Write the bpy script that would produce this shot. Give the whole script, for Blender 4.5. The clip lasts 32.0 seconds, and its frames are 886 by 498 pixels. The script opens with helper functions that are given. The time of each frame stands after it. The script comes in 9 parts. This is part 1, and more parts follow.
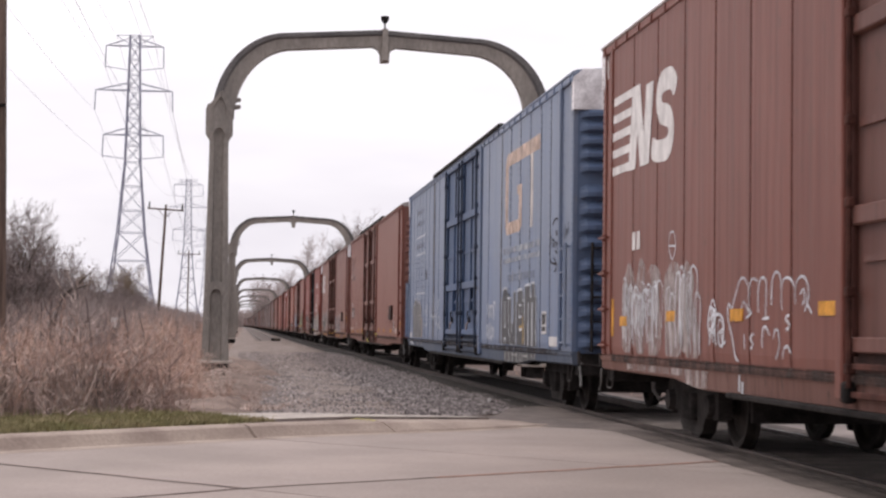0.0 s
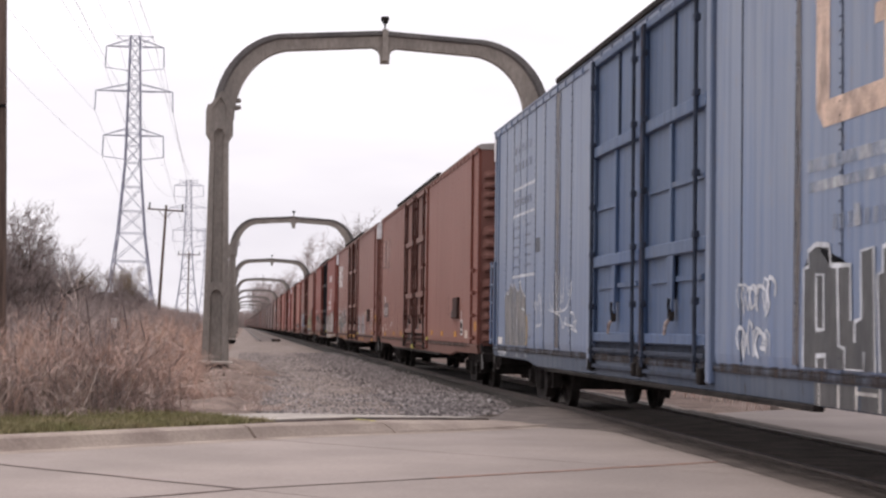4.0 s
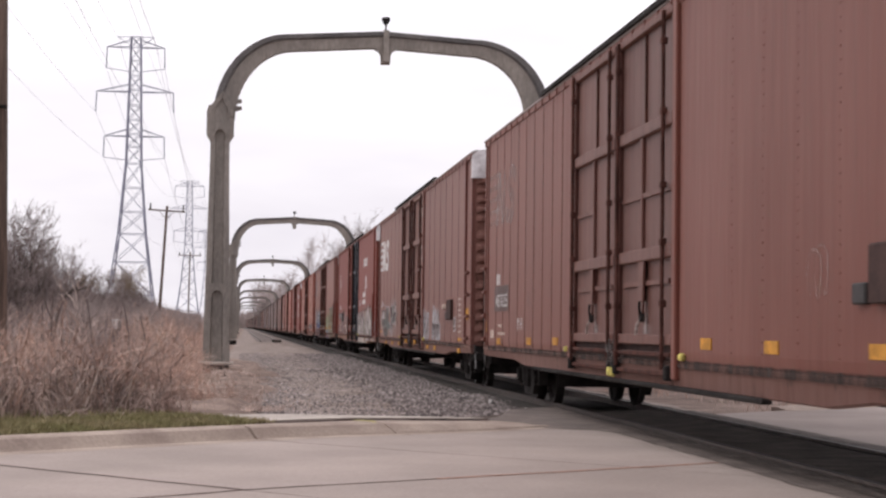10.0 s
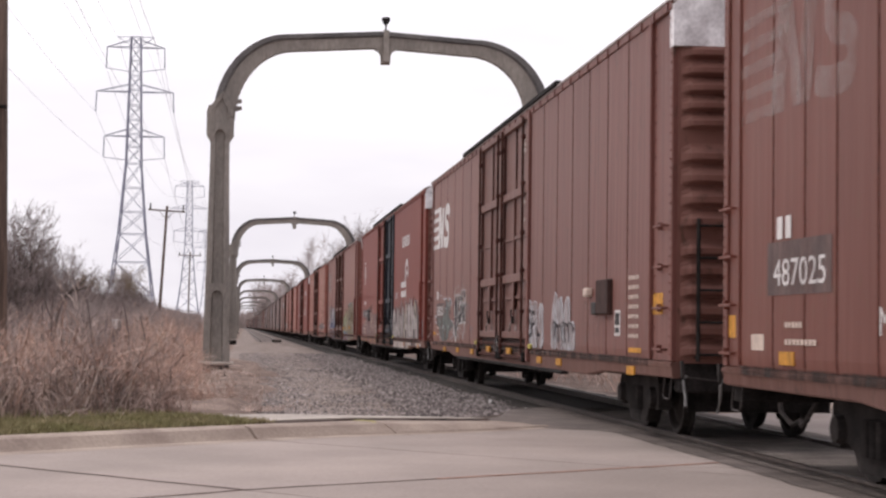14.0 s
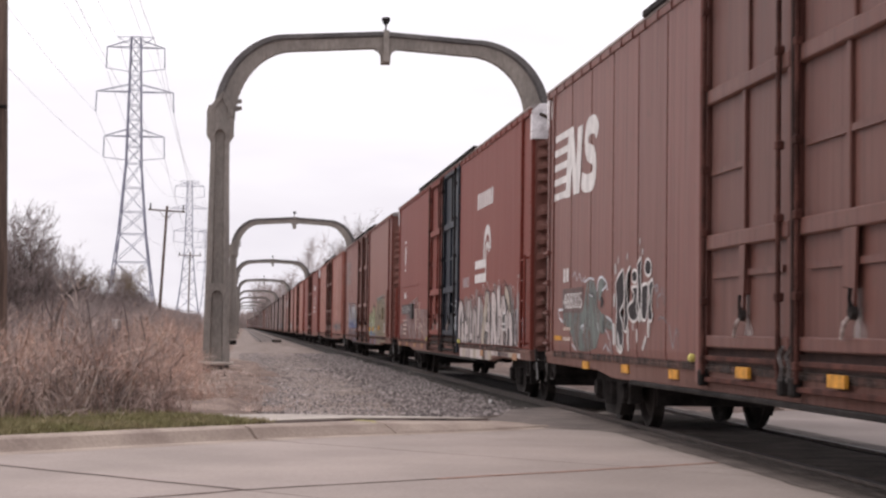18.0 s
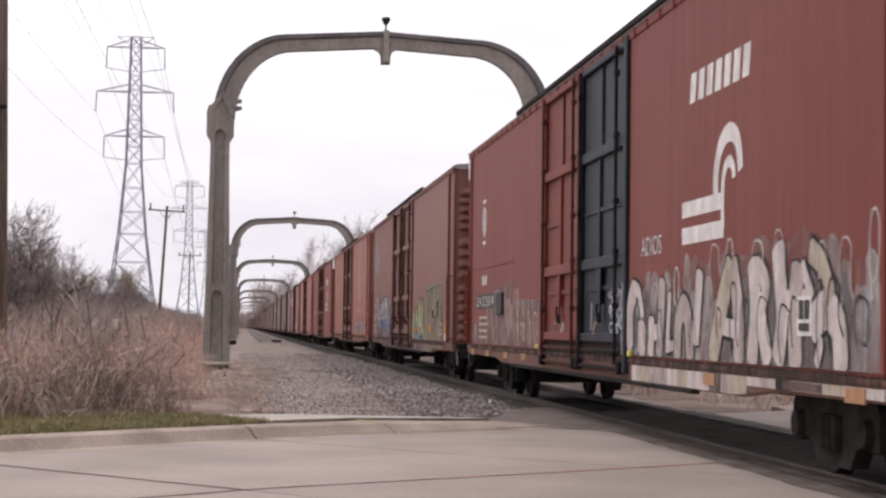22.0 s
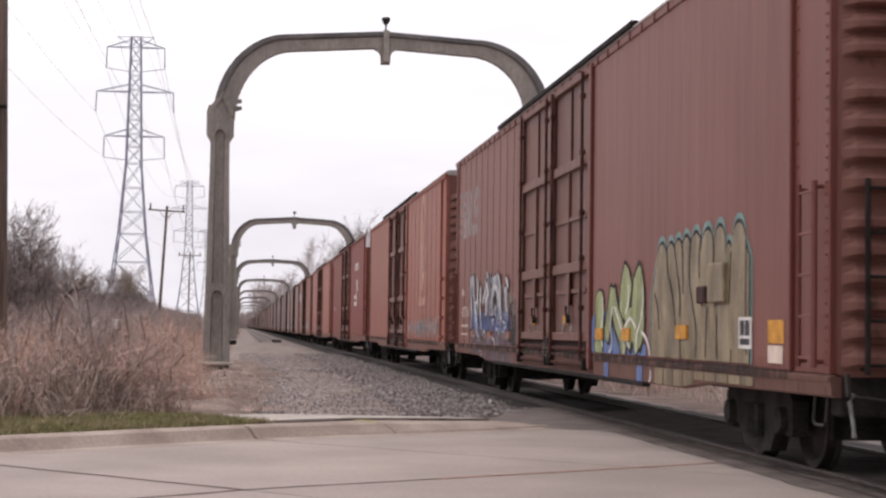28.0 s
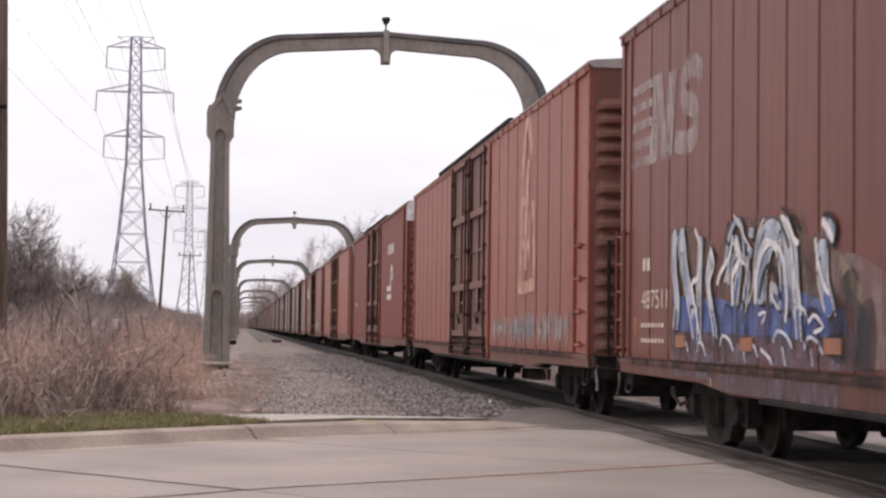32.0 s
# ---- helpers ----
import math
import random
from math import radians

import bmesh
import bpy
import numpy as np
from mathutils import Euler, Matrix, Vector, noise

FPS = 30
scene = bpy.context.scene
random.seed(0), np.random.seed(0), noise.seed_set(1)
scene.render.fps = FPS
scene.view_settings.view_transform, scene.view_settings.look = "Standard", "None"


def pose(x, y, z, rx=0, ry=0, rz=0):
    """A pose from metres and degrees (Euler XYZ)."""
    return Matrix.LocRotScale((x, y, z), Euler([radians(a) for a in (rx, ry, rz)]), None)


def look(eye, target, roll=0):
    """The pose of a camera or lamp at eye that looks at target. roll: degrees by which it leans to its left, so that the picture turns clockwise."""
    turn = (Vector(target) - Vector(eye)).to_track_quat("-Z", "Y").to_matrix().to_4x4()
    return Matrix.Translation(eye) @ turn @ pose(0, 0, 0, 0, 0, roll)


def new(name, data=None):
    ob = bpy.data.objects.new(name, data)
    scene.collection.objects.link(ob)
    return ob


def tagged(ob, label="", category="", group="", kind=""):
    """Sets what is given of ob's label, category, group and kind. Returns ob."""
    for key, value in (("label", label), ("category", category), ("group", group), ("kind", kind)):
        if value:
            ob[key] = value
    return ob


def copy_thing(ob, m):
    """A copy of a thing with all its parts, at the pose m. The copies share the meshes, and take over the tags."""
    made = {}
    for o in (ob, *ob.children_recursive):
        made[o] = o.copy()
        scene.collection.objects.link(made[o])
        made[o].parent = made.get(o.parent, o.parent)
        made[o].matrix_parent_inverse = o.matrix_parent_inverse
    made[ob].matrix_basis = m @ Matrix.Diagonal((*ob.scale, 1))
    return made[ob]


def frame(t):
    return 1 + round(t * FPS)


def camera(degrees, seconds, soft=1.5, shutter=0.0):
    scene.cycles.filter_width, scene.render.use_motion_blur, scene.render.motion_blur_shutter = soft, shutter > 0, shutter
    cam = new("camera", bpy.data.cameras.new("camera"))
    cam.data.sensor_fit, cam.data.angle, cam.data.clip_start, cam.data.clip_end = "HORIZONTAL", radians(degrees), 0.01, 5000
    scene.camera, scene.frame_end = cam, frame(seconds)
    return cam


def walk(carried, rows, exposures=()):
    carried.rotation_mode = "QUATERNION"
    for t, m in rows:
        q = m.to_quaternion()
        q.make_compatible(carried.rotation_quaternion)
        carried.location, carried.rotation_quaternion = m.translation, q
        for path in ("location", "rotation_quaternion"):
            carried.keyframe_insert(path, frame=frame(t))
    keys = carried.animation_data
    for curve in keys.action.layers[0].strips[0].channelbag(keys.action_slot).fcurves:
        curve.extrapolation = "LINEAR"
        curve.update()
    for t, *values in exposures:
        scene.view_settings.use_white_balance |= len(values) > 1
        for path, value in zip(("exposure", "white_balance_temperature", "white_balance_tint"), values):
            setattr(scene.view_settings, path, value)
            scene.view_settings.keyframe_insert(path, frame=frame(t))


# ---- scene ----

# ---- camera: a zoomed camcorder on a tripod, settling slightly in the first seconds ----
cam = camera(28.08, 32.0, soft=2.4, shutter=0.4)
EYE = Vector((0, 0, 1.282))


def aim(yaw, pitch):
    y, p = radians(yaw), radians(pitch)
    return look(EYE, EYE + 100 * Vector((math.sin(y) * math.cos(p), math.cos(y) * math.cos(p), math.sin(p))), 0.75)


walk(cam, [(0.0, aim(6.335, 2.535)), (3.0, aim(6.330, 2.553)), (6.0, aim(6.325, 2.555)), (8.5, aim(6.302, 2.577)), (32.0, aim(6.302, 2.577))],
     exposures=[(0.0, 0.06, 6500, 16), (32.0, 0.06, 6500, 16)])

# ---- light: bright overcast ----
world = bpy.data.worlds.new("overcast_sky")
scene.world = world
world.use_nodes = True
wn, wl = world.node_tree.nodes, world.node_tree.links
wn.clear()
sky = wn.new("ShaderNodeTexSky")
sky.sky_type, sky.sun_disc = "NISHITA", False
sky.sun_elevation, sky.sun_rotation = radians(48), radians(294)
sky.dust_density, sky.air_density = 4.0, 1.0
cloud_co = wn.new("ShaderNodeTexCoord")
cloud_map = wn.new("ShaderNodeMapping")
cloud_map.inputs["Scale"].default_value = (1.0, 1.0, 4.0)
cloud_noise = wn.new("ShaderNodeTexNoise")
cloud_noise.inputs["Scale"].default_value = 2.2
cloud_noise.inputs["Detail"].default_value = 5
cloud_ramp = wn.new("ShaderNodeValToRGB")
cloud_ramp.color_ramp.elements[0].position, cloud_ramp.color_ramp.elements[0].color = 0.36, (0.87, 0.86, 0.90, 1)
cloud_ramp.color_ramp.elements[1].position, cloud_ramp.color_ramp.elements[1].color = 0.60, (1.10, 1.09, 1.10, 1)
dim = wn.new("ShaderNodeMixRGB")
dim.blend_type, dim.inputs[0].default_value, dim.inputs[2].default_value = "MULTIPLY", 1.0, (0.1, 0.1, 0.1, 1)
veil = wn.new("ShaderNodeMixRGB")
veil.inputs[0].default_value = 0.93
back = wn.new("ShaderNodeBackground")
back.inputs["Strength"].default_value = 1.0
wout = wn.new("ShaderNodeOutputWorld")
wl.new(cloud_co.outputs["Generated"], cloud_map.inputs["Vector"])
wl.new(cloud_map.outputs["Vector"], cloud_noise.inputs["Vector"])
wl.new(cloud_noise.outputs["Fac"], cloud_ramp.inputs["Fac"])
wl.new(sky.outputs["Color"], dim.inputs[1])
wl.new(dim.outputs["Color"], veil.inputs[1])
wl.new(cloud_ramp.outputs["Color"], veil.inputs[2])
wl.new(veil.outputs["Color"], back.inputs["Color"])
wl.new(back.outputs["Background"], wout.inputs["Surface"])

sun = new("sun", bpy.data.lights.new("sun", "SUN"))
sun.data.energy, sun.data.angle, sun.data.color = 1.1, radians(25), (1.0, 0.96, 0.9)
sun.matrix_world = look((-50, 22, 60), (0, 0, 0))


# ---- materials ----
def mat(name, base, rough=0.7, metal=0.0, var=0.15, scale=6.0, bump=0.1, bump_scale=None, second=None, stretch=(1, 1, 1), rand=0.0, spec=0.3, detail=8.0, width=0.16, fine=None, cover=None):
    """Two scales of variation round a base colour, with a fine bump; cover: least and most cover of a thin coat of paint."""
    m = bpy.data.materials.new(name)
    m.use_nodes = True
    n, l = m.node_tree.nodes, m.node_tree.links
    b = n["Principled BSDF"]
    b.inputs["Roughness"].default_value, b.inputs["Metallic"].default_value = rough, metal
    b.inputs["Specular IOR Level"].default_value = spec
    co, mp = n.new("ShaderNodeTexCoord"), n.new("ShaderNodeMapping")
    mp.inputs["Scale"].default_value = stretch
    l.new(co.outputs["Object"], mp.inputs["Vector"])
    a, c = n.new("ShaderNodeTexNoise"), n.new("ShaderNodeTexNoise")
    a.inputs["Scale"].default_value, a.inputs["Detail"].default_value = scale, detail
    c.inputs["Scale"].default_value, c.inputs["Detail"].default_value = fine or scale * 9, 4
    l.new(mp.outputs["Vector"], a.inputs["Vector"])
    l.new(mp.outputs["Vector"], c.inputs["Vector"])
    ra = n.new("ShaderNodeValToRGB")
    lo = second or tuple(v * (1 - 2 * var) for v in base)
    hi = base if second else tuple(min(1, v * (1 + var)) for v in base)
    ra.color_ramp.elements[0].position, ra.color_ramp.elements[0].color = 0.5 - width, (*lo, 1)
    ra.color_ramp.elements[1].position, ra.color_ramp.elements[1].color = 0.5 + width, (*hi, 1)
    l.new(a.outputs["Fac"], ra.inputs["Fac"])
    g = n.new("ShaderNodeMapRange")
    g.inputs["From Min"].default_value, g.inputs["From Max"].default_value = 0.3, 0.7
    g.inputs["To Min"].default_value, g.inputs["To Max"].default_value = 1 - var, 1 + var
    l.new(c.outputs["Fac"], g.inputs["Value"])
    mx = n.new("ShaderNodeVectorMath")
    mx.operation = "MULTIPLY"
    l.new(ra.outputs["Color"], mx.inputs[0])
    l.new(g.outputs["Result"], mx.inputs[1])
    last = mx.outputs["Vector"]
    if rand:
        oi = n.new("ShaderNodeObjectInfo")
        geo = n.new("ShaderNodeNewGeometry")
        ad = n.new("ShaderNodeMath")
        ad.operation = "ADD"
        l.new(oi.outputs["Random"], ad.inputs[0])
        l.new(geo.outputs["Random Per Island"], ad.inputs[1])
        fr = n.new("ShaderNodeMath")
        fr.operation = "FRACT"
        l.new(ad.outputs[0], fr.inputs[0])
        rr = n.new("ShaderNodeMapRange")
        rr.inputs["To Min"].default_value, rr.inputs["To Max"].default_value = 1 - rand, 1 + rand
        l.new(fr.outputs[0], rr.inputs["Value"])
        m2 = n.new("ShaderNodeVectorMath")
        m2.operation = "MULTIPLY"
        l.new(last, m2.inputs[0])
        l.new(rr.outputs["Result"], m2.inputs[1])
        last = m2.outputs["Vector"]
    l.new(last, b.inputs["Base Color"])
    if cover:
        mist, worn = n.new("ShaderNodeTexNoise"), n.new("ShaderNodeMapRange")
        mist.inputs["Scale"].default_value, mist.inputs["Detail"].default_value, mist.inputs["Roughness"].default_value = 3.2, 9, 0.68
        worn.inputs["From Min"].default_value, worn.inputs["From Max"].default_value = 0.36, 0.62
        worn.inputs["To Min"].default_value, worn.inputs["To Max"].default_value = cover
        grain = n.new("ShaderNodeMapping")
        grain.inputs["Scale"].default_value, grain.inputs["Location"].default_value = (1, 1.3, 0.55), (3, 7, 5)
        l.new(co.outputs["Object"], grain.inputs["Vector"])
        l.new(grain.outputs["Vector"], mist.inputs["Vector"])
        l.new(mist.outputs["Fac"], worn.inputs["Value"])
        l.new(worn.outputs["Result"], b.inputs["Alpha"])
    if bump:
        bp = n.new("ShaderNodeBump")
        bp.inputs["Strength"].default_value, bp.inputs["Distance"].default_value = bump, 0.02
        l.new(c.outputs["Fac"], bp.inputs["Height"])
        l.new(bp.outputs["Normal"], b.inputs["Normal"])
    return m


def paint(name, base, faded, rust, rusty=0.08, rough=0.52, rand=0.085, spec=0.3, streak=1.0, dust=0.29, dust_tint=(1.0, 0.63, 0.52)):
    """Weathered car paint: faded blotches, vertical streaks, speckled rust and dust."""
    m = bpy.data.materials.new(name)
    m.use_nodes = True
    n, l = m.node_tree.nodes, m.node_tree.links
    b = n["Principled BSDF"]
    b.inputs["Roughness"].default_value = rough
    b.inputs["Specular IOR Level"].default_value = spec
    b.inputs["Sheen Weight"].default_value, b.inputs["Sheen Roughness"].default_value = dust, 0.3
    b.inputs["Sheen Tint"].default_value = (*dust_tint, 1)
    co = n.new("ShaderNodeTexCoord")
    oi = n.new("ShaderNodeObjectInfo")
    off = n.new("ShaderNodeVectorMath")
    off.operation = "ADD"
    l.new(co.outputs["Object"], off.inputs[0])
    l.new(oi.outputs["Random"], off.inputs[1])

    def layer(stretch, scale, lo, hi, detail=6):
        mp, t, r = n.new("ShaderNodeMapping"), n.new("ShaderNodeTexNoise"), n.new("ShaderNodeMapRange")
        mp.inputs["Scale"].default_value = stretch
        t.inputs["Scale"].default_value, t.inputs["Detail"].default_value = scale, detail
        r.inputs["From Min"].default_value, r.inputs["From Max"].default_value = lo, hi
        l.new(off.outputs["Vector"], mp.inputs["Vector"])
        l.new(mp.outputs["Vector"], t.inputs["Vector"])
        l.new(t.outputs["Fac"], r.inputs["Value"])
        return r.outputs["Result"]

    def mix(fac, a, c):
        x = n.new("ShaderNodeMixRGB")
        l.new(fac, x.inputs[0])
        if isinstance(a, tuple):
            x.inputs[1].default_value = (*a, 1)
        else:
            l.new(a, x.inputs[1])
        x.inputs[2].default_value = (*c, 1)
        return x.outputs["Color"]

    def scaled(sock, k):
        x = n.new("ShaderNodeMath")
        x.operation = "MULTIPLY"
        x.inputs[1].default_value = k
        l.new(sock, x.inputs[0])
        return x.outputs[0]

    col = mix(layer((1, 0.35, 0.35), 1.0, 0.35, 0.7), base, faded)
    col = mix(scaled(layer((1, 5, 0.2), 1.6, 0.42, 0.72), 0.7 * streak), col, faded)
    col = mix(scaled(layer((1, 9, 0.22), 1.5, 0.50, 0.72), 0.7 * streak), col, tuple(v * 0.58 for v in base))
    col = mix(scaled(layer((1, 1, 0.6), 7.0, 0.60, 0.72), rusty * 6), col, rust)
    tone = n.new("ShaderNodeMapRange")
    tone.inputs["To Min"].default_value, tone.inputs["To Max"].default_value = 1 - rand, 1 + rand
    l.new(oi.outputs["Random"], tone.inputs["Value"])
    mv = n.new("ShaderNodeVectorMath")
    mv.operation = "MULTIPLY"
    l.new(col, mv.inputs[0])
    l.new(tone.outputs["Result"], mv.inputs[1])
    l.new(mv.outputs["Vector"], b.inputs["Base Color"])
    bp = n.new("ShaderNodeBump")
    bp.inputs["Strength"].default_value, bp.inputs["Distance"].default_value = 0.24, 0.035
    l.new(layer((1, 1.8, 0.22), 1.5, 0.2, 0.8, 3), bp.inputs["Height"])
    l.new(bp.outputs["Normal"], b.inputs["Normal"])
    return m


M = {}
M["red"] = paint("brown_red_paint", (0.129, 0.035, 0.024), (0.177, 0.063, 0.047), (0.08, 0.036, 0.025))
M["red_dull"] = paint("dull_brown_red_paint", (0.115, 0.037, 0.029), (0.159, 0.062, 0.050), (0.07, 0.036, 0.026), 0.12)
M["red_g"] = paint("dark_brown_red_paint", (0.119, 0.030, 0.022), (0.153, 0.049, 0.038), (0.10, 0.045, 0.03), streak=0.45)
M["red_end"] = paint("sooty_end_paint", (0.145, 0.058, 0.045), (0.19, 0.088, 0.070), (0.06, 0.03, 0.02), 0.12, 0.6, spec=0.25)
M["blue_mid"] = paint("worn_blue_door_paint", (0.040, 0.078, 0.170), (0.085, 0.124, 0.200), (0.10, 0.08, 0.06), 0.05, dust=0.07, dust_tint=(0.82, 0.88, 1.0))
M["ghost_pale"] = mat("chalky_faded_lettering", (0.40, 0.325, 0.31), 0.7, 0, 0.2, 2.4, 0.1, second=(0.27, 0.19, 0.17), stretch=(1, 1.6, 0.35), width=0.2, cover=(0.25, 0.85))
M["red_brown"] = paint("rusty_brown_paint", (0.128, 0.036, 0.024), (0.168, 0.059, 0.044), (0.12, 0.055, 0.03), streak=0.35, spec=0.26)
M["red_e"] = paint("hazed_grey_brown_paint", (0.125, 0.095, 0.092), (0.175, 0.143, 0.14), (0.09, 0.05, 0.035), 0.1)
M["red_b"] = paint("boxcar_red_paint", (0.151, 0.028, 0.019), (0.171, 0.039, 0.027), (0.10, 0.03, 0.02), rusty=0.04, streak=0.12, spec=0.24, rough=0.58, dust=0.15, dust_tint=(1.0, 0.58, 0.48))
M["red_c"] = paint("orange_red_paint", (0.213, 0.049, 0.031), (0.274, 0.089, 0.062), (0.09, 0.04, 0.025), 0.2)
M["red_d"] = paint("hazed_dull_brown_paint", (0.135, 0.080, 0.072), (0.18, 0.12, 0.11), (0.09, 0.05, 0.03), 0.1)
M["blue"] = paint("faded_blue_paint", (0.098, 0.148, 0.262), (0.175, 0.205, 0.262), (0.20, 0.16, 0.12), 0.05, spec=0.45, rough=0.46, dust=0.22, dust_tint=(0.82, 0.88, 1.0))
M["blue_dark"] = paint("worn_dark_blue_paint", (0.072, 0.108, 0.195), (0.105, 0.145, 0.225), (0.10, 0.08, 0.06), 0.05, dust=0.08, dust_tint=(0.82, 0.88, 1.0))
# door red darker than the sides, with the bars' shade put into it
M["red_door"] = paint("shaded_red_door_paint", (0.086, 0.029, 0.022), (0.120, 0.049, 0.038), (0.06, 0.03, 0.02), 0.12)
M["red_sill"] = paint("grimy_sill_paint", (0.105, 0.048, 0.038), (0.145, 0.080, 0.068), (0.04, 0.026, 0.022), 0.15, 0.75, spec=0.12)
M["blue_sill"] = paint("grimy_blue_sill_paint", (0.072, 0.092, 0.136), (0.12, 0.135, 0.165), (0.045, 0.04, 0.036), 0.15, 0.75, spec=0.12, dust=0.05, dust_tint=(0.82, 0.88, 1.0))
M["roof_grey"] = paint("weathered_roof_sheet", (0.25, 0.215, 0.205), (0.36, 0.325, 0.315), (0.13, 0.085, 0.07), 0.08)
M["black"] = paint("black_door_paint", (0.007, 0.010, 0.017), (0.016, 0.021, 0.033), (0.05, 0.035, 0.03), 0.04, spec=0.22, dust=0.02, dust_tint=(0.82, 0.88, 1.0))
M["under"] = mat("grimy_black_steel", (0.025, 0.0215, 0.0205), 0.85, 0, 0.3, 4, 0.3, spec=0.12)
M["wheel"] = mat("worn_wheel_steel", (0.030, 0.025, 0.023), 0.65, 0.2, 0.25, 5, 0.2, spec=0.2)
M["steel"] = mat("dull_galvanised_steel", (0.17, 0.165, 0.16), 0.5, 0.5, 0.2, 8, 0.1)
M["rusty_bar"] = mat("rusty_dark_bar", (0.034, 0.027, 0.025), 0.7, 0.1, 0.25, 8, 0.1)
M["rail"] = mat("polished_rail_steel", (0.11, 0.09, 0.08), 0.45, 0.5, 0.2, 6, 0.1)
M["cap_white"] = mat("stained_white_panel", (0.78, 0.76, 0.77), 0.75, 0, 0.15, 3.0, 0.15, second=(0.50, 0.47, 0.48), width=0.10, detail=10)
M["white"] = mat("chalky_white_paint", (0.74, 0.71, 0.69), 0.7, 0, 0.06, 5, 0.1, cover=(0.72, 1.0))
M["ghost"] = mat("faded_white_lettering", (0.42, 0.335, 0.315), 0.7, 0, 0.2, 2.2, 0.1, second=(0.29, 0.19, 0.165), stretch=(1, 1.6, 0.35), width=0.2, cover=(0.0, 0.5))
M["tan"] = mat("peach_faded_paint", (0.60, 0.43, 0.33), 0.7, 0, 0.18, 4, 0.1, cover=(0.6, 1.0))
M["cream"] = mat("cream_stencil_paint", (0.62, 0.50, 0.42), 0.7, 0, 0.1, 6, 0.1)
M["yellow"] = mat("yellow_reflector", (0.54, 0.25, 0.03), 0.6, 0, 0.18, 8, 0.05)
M["black_paint"] = mat("black_stencil_paint", (0.035, 0.032, 0.032), 0.6, 0, 0.2, 6, 0.05)
# darker grey concrete for the top flange of the arches
M["stained"] = mat("dark_flange_concrete", (0.165, 0.155, 0.15), 0.9, 0, 0.2, 1.2, 0.3, second=(0.105, 0.10, 0.10), fine=14)
M["concrete"] = mat("arch_concrete", (0.315, 0.282, 0.252), 0.9, 0, 0.16, 0.9, 0.35, second=(0.225, 0.203, 0.184), stretch=(1, 1, 0.4), fine=14)
M["slab"] = mat("road_concrete", (0.412, 0.342, 0.309), 0.85, 0, 0.09, 0.45, 0.15, second=(0.32, 0.268, 0.24), fine=30, rand=0.03)
M["kerb"] = mat("kerb_concrete", (0.46, 0.375, 0.315), 0.9, 0, 0.12, 1.5, 0.25, second=(0.33, 0.26, 0.22), fine=25)
M["walk"] = mat("pale_path_concrete", (0.52, 0.46, 0.41), 0.9, 0, 0.1, 2, 0.2, fine=30)
M["asphalt"] = mat("crossing_asphalt", (0.23, 0.198, 0.18), 0.95, 0, 0.3, 2.5, 0.6, second=(0.13, 0.112, 0.102), fine=30, spec=0.08)
M["patch"] = mat("worn_asphalt_patch", (0.215, 0.178, 0.160), 0.9, 0, 0.25, 1.6, 0.4, second=(0.12, 0.098, 0.088), fine=40)
M["tar"] = mat("tar_crack_filler", (0.15, 0.10, 0.085), 0.85, 0, 0.35, 5, 0.2, second=(0.07, 0.05, 0.045))
M["gravel_bed"] = mat("grey_gravel_bed", (0.33, 0.275, 0.25), 0.95, 0, 0.4, 0.55, 1.0, second=(0.20, 0.155, 0.13), fine=24)
M["stone"] = mat("crushed_stone", (0.36, 0.315, 0.30), 0.9, 0, 0.25, 12, 0.4, rand=0.62)
# paler than the near twigs: the haze of distance is in the colour
M["far_twig"] = mat("haze_pale_twigs", (0.44, 0.375, 0.36), 0.95, 0, 0.15, 0.3, 0, rand=0.2)
M["sign_blue"] = mat("faded_blue_sign", (0.10, 0.17, 0.26), 0.6, 0, 0.15, 5, 0.05)
M["dirt"] = mat("dry_dirt_and_litter", (0.30, 0.222, 0.185), 0.95, 0, 0.35, 1.1, 1.0, second=(0.15, 0.105, 0.085), fine=11)
M["grass"] = mat("verge_grass", (0.225, 0.21, 0.095), 0.85, 0, 0.25, 1.2, 0.3, second=(0.33, 0.275, 0.16), rand=0.3)
M["weed"] = mat("dry_pinkish_weed", (0.62, 0.43, 0.345), 0.85, 0, 0.25, 0.7, 0, second=(0.42, 0.28, 0.23), rand=0.4)
M["straw"] = mat("pale_dry_straw", (0.56, 0.46, 0.37), 0.85, 0, 0.2, 1.5, 0, rand=0.3)
M["brush"] = mat("grey_brown_brush", (0.60, 0.48, 0.42), 0.9, 0, 0.25, 0.7, 0, second=(0.38, 0.295, 0.26), rand=0.45)
M["bark"] = mat("grey_brown_bark", (0.14, 0.112, 0.102), 0.95, 0, 0.25, 4, 0.4, stretch=(1, 1, 0.2))
M["twig"] = mat("bare_twigs", (0.27, 0.222, 0.21), 0.95, 0, 0.2, 2, 0, rand=0.25)
M["bud"] = mat("budding_twigs", (0.27, 0.21, 0.16), 0.95, 0, 0.2, 2, 0, rand=0.25)
M["pole"] = mat("weathered_pole_wood", (0.15, 0.105, 0.085), 0.9, 0, 0.25, 3, 0.3, stretch=(4, 4, 0.3))
M["lattice"] = mat("galvanised_tower_steel", (0.32, 0.325, 0.41), 0.6, 0.1, 0.1, 2, 0.05)
M["wire"] = mat("aluminium_cable", (0.42, 0.41, 0.46), 0.6, 0.1, 0.05, 2, 0)
# near-black: the shade of the sheet gaps as a colour; also on dark fittings
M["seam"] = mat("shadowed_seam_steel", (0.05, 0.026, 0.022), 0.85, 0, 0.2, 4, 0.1)
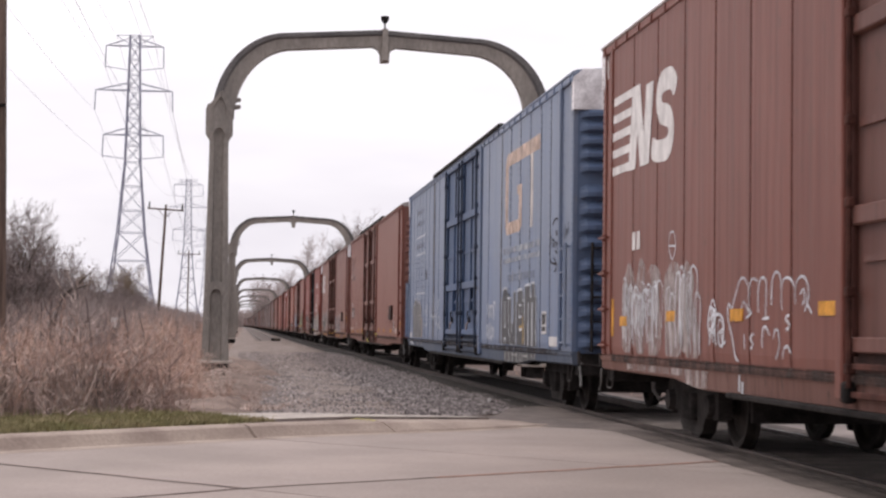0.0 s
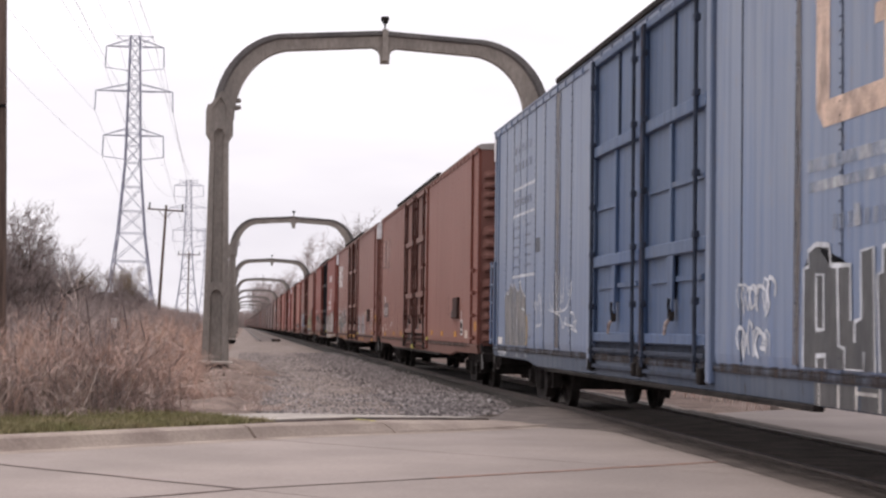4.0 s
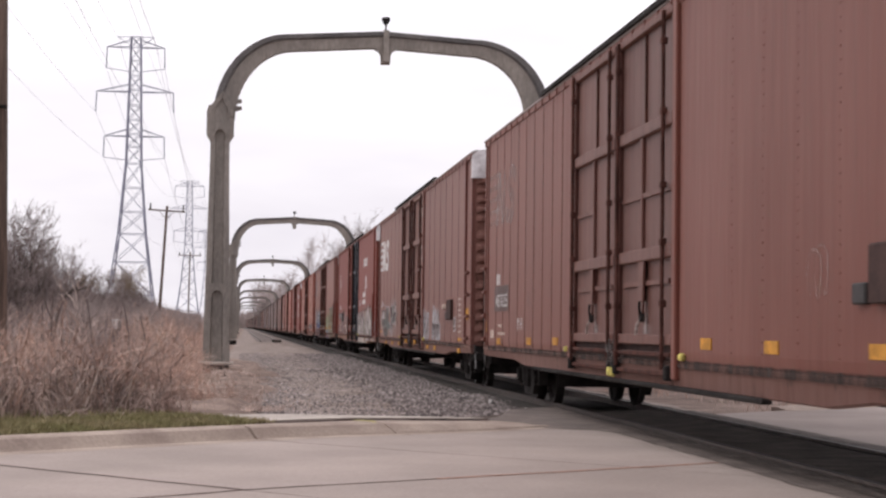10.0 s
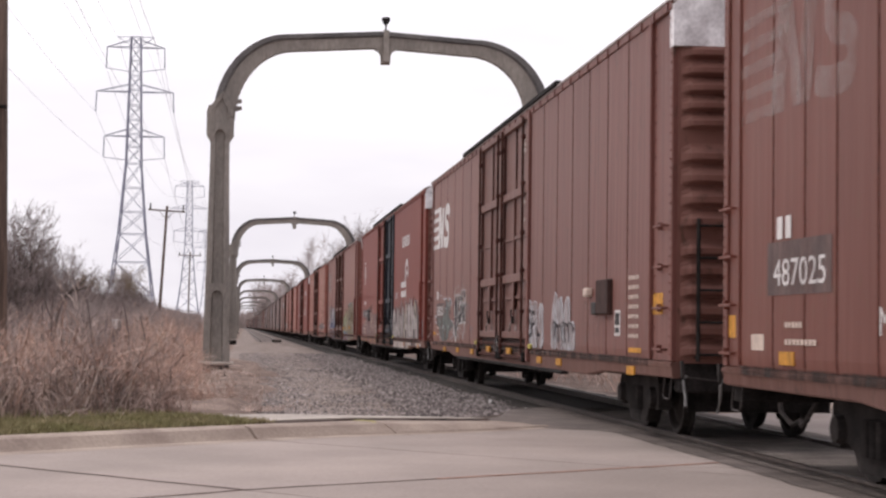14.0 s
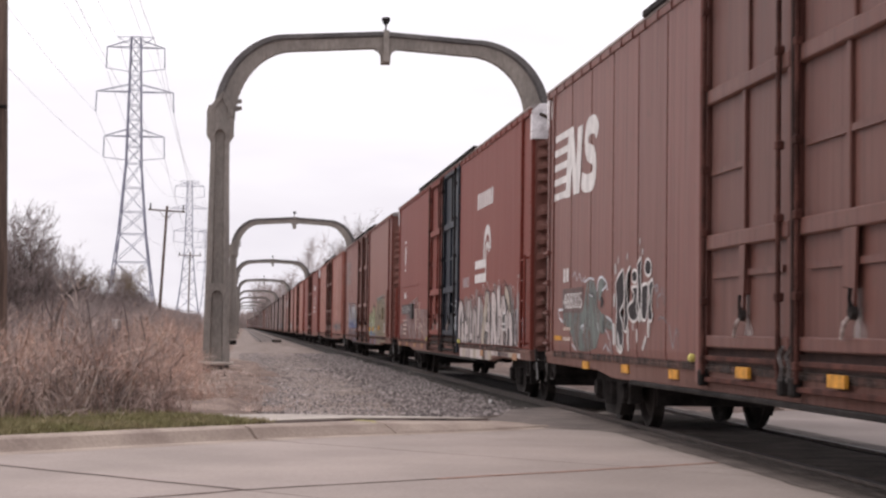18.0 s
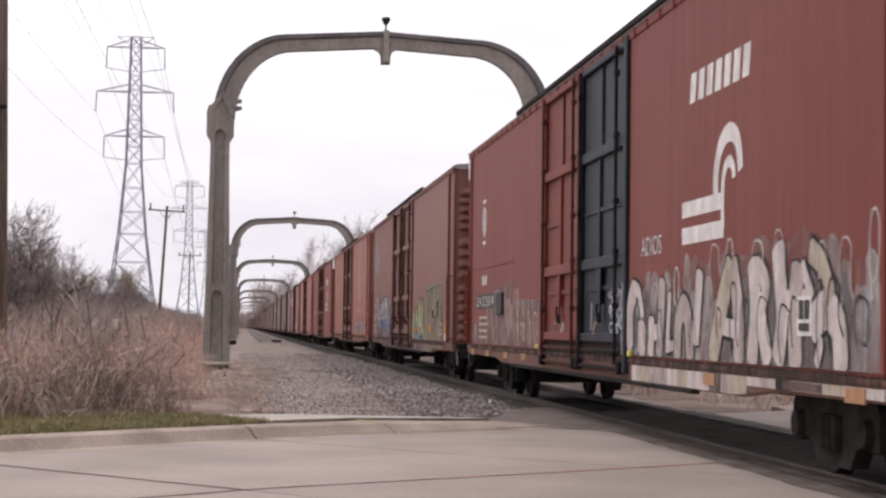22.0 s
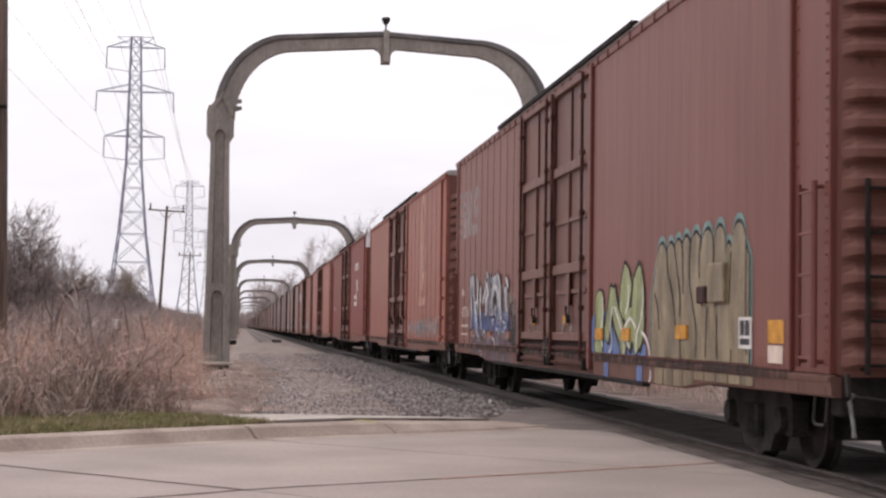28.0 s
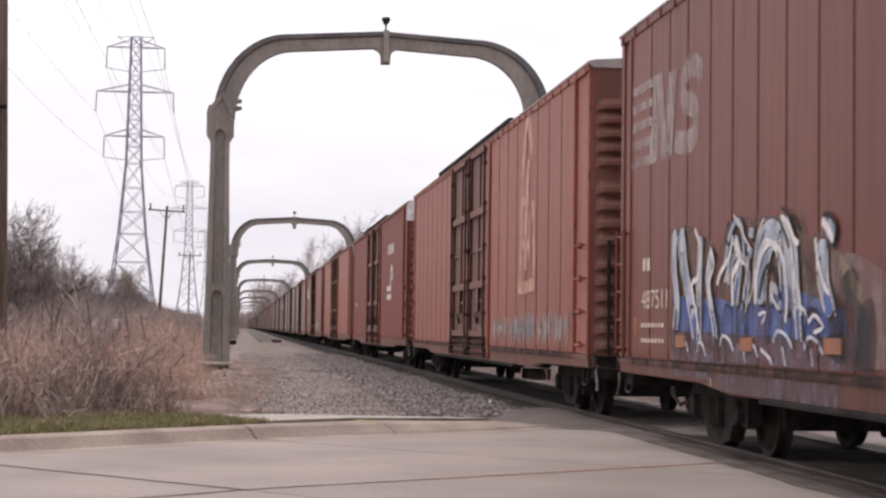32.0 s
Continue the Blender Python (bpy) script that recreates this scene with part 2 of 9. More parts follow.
M["seam_line"] = mat("dirty_sheet_seam", (0.085, 0.036, 0.029), 0.9, 0, 0.3, 1.2, 0.1, second=(0.14, 0.055, 0.042), spec=0.1)
M["seam_brown"] = mat("grimy_brown_steel", (0.080, 0.033, 0.026), 0.85, 0, 0.25, 4, 0.1, spec=0.15)
M["chalk"] = mat("rubbed_chalky_paint", (0.62, 0.56, 0.53), 0.8, 0, 0.3, 6, 0.1, second=(0.17, 0.11, 0.095), width=0.12)
# blue car: gap shade as a dark colour, also on rods and rivets
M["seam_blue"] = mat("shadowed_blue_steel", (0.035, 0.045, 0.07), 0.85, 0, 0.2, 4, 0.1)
# ballast darkened: the shade under and beside the train is in the colour
M["dark_ballast"] = mat("shaded_dark_ballast", (0.062, 0.053, 0.048), 0.95, 0, 0.35, 3, 0.9, second=(0.036, 0.031, 0.028), fine=26)
# the thicket's lighter colour carries the haze over it
M["haze_twig"] = mat("haze_pale_thicket", (0.37, 0.305, 0.285), 0.95, 0, 0.15, 0.2, 0, rand=0.2)
M["dab"] = mat("pale_yellow_dab", (0.66, 0.58, 0.16), 0.7, 0, 0.2, 12, 0.1)
M["bramble"] = mat("mauve_brown_canes", (0.62, 0.475, 0.41), 0.9, 0, 0.25, 0.7, 0, second=(0.38, 0.275, 0.24), rand=0.45)
M["dusk"] = mat("dull_grey_brown_stems", (0.34, 0.27, 0.25), 0.9, 0, 0.25, 0.7, 0, second=(0.21, 0.165, 0.155), rand=0.45)
M["cane"] = mat("pale_bleached_canes", (0.64, 0.545, 0.48), 0.85, 0, 0.2, 1.5, 0, second=(0.46, 0.36, 0.31), rand=0.3)
M["rust_joint"] = mat("rust_stained_joint", (0.43, 0.25, 0.19), 0.9, 0, 0.3, 3, 0.2, second=(0.24, 0.135, 0.105), fine=30)
M["soil"] = mat("damp_dark_soil", (0.075, 0.05, 0.042), 0.95, 0, 0.35, 3, 0.6, fine=30)
M["tie"] = mat("creosoted_timber", (0.075, 0.06, 0.05), 0.9, 0, 0.3, 3, 0.4)


# ---- mesh helpers ----
def part(name, bm, material, parent=None, label="", smooth=False):
    me = bpy.data.meshes.new(name)
    bm.to_mesh(me)
    bm.free()
    me.materials.append(M[material] if isinstance(material, str) else material)
    if smooth:
        me.shade_smooth()
    ob = new(name, me)
    ob.parent = parent
    if label:
        tagged(ob, label)
    return ob


def share(name, ob, parent, xyz=None, label=""):
    o = new(name, ob.data)
    o.parent = parent
    if xyz is not None:
        o.location = xyz
    if label:
        tagged(o, label)
    return o


def box(bm, x0, x1, y0, y1, z0, z1, bevel=0.0):
    v = [bm.verts.new((x, y, z)) for x in (x0, x1) for y in (y0, y1) for z in (z0, z1)]
    fs = [bm.faces.new([v[i] for i in q]) for q in ((0, 1, 3, 2), (4, 6, 7, 5), (0, 4, 5, 1), (2, 3, 7, 6), (0, 2, 6, 4), (1, 5, 7, 3))]
    if bevel:
        es = list({e for f in fs for e in f.edges})
        bmesh.ops.bevel(bm, geom=es, offset=bevel, segments=1, affect="EDGES")
    return v


def boxed(*a, bevel=0.0):
    bm = bmesh.new()
    box(bm, *a, bevel=bevel)
    bmesh.ops.recalc_face_normals(bm, faces=bm.faces)
    return bm


def tube(bm, pts, radii, sides=6, cap=True):
    """A round bar through pts with a radius at each."""
    pts = [Vector(p) for p in pts]
    if not hasattr(radii, "__len__"):
        radii = [radii] * len(pts)
    rings = []
    for i, p in enumerate(pts):
        d = (pts[min(i + 1, len(pts) - 1)] - pts[max(i - 1, 0)]).normalized()
        a = d.cross(Vector((0, 0, 1)) if abs(d.z) < 0.9 else Vector((1, 0, 0))).normalized()
        b = d.cross(a)
        rings.append([bm.verts.new(p + radii[i] * (math.cos(k * math.tau / sides) * a + math.sin(k * math.tau / sides) * b)) for k in range(sides)])
    for r, s in zip(rings, rings[1:]):
        for k in range(sides):
            bm.faces.new((r[k], r[(k + 1) % sides], s[(k + 1) % sides], s[k]))
    if cap:
        bm.faces.new(rings[0][::-1])
        bm.faces.new(rings[-1])


def prism(bm, pts, axis, a, b):
    """A polygon (2D points in the other two axes, in order) drawn out from a to b along an axis."""
    def at(p, w):
        q = list(p)
        q.insert(axis, w)
        return bm.verts.new(q)
    lo, hi = [at(p, a) for p in pts], [at(p, b) for p in pts]
    n = len(pts)
    bm.faces.new(lo)
    bm.faces.new(hi[::-1])
    for i in range(n):
        bm.faces.new((lo[i], hi[i], hi[(i + 1) % n], lo[(i + 1) % n]))
    bmesh.ops.recalc_face_normals(bm, faces=bm.faces)


def strips(verts, faces, name, material):
    me = bpy.data.meshes.new(name)
    me.from_pydata(verts, [], faces)
    me.materials.append(M[material])
    return new(name, me)


# ---- plan: track runs along y, rail top is z = 0 ----
TRACK_X, CAR_X = 6.20, 6.30        # track centre; middle of the car bodies
CAR, BODY = 28.3, 26.1             # coupled length; body length
KERB = Vector((0.0, 21.85, 0))     # a point of the far gutter
ALONG, ACROSS = Vector((0.731, 0.682, 0)), Vector((0.682, -0.731, 0))
ROAD_Z = -0.09


def road_at(a, c, z=0.0):
    return KERB + ALONG * a + ACROSS * c + Vector((0, 0, z))


def bend(y):
    """The line's sideways drift: it bears slightly to the left beyond the first arch, more so far down."""
    d = 0.0 if y < 45 else (0.0000275 * (y - 45) ** 2 if y < 85 else 0.044 + 0.0022 * (y - 85))
    return -d - 0.000012 * max(0.0, y - 700) ** 2


def train_shift(t):
    """How far the train stands from its place at the start, along y."""
    u = (t - 16) / 16
    return -4.44286 * t + 0.96235 * u ** 2 - 0.73422 * u ** 3 - 0.63443 * u ** 4 + 0.38651 * u ** 5


# ---- ground, road, kerb, path ----
def ground():
    bm = bmesh.new()
    ys = [-400, -60, -20, 0, 10, 18, 22, 26, 30, 36, 44, 60, 90, 150, 260, 500, 1000, 3500]
    xs = [-3000, -400, -120, -50, -25, -12, -6, -3, -1, 2, 5, 8, 12, 20, 50, 150, 500, 3000]
    grid = [[bm.verts.new((x, y, -0.28)) for x in xs] for y in ys]
    for i in range(len(ys) - 1):
        for j in range(len(xs) - 1):
            bm.faces.new((grid[i][j], grid[i][j + 1], grid[i + 1][j + 1], grid[i + 1][j]))
    tagged(part("ground", bm, "dirt"), "dry brown earth with last year's litter", "ground", kind="structure")


def road():
    root = tagged(new("road"), "pale concrete road with slab joints crossing the track", "road", kind="structure")
    def bound(k, a):
        """Distance of the k-th lane joint from the kerb."""
        return (0.0, 5.0 + 0.171 * min(max(a + 4.66, 0), 12), 10.6, 15.0)[k]
    cols = [-40.0, -28.0, -16.5, -4.66, 0.0, 5.3]
    cols2 = [12.6, 20.0, 32.0, 44.0]
    for k in range(3):
        for cs in (cols, cols2):
            for a0, a1 in zip(cs, cs[1:]):
                bm = bmesh.new()
                q = []
                for a, kk in ((a0 + 0.015, k), (a1 - 0.015, k), (a1 - 0.015, k + 1), (a0 + 0.015, k + 1)):
                    c = bound(kk, a) + (0.015 if kk == k else -0.015)
                    p = road_at(a, c)
                    if cs is cols and a > 5:      # the slab ends along the track
                        p = p + ALONG * ((5.25 - p.x) / ALONG.x)
                    if cs is cols2 and a < 13:
                        p = p + ALONG * ((7.6 - p.x) / ALONG.x)
                    q.append(p)
                lo = [bm.verts.new((p.x, p.y, ROAD_Z - 0.2)) for p in q]
                hi = [bm.verts.new((p.x, p.y, ROAD_Z)) for p in q]
                bm.faces.new(hi)
                bm.faces.new(lo[::-1])
                for i in range(4):
                    bm.faces.new((lo[i], lo[(i + 1) % 4], hi[(i + 1) % 4], hi[i]))
                bmesh.ops.recalc_face_normals(bm, faces=bm.faces)
                part("slab", bm, "slab", root)
    # tar filler in the joints
    def joint(a0, c0, a1, c1, w=0.05, material="tar", label="dark tar in a slab joint"):
        bm = bmesh.new()
        p, q = road_at(a0, c0), road_at(a1, c1)
        n = max(2, int((q - p).length / 0.25))
        side = Vector((-(q - p).y, (q - p).x, 0)).normalized()
        prev = None
        for i in range(n + 1):
            m = p.lerp(q, i / n) + side * 0.035 * noise.noise(Vector((i * 0.37, a0, c0)))
            hw = w * (0.55 + 0.5 * abs(noise.noise(Vector((i * 0.5, c1, 3)))))
            r = (bm.verts.new(m + side * hw + Vector((0, 0, ROAD_Z + 0.004))), bm.verts.new(m - side * hw + Vector((0, 0, ROAD_Z + 0.004))))
            if prev:
                bm.faces.new((prev[0], prev[1], r[1], r[0]))
            prev = r
        part("joint_filler", bm, material, root, label)
    joint(-40, 5.0, -4.66, 5.0)
    joint(-4.66, 5.0, -2.6, 5.35, 0.04)
    joint(-2.6, 5.35, 3.4, 6.37, 0.065, "rust_joint", "rust-stained slab joint")
    joint(12.5, 7.05, 44, 7.05)
    joint(-4.66, 0.4, -4.66, 5.0, 0.05)
    joint(-40, 10.6, 2, 10.6)
    joint(-16.5, 0.3, -16.5, 10)
    # asphalt between and beside the rails
    def edge(i, x):
        return 0.045 * noise.fractal(Vector((i * 0.06, x * 3, 1)), 0.7, 2.2, 4)

    def strip(x0, x1, z, name, material, label):
        bm = bmesh.new()
        ya0, ya1 = KERB.y + (x0 - KERB.x) * ALONG.y / ALONG.x, KERB.y + (x1 - KERB.x) * ALONG.y / ALONG.x
        w, n = 22.0, 260
        grid = []
        for i in range(n + 1):
            k = i / n
            a = bm.verts.new((x0 + edge(i, x0), ya0 - k * w + 1.2, z))
            b = bm.verts.new((x1 + edge(i, x1), ya1 - k * w + 1.2, z))
            grid.append((a, b))
        for (a, b), (c, d) in zip(grid, grid[1:]):
            bm.faces.new((a, b, d, c))
        part(name, bm, material, root, label)
    # worn asphalt fills the corner between kerb end, slab and rail
    bm = bmesh.new()
    rows = []
    near = [(3.35, 25.05), (3.9, 24.75), (4.4, 24.38), (4.8, 24.05), (5.0, 23.3), (5.1, 22.4), (5.4, 22.2)]
    for i, (x, y) in enumerate(near):
        far = 25.9 + 0.93 * (x - 3.35) + 2.9 * min(1.0, max(0.0, (x - 3.7) / 0.8))
        row = []
        for k in range(9):
            yy = y + (far - y) * (k / 8) ** 1.4
            dx = 0.05 * noise.noise(Vector((x, yy * 1.7, 4)))
            row.append(bm.verts.new((x + dx, yy + 0.08 * noise.noise(Vector((x * 3, k, 1))), -0.0845 + 0.028 * min(1.0, k / 4) - 0.012 * abs(noise.noise(Vector((x * 2, yy * 2, 0)))))))
        rows.append(row)
    for a, b in zip(rows, rows[1:]):
        for k in range(8):
            bm.faces.new((a[k], a[k + 1], b[k + 1], b[k]))
    bmesh.ops.recalc_face_normals(bm, faces=bm.faces)
    part("asphalt_apron", bm, "patch", root, "worn asphalt apron between path and track")
    strip(4.97, 5.40, -0.083, "asphalt_strip", "patch", "worn asphalt strip beside the rail")
    strip(5.28, 5.41, -0.072, "asphalt_strip", "asphalt", "black asphalt beside the rail")
    strip(5.56, 6.84, -0.03, "asphalt_strip", "asphalt", "black asphalt between the rails")
    strip(7.02, 7.4, -0.05, "asphalt_strip", "asphalt", "black asphalt outside the far rail")
    strip(7.36, 7.75, -0.075, "asphalt_strip", "patch", "worn asphalt strip beside the rail")


def kerb():
    root = tagged(new("kerb"), "weathered concrete kerb with open joints and a yellow dab", "kerb", kind="structure")

    def stretch(a0, a1, h0, h1, c=0.0, flip=1, drop=0.0):
        bm = bmesh.new()
        n = max(1, int((a1 - a0) / 0.6))
        rings = []
        for i in range(n + 1):
            k = i / n
            a, h = a0 + (a1 - a0) * k, h0 + (h1 - h0) * k
            prof = [(0.40, ROAD_Z + 0.003), (0.05, ROAD_Z + 0.006), (0.02, ROAD_Z + 0.03), (-0.05, ROAD_Z + h - 0.02), (-0.08, ROAD_Z + h), (-0.24, ROAD_Z + h + 0.004), (-0.25, ROAD_Z + h - 0.15)]
            wob = 0.012 * noise.noise(Vector((a * 0.8, 2, 1)))
            ramp = 0.0
            if c == 0.0 and a < 8:
                e = min(1.0, max(0.0, (a - 0.2) / 3.8))
                ramp = 0.14 + 0.58 * e * e * (3 - 2 * e)
            out = (ramp * 0.8, ramp, ramp, ramp * 0.75, ramp * 0.45, 0.0, 0.0)
            rings.append([bm.verts.new(road_at(a, c + flip * (o + wob + r), z)) for (o, z), r in zip(prof, out)])
        for r, s in zip(rings, rings[1:]):
            for j in range(len(r) - 1):
                bm.faces.new((r[j], r[j + 1], s[j + 1], s[j]))
        for r in (rings[0], rings[-1]):
            bm.faces.new(r)
        bmesh.ops.recalc_face_normals(bm, faces=bm.faces)
        return part("kerb_stone", bm, "kerb", root)
    for a0, a1 in ((-40, -30), (-30, -20), (-20, -12), (-12, -6), (-6, 0.02)):
        stretch(a0 + 0.015, a1 - 0.015, 0.15, 0.15)
    stretch(0.05, 2.2, 0.15, 0.14)
    stretch(2.22, 5.15, 0.14, 0.045)
    for a0, a1, h0, h1 in ((13.0, 18.0, 0.05, 0.15), (18.0, 26.0, 0.15, 0.15), (26.0, 44.0, 0.15, 0.15)):
        stretch(a0 + 0.01, a1 - 0.01, h0, h1)
    for a0, a1 in ((-40, -20), (-20, -8), (-8, 2), (16, 30), (30, 44)):
        stretch(a0 + 0.01, a1 - 0.01, 0.15, 0.15, c=15.0, flip=-1)
    bm = bmesh.new()
    vs = [bm.verts.new(road_at(2.13 + da, c, ROAD_Z + z)) for da, c, z in ((0, -0.24, 0.148), (0.13, -0.24, 0.148), (0.11, 0.08, 0.146), (0.03, 0.08, 0.146))]
    bm.faces.new(vs)
    vs2 = [bm.verts.new(road_at(2.13 + da, c, ROAD_Z + z)) for da, c, z in ((0.03, 0.085, 0.143), (0.11, 0.085, 0.143), (0.09, 0.36, 0.06), (0.06, 0.36, 0.06))]
    bm.faces.new(vs2)
    bmesh.ops.translate(bm, verts=bm.verts, vec=ACROSS * 0.01 + Vector((0, 0, 0.006)))
    part("paint_dab", bm, "dab", root, "yellow paint dab")
    # pale path behind the kerb
    walkroot = tagged(new("pavement"), "pale concrete path between verge and track", "pavement", kind="structure")
    def kerb_top(a):
        return ROAD_Z + (0.15 - 0.0045 * a if a < 2.2 else 0.14 - 0.095 * (a - 2.2) / 2.93)

    def back_edge(a):
        return -2.05 + 0.33 * (a - 0.8)
    for a0, a1 in ((0.8, 2.3), (2.3, 3.8), (3.8, 5.1)):
        bm = bmesh.new()
        q = [(a0 + 0.01, -0.36), (a1 - 0.01, -0.36), (a1 - 0.01, back_edge(a1)), (a0 + 0.01, back_edge(a0))]
        hi = [bm.verts.new(road_at(a, c, kerb_top(a) + 0.036)) for a, c in q]
        lo = [bm.verts.new(road_at(a, c, -0.32)) for a, c in q]
        bm.faces.new(hi)
        for i in range(4):
            bm.faces.new((lo[i], lo[(i + 1) % 4], hi[(i + 1) % 4], hi[i]))
        bmesh.ops.recalc_face_normals(bm, faces=bm.faces)
        part("path_slab", bm, "walk", walkroot)
    # soil in the open joint between kerb and path
    bm = bmesh.new()
    prev = None
    for i in range(41):
        a = 0.35 + 4.7 * i / 40
        h = kerb_top(a) + (0.004 + 0.022 * min(1.0, a / 1.5)) * (0.75 + 0.6 * noise.noise(Vector((a * 2.1, 4, 2))))
        r = [bm.verts.new(road_at(a, c, z)) for c, z in ((-0.242, h - 0.006), (-0.30, h), (-0.355, h + 0.004))]
        r += [bm.verts.new(road_at(a, -0.242, ROAD_Z - 0.05))]
        if prev:
            bm.faces.new((prev[0], prev[1], r[1], r[0]))
            bm.faces.new((prev[1], prev[2], r[2], r[1]))
            bm.faces.new((prev[3], prev[0], r[0], r[3]))
        prev = r
    bmesh.ops.recalc_face_normals(bm, faces=bm.faces)
    part("open_joint", bm, "soil", walkroot, "dark soil in the open joint beside the kerb")
    for a0, a1 in ((-40, -20), (-20, 0), (0, 8)):
        q = [road_at(a0, 15.3), road_at(a1, 15.3), road_at(a1, 17.2), road_at(a0, 17.2)]
        bm = bmesh.new()
        hi = [bm.verts.new((p.x, p.y, ROAD_Z + 0.14)) for p in q]
        lo = [bm.verts.new((p.x, p.y, ROAD_Z - 0.1)) for p in q]
        bm.faces.new(hi)
        for i in range(4):
            bm.faces.new((lo[i], lo[(i + 1) % 4], hi[(i + 1) % 4], hi[i]))
        bmesh.ops.recalc_face_normals(bm, faces=bm.faces)
        part("path_slab", bm, "walk", walkroot)


def verge():
    """Earth bank and grass between the kerb and the brush."""
    bm = bmesh.new()
    n = 60
    prev = None
    for i in range(n + 1):
        a = -40 + 40.78 * i / n
        wob = 0.25 * noise.noise(Vector((a * 0.4, 5, 0)))
        row = [bm.verts.new(road_at(a, c, z)) for c, z in ((-0.24, ROAD_Z + 0.13), (-1.2, ROAD_Z + 0.16), (-2.6 + wob, ROAD_Z + 0.17), (-5.0, -0.0), (-9.0, -0.16), (-14, -0.3))]
        if prev:
            for j in range(5):
                bm.faces.new((prev[j], row[j], row[j + 1], prev[j + 1]))
        prev = row
    bmesh.ops.recalc_face_normals(bm, faces=bm.faces)
    tagged(part("verge", bm, "dirt"), "earth verge behind the kerb", "verge", kind="structure")
    rng = np.random.default_rng(4)
    V, F = [], []
    for _ in range(60000):
        a, c = rng.uniform(-14, 0.8), -0.26 - abs(rng.normal(0, 1.4))
        limit = -2.75 + 0.3 * noise.noise(Vector((a * 0.6, 1, 7)))
        if c < limit:
            continue
        p = road_at(a, c, ROAD_Z + 0.13 + 0.03 * min(1.0, -c - 0.24))
        h, w, th = rng.uniform(0.04, 0.10) * (1.0 if c > limit + 0.3 else 1.6), 0.011, rng.uniform(0, 6.28)
        d = Vector((math.cos(th), math.sin(th), 0))
        lean = Vector((rng.normal(0, 0.045), rng.normal(0, 0.045), h))
        i = len(V)
        V += [p - d * w, p + d * w, p + lean]
        F.append((i, i + 1, i + 2))
    tagged(strips(V, F, "verge_grass", "grass"), "short olive-green grass along the kerb", "grass", kind="stuff")


# ---- track ----
def rail_run(bm, x, prof, y0):
    """A rail drawn along the bent line from y0 on."""
    ys = [y0] + [y for y in list(range(50, 100, 10)) + list(range(100, 700, 100)) + list(range(700, 1501, 80)) if y > y0]
    rings = [[bm.verts.new((x + bend(y) + dx, y, z)) for dx, z in prof] for y in ys]
    n = len(prof)
    for a, b in zip(rings, rings[1:]):
        for k in range(n):
            bm.faces.new((a[k], a[(k + 1) % n], b[(k + 1) % n], b[k]))
    bm.faces.new(rings[0])
    bm.faces.new(rings[-1])
    bmesh.ops.recalc_face_normals(bm, faces=bm.faces)


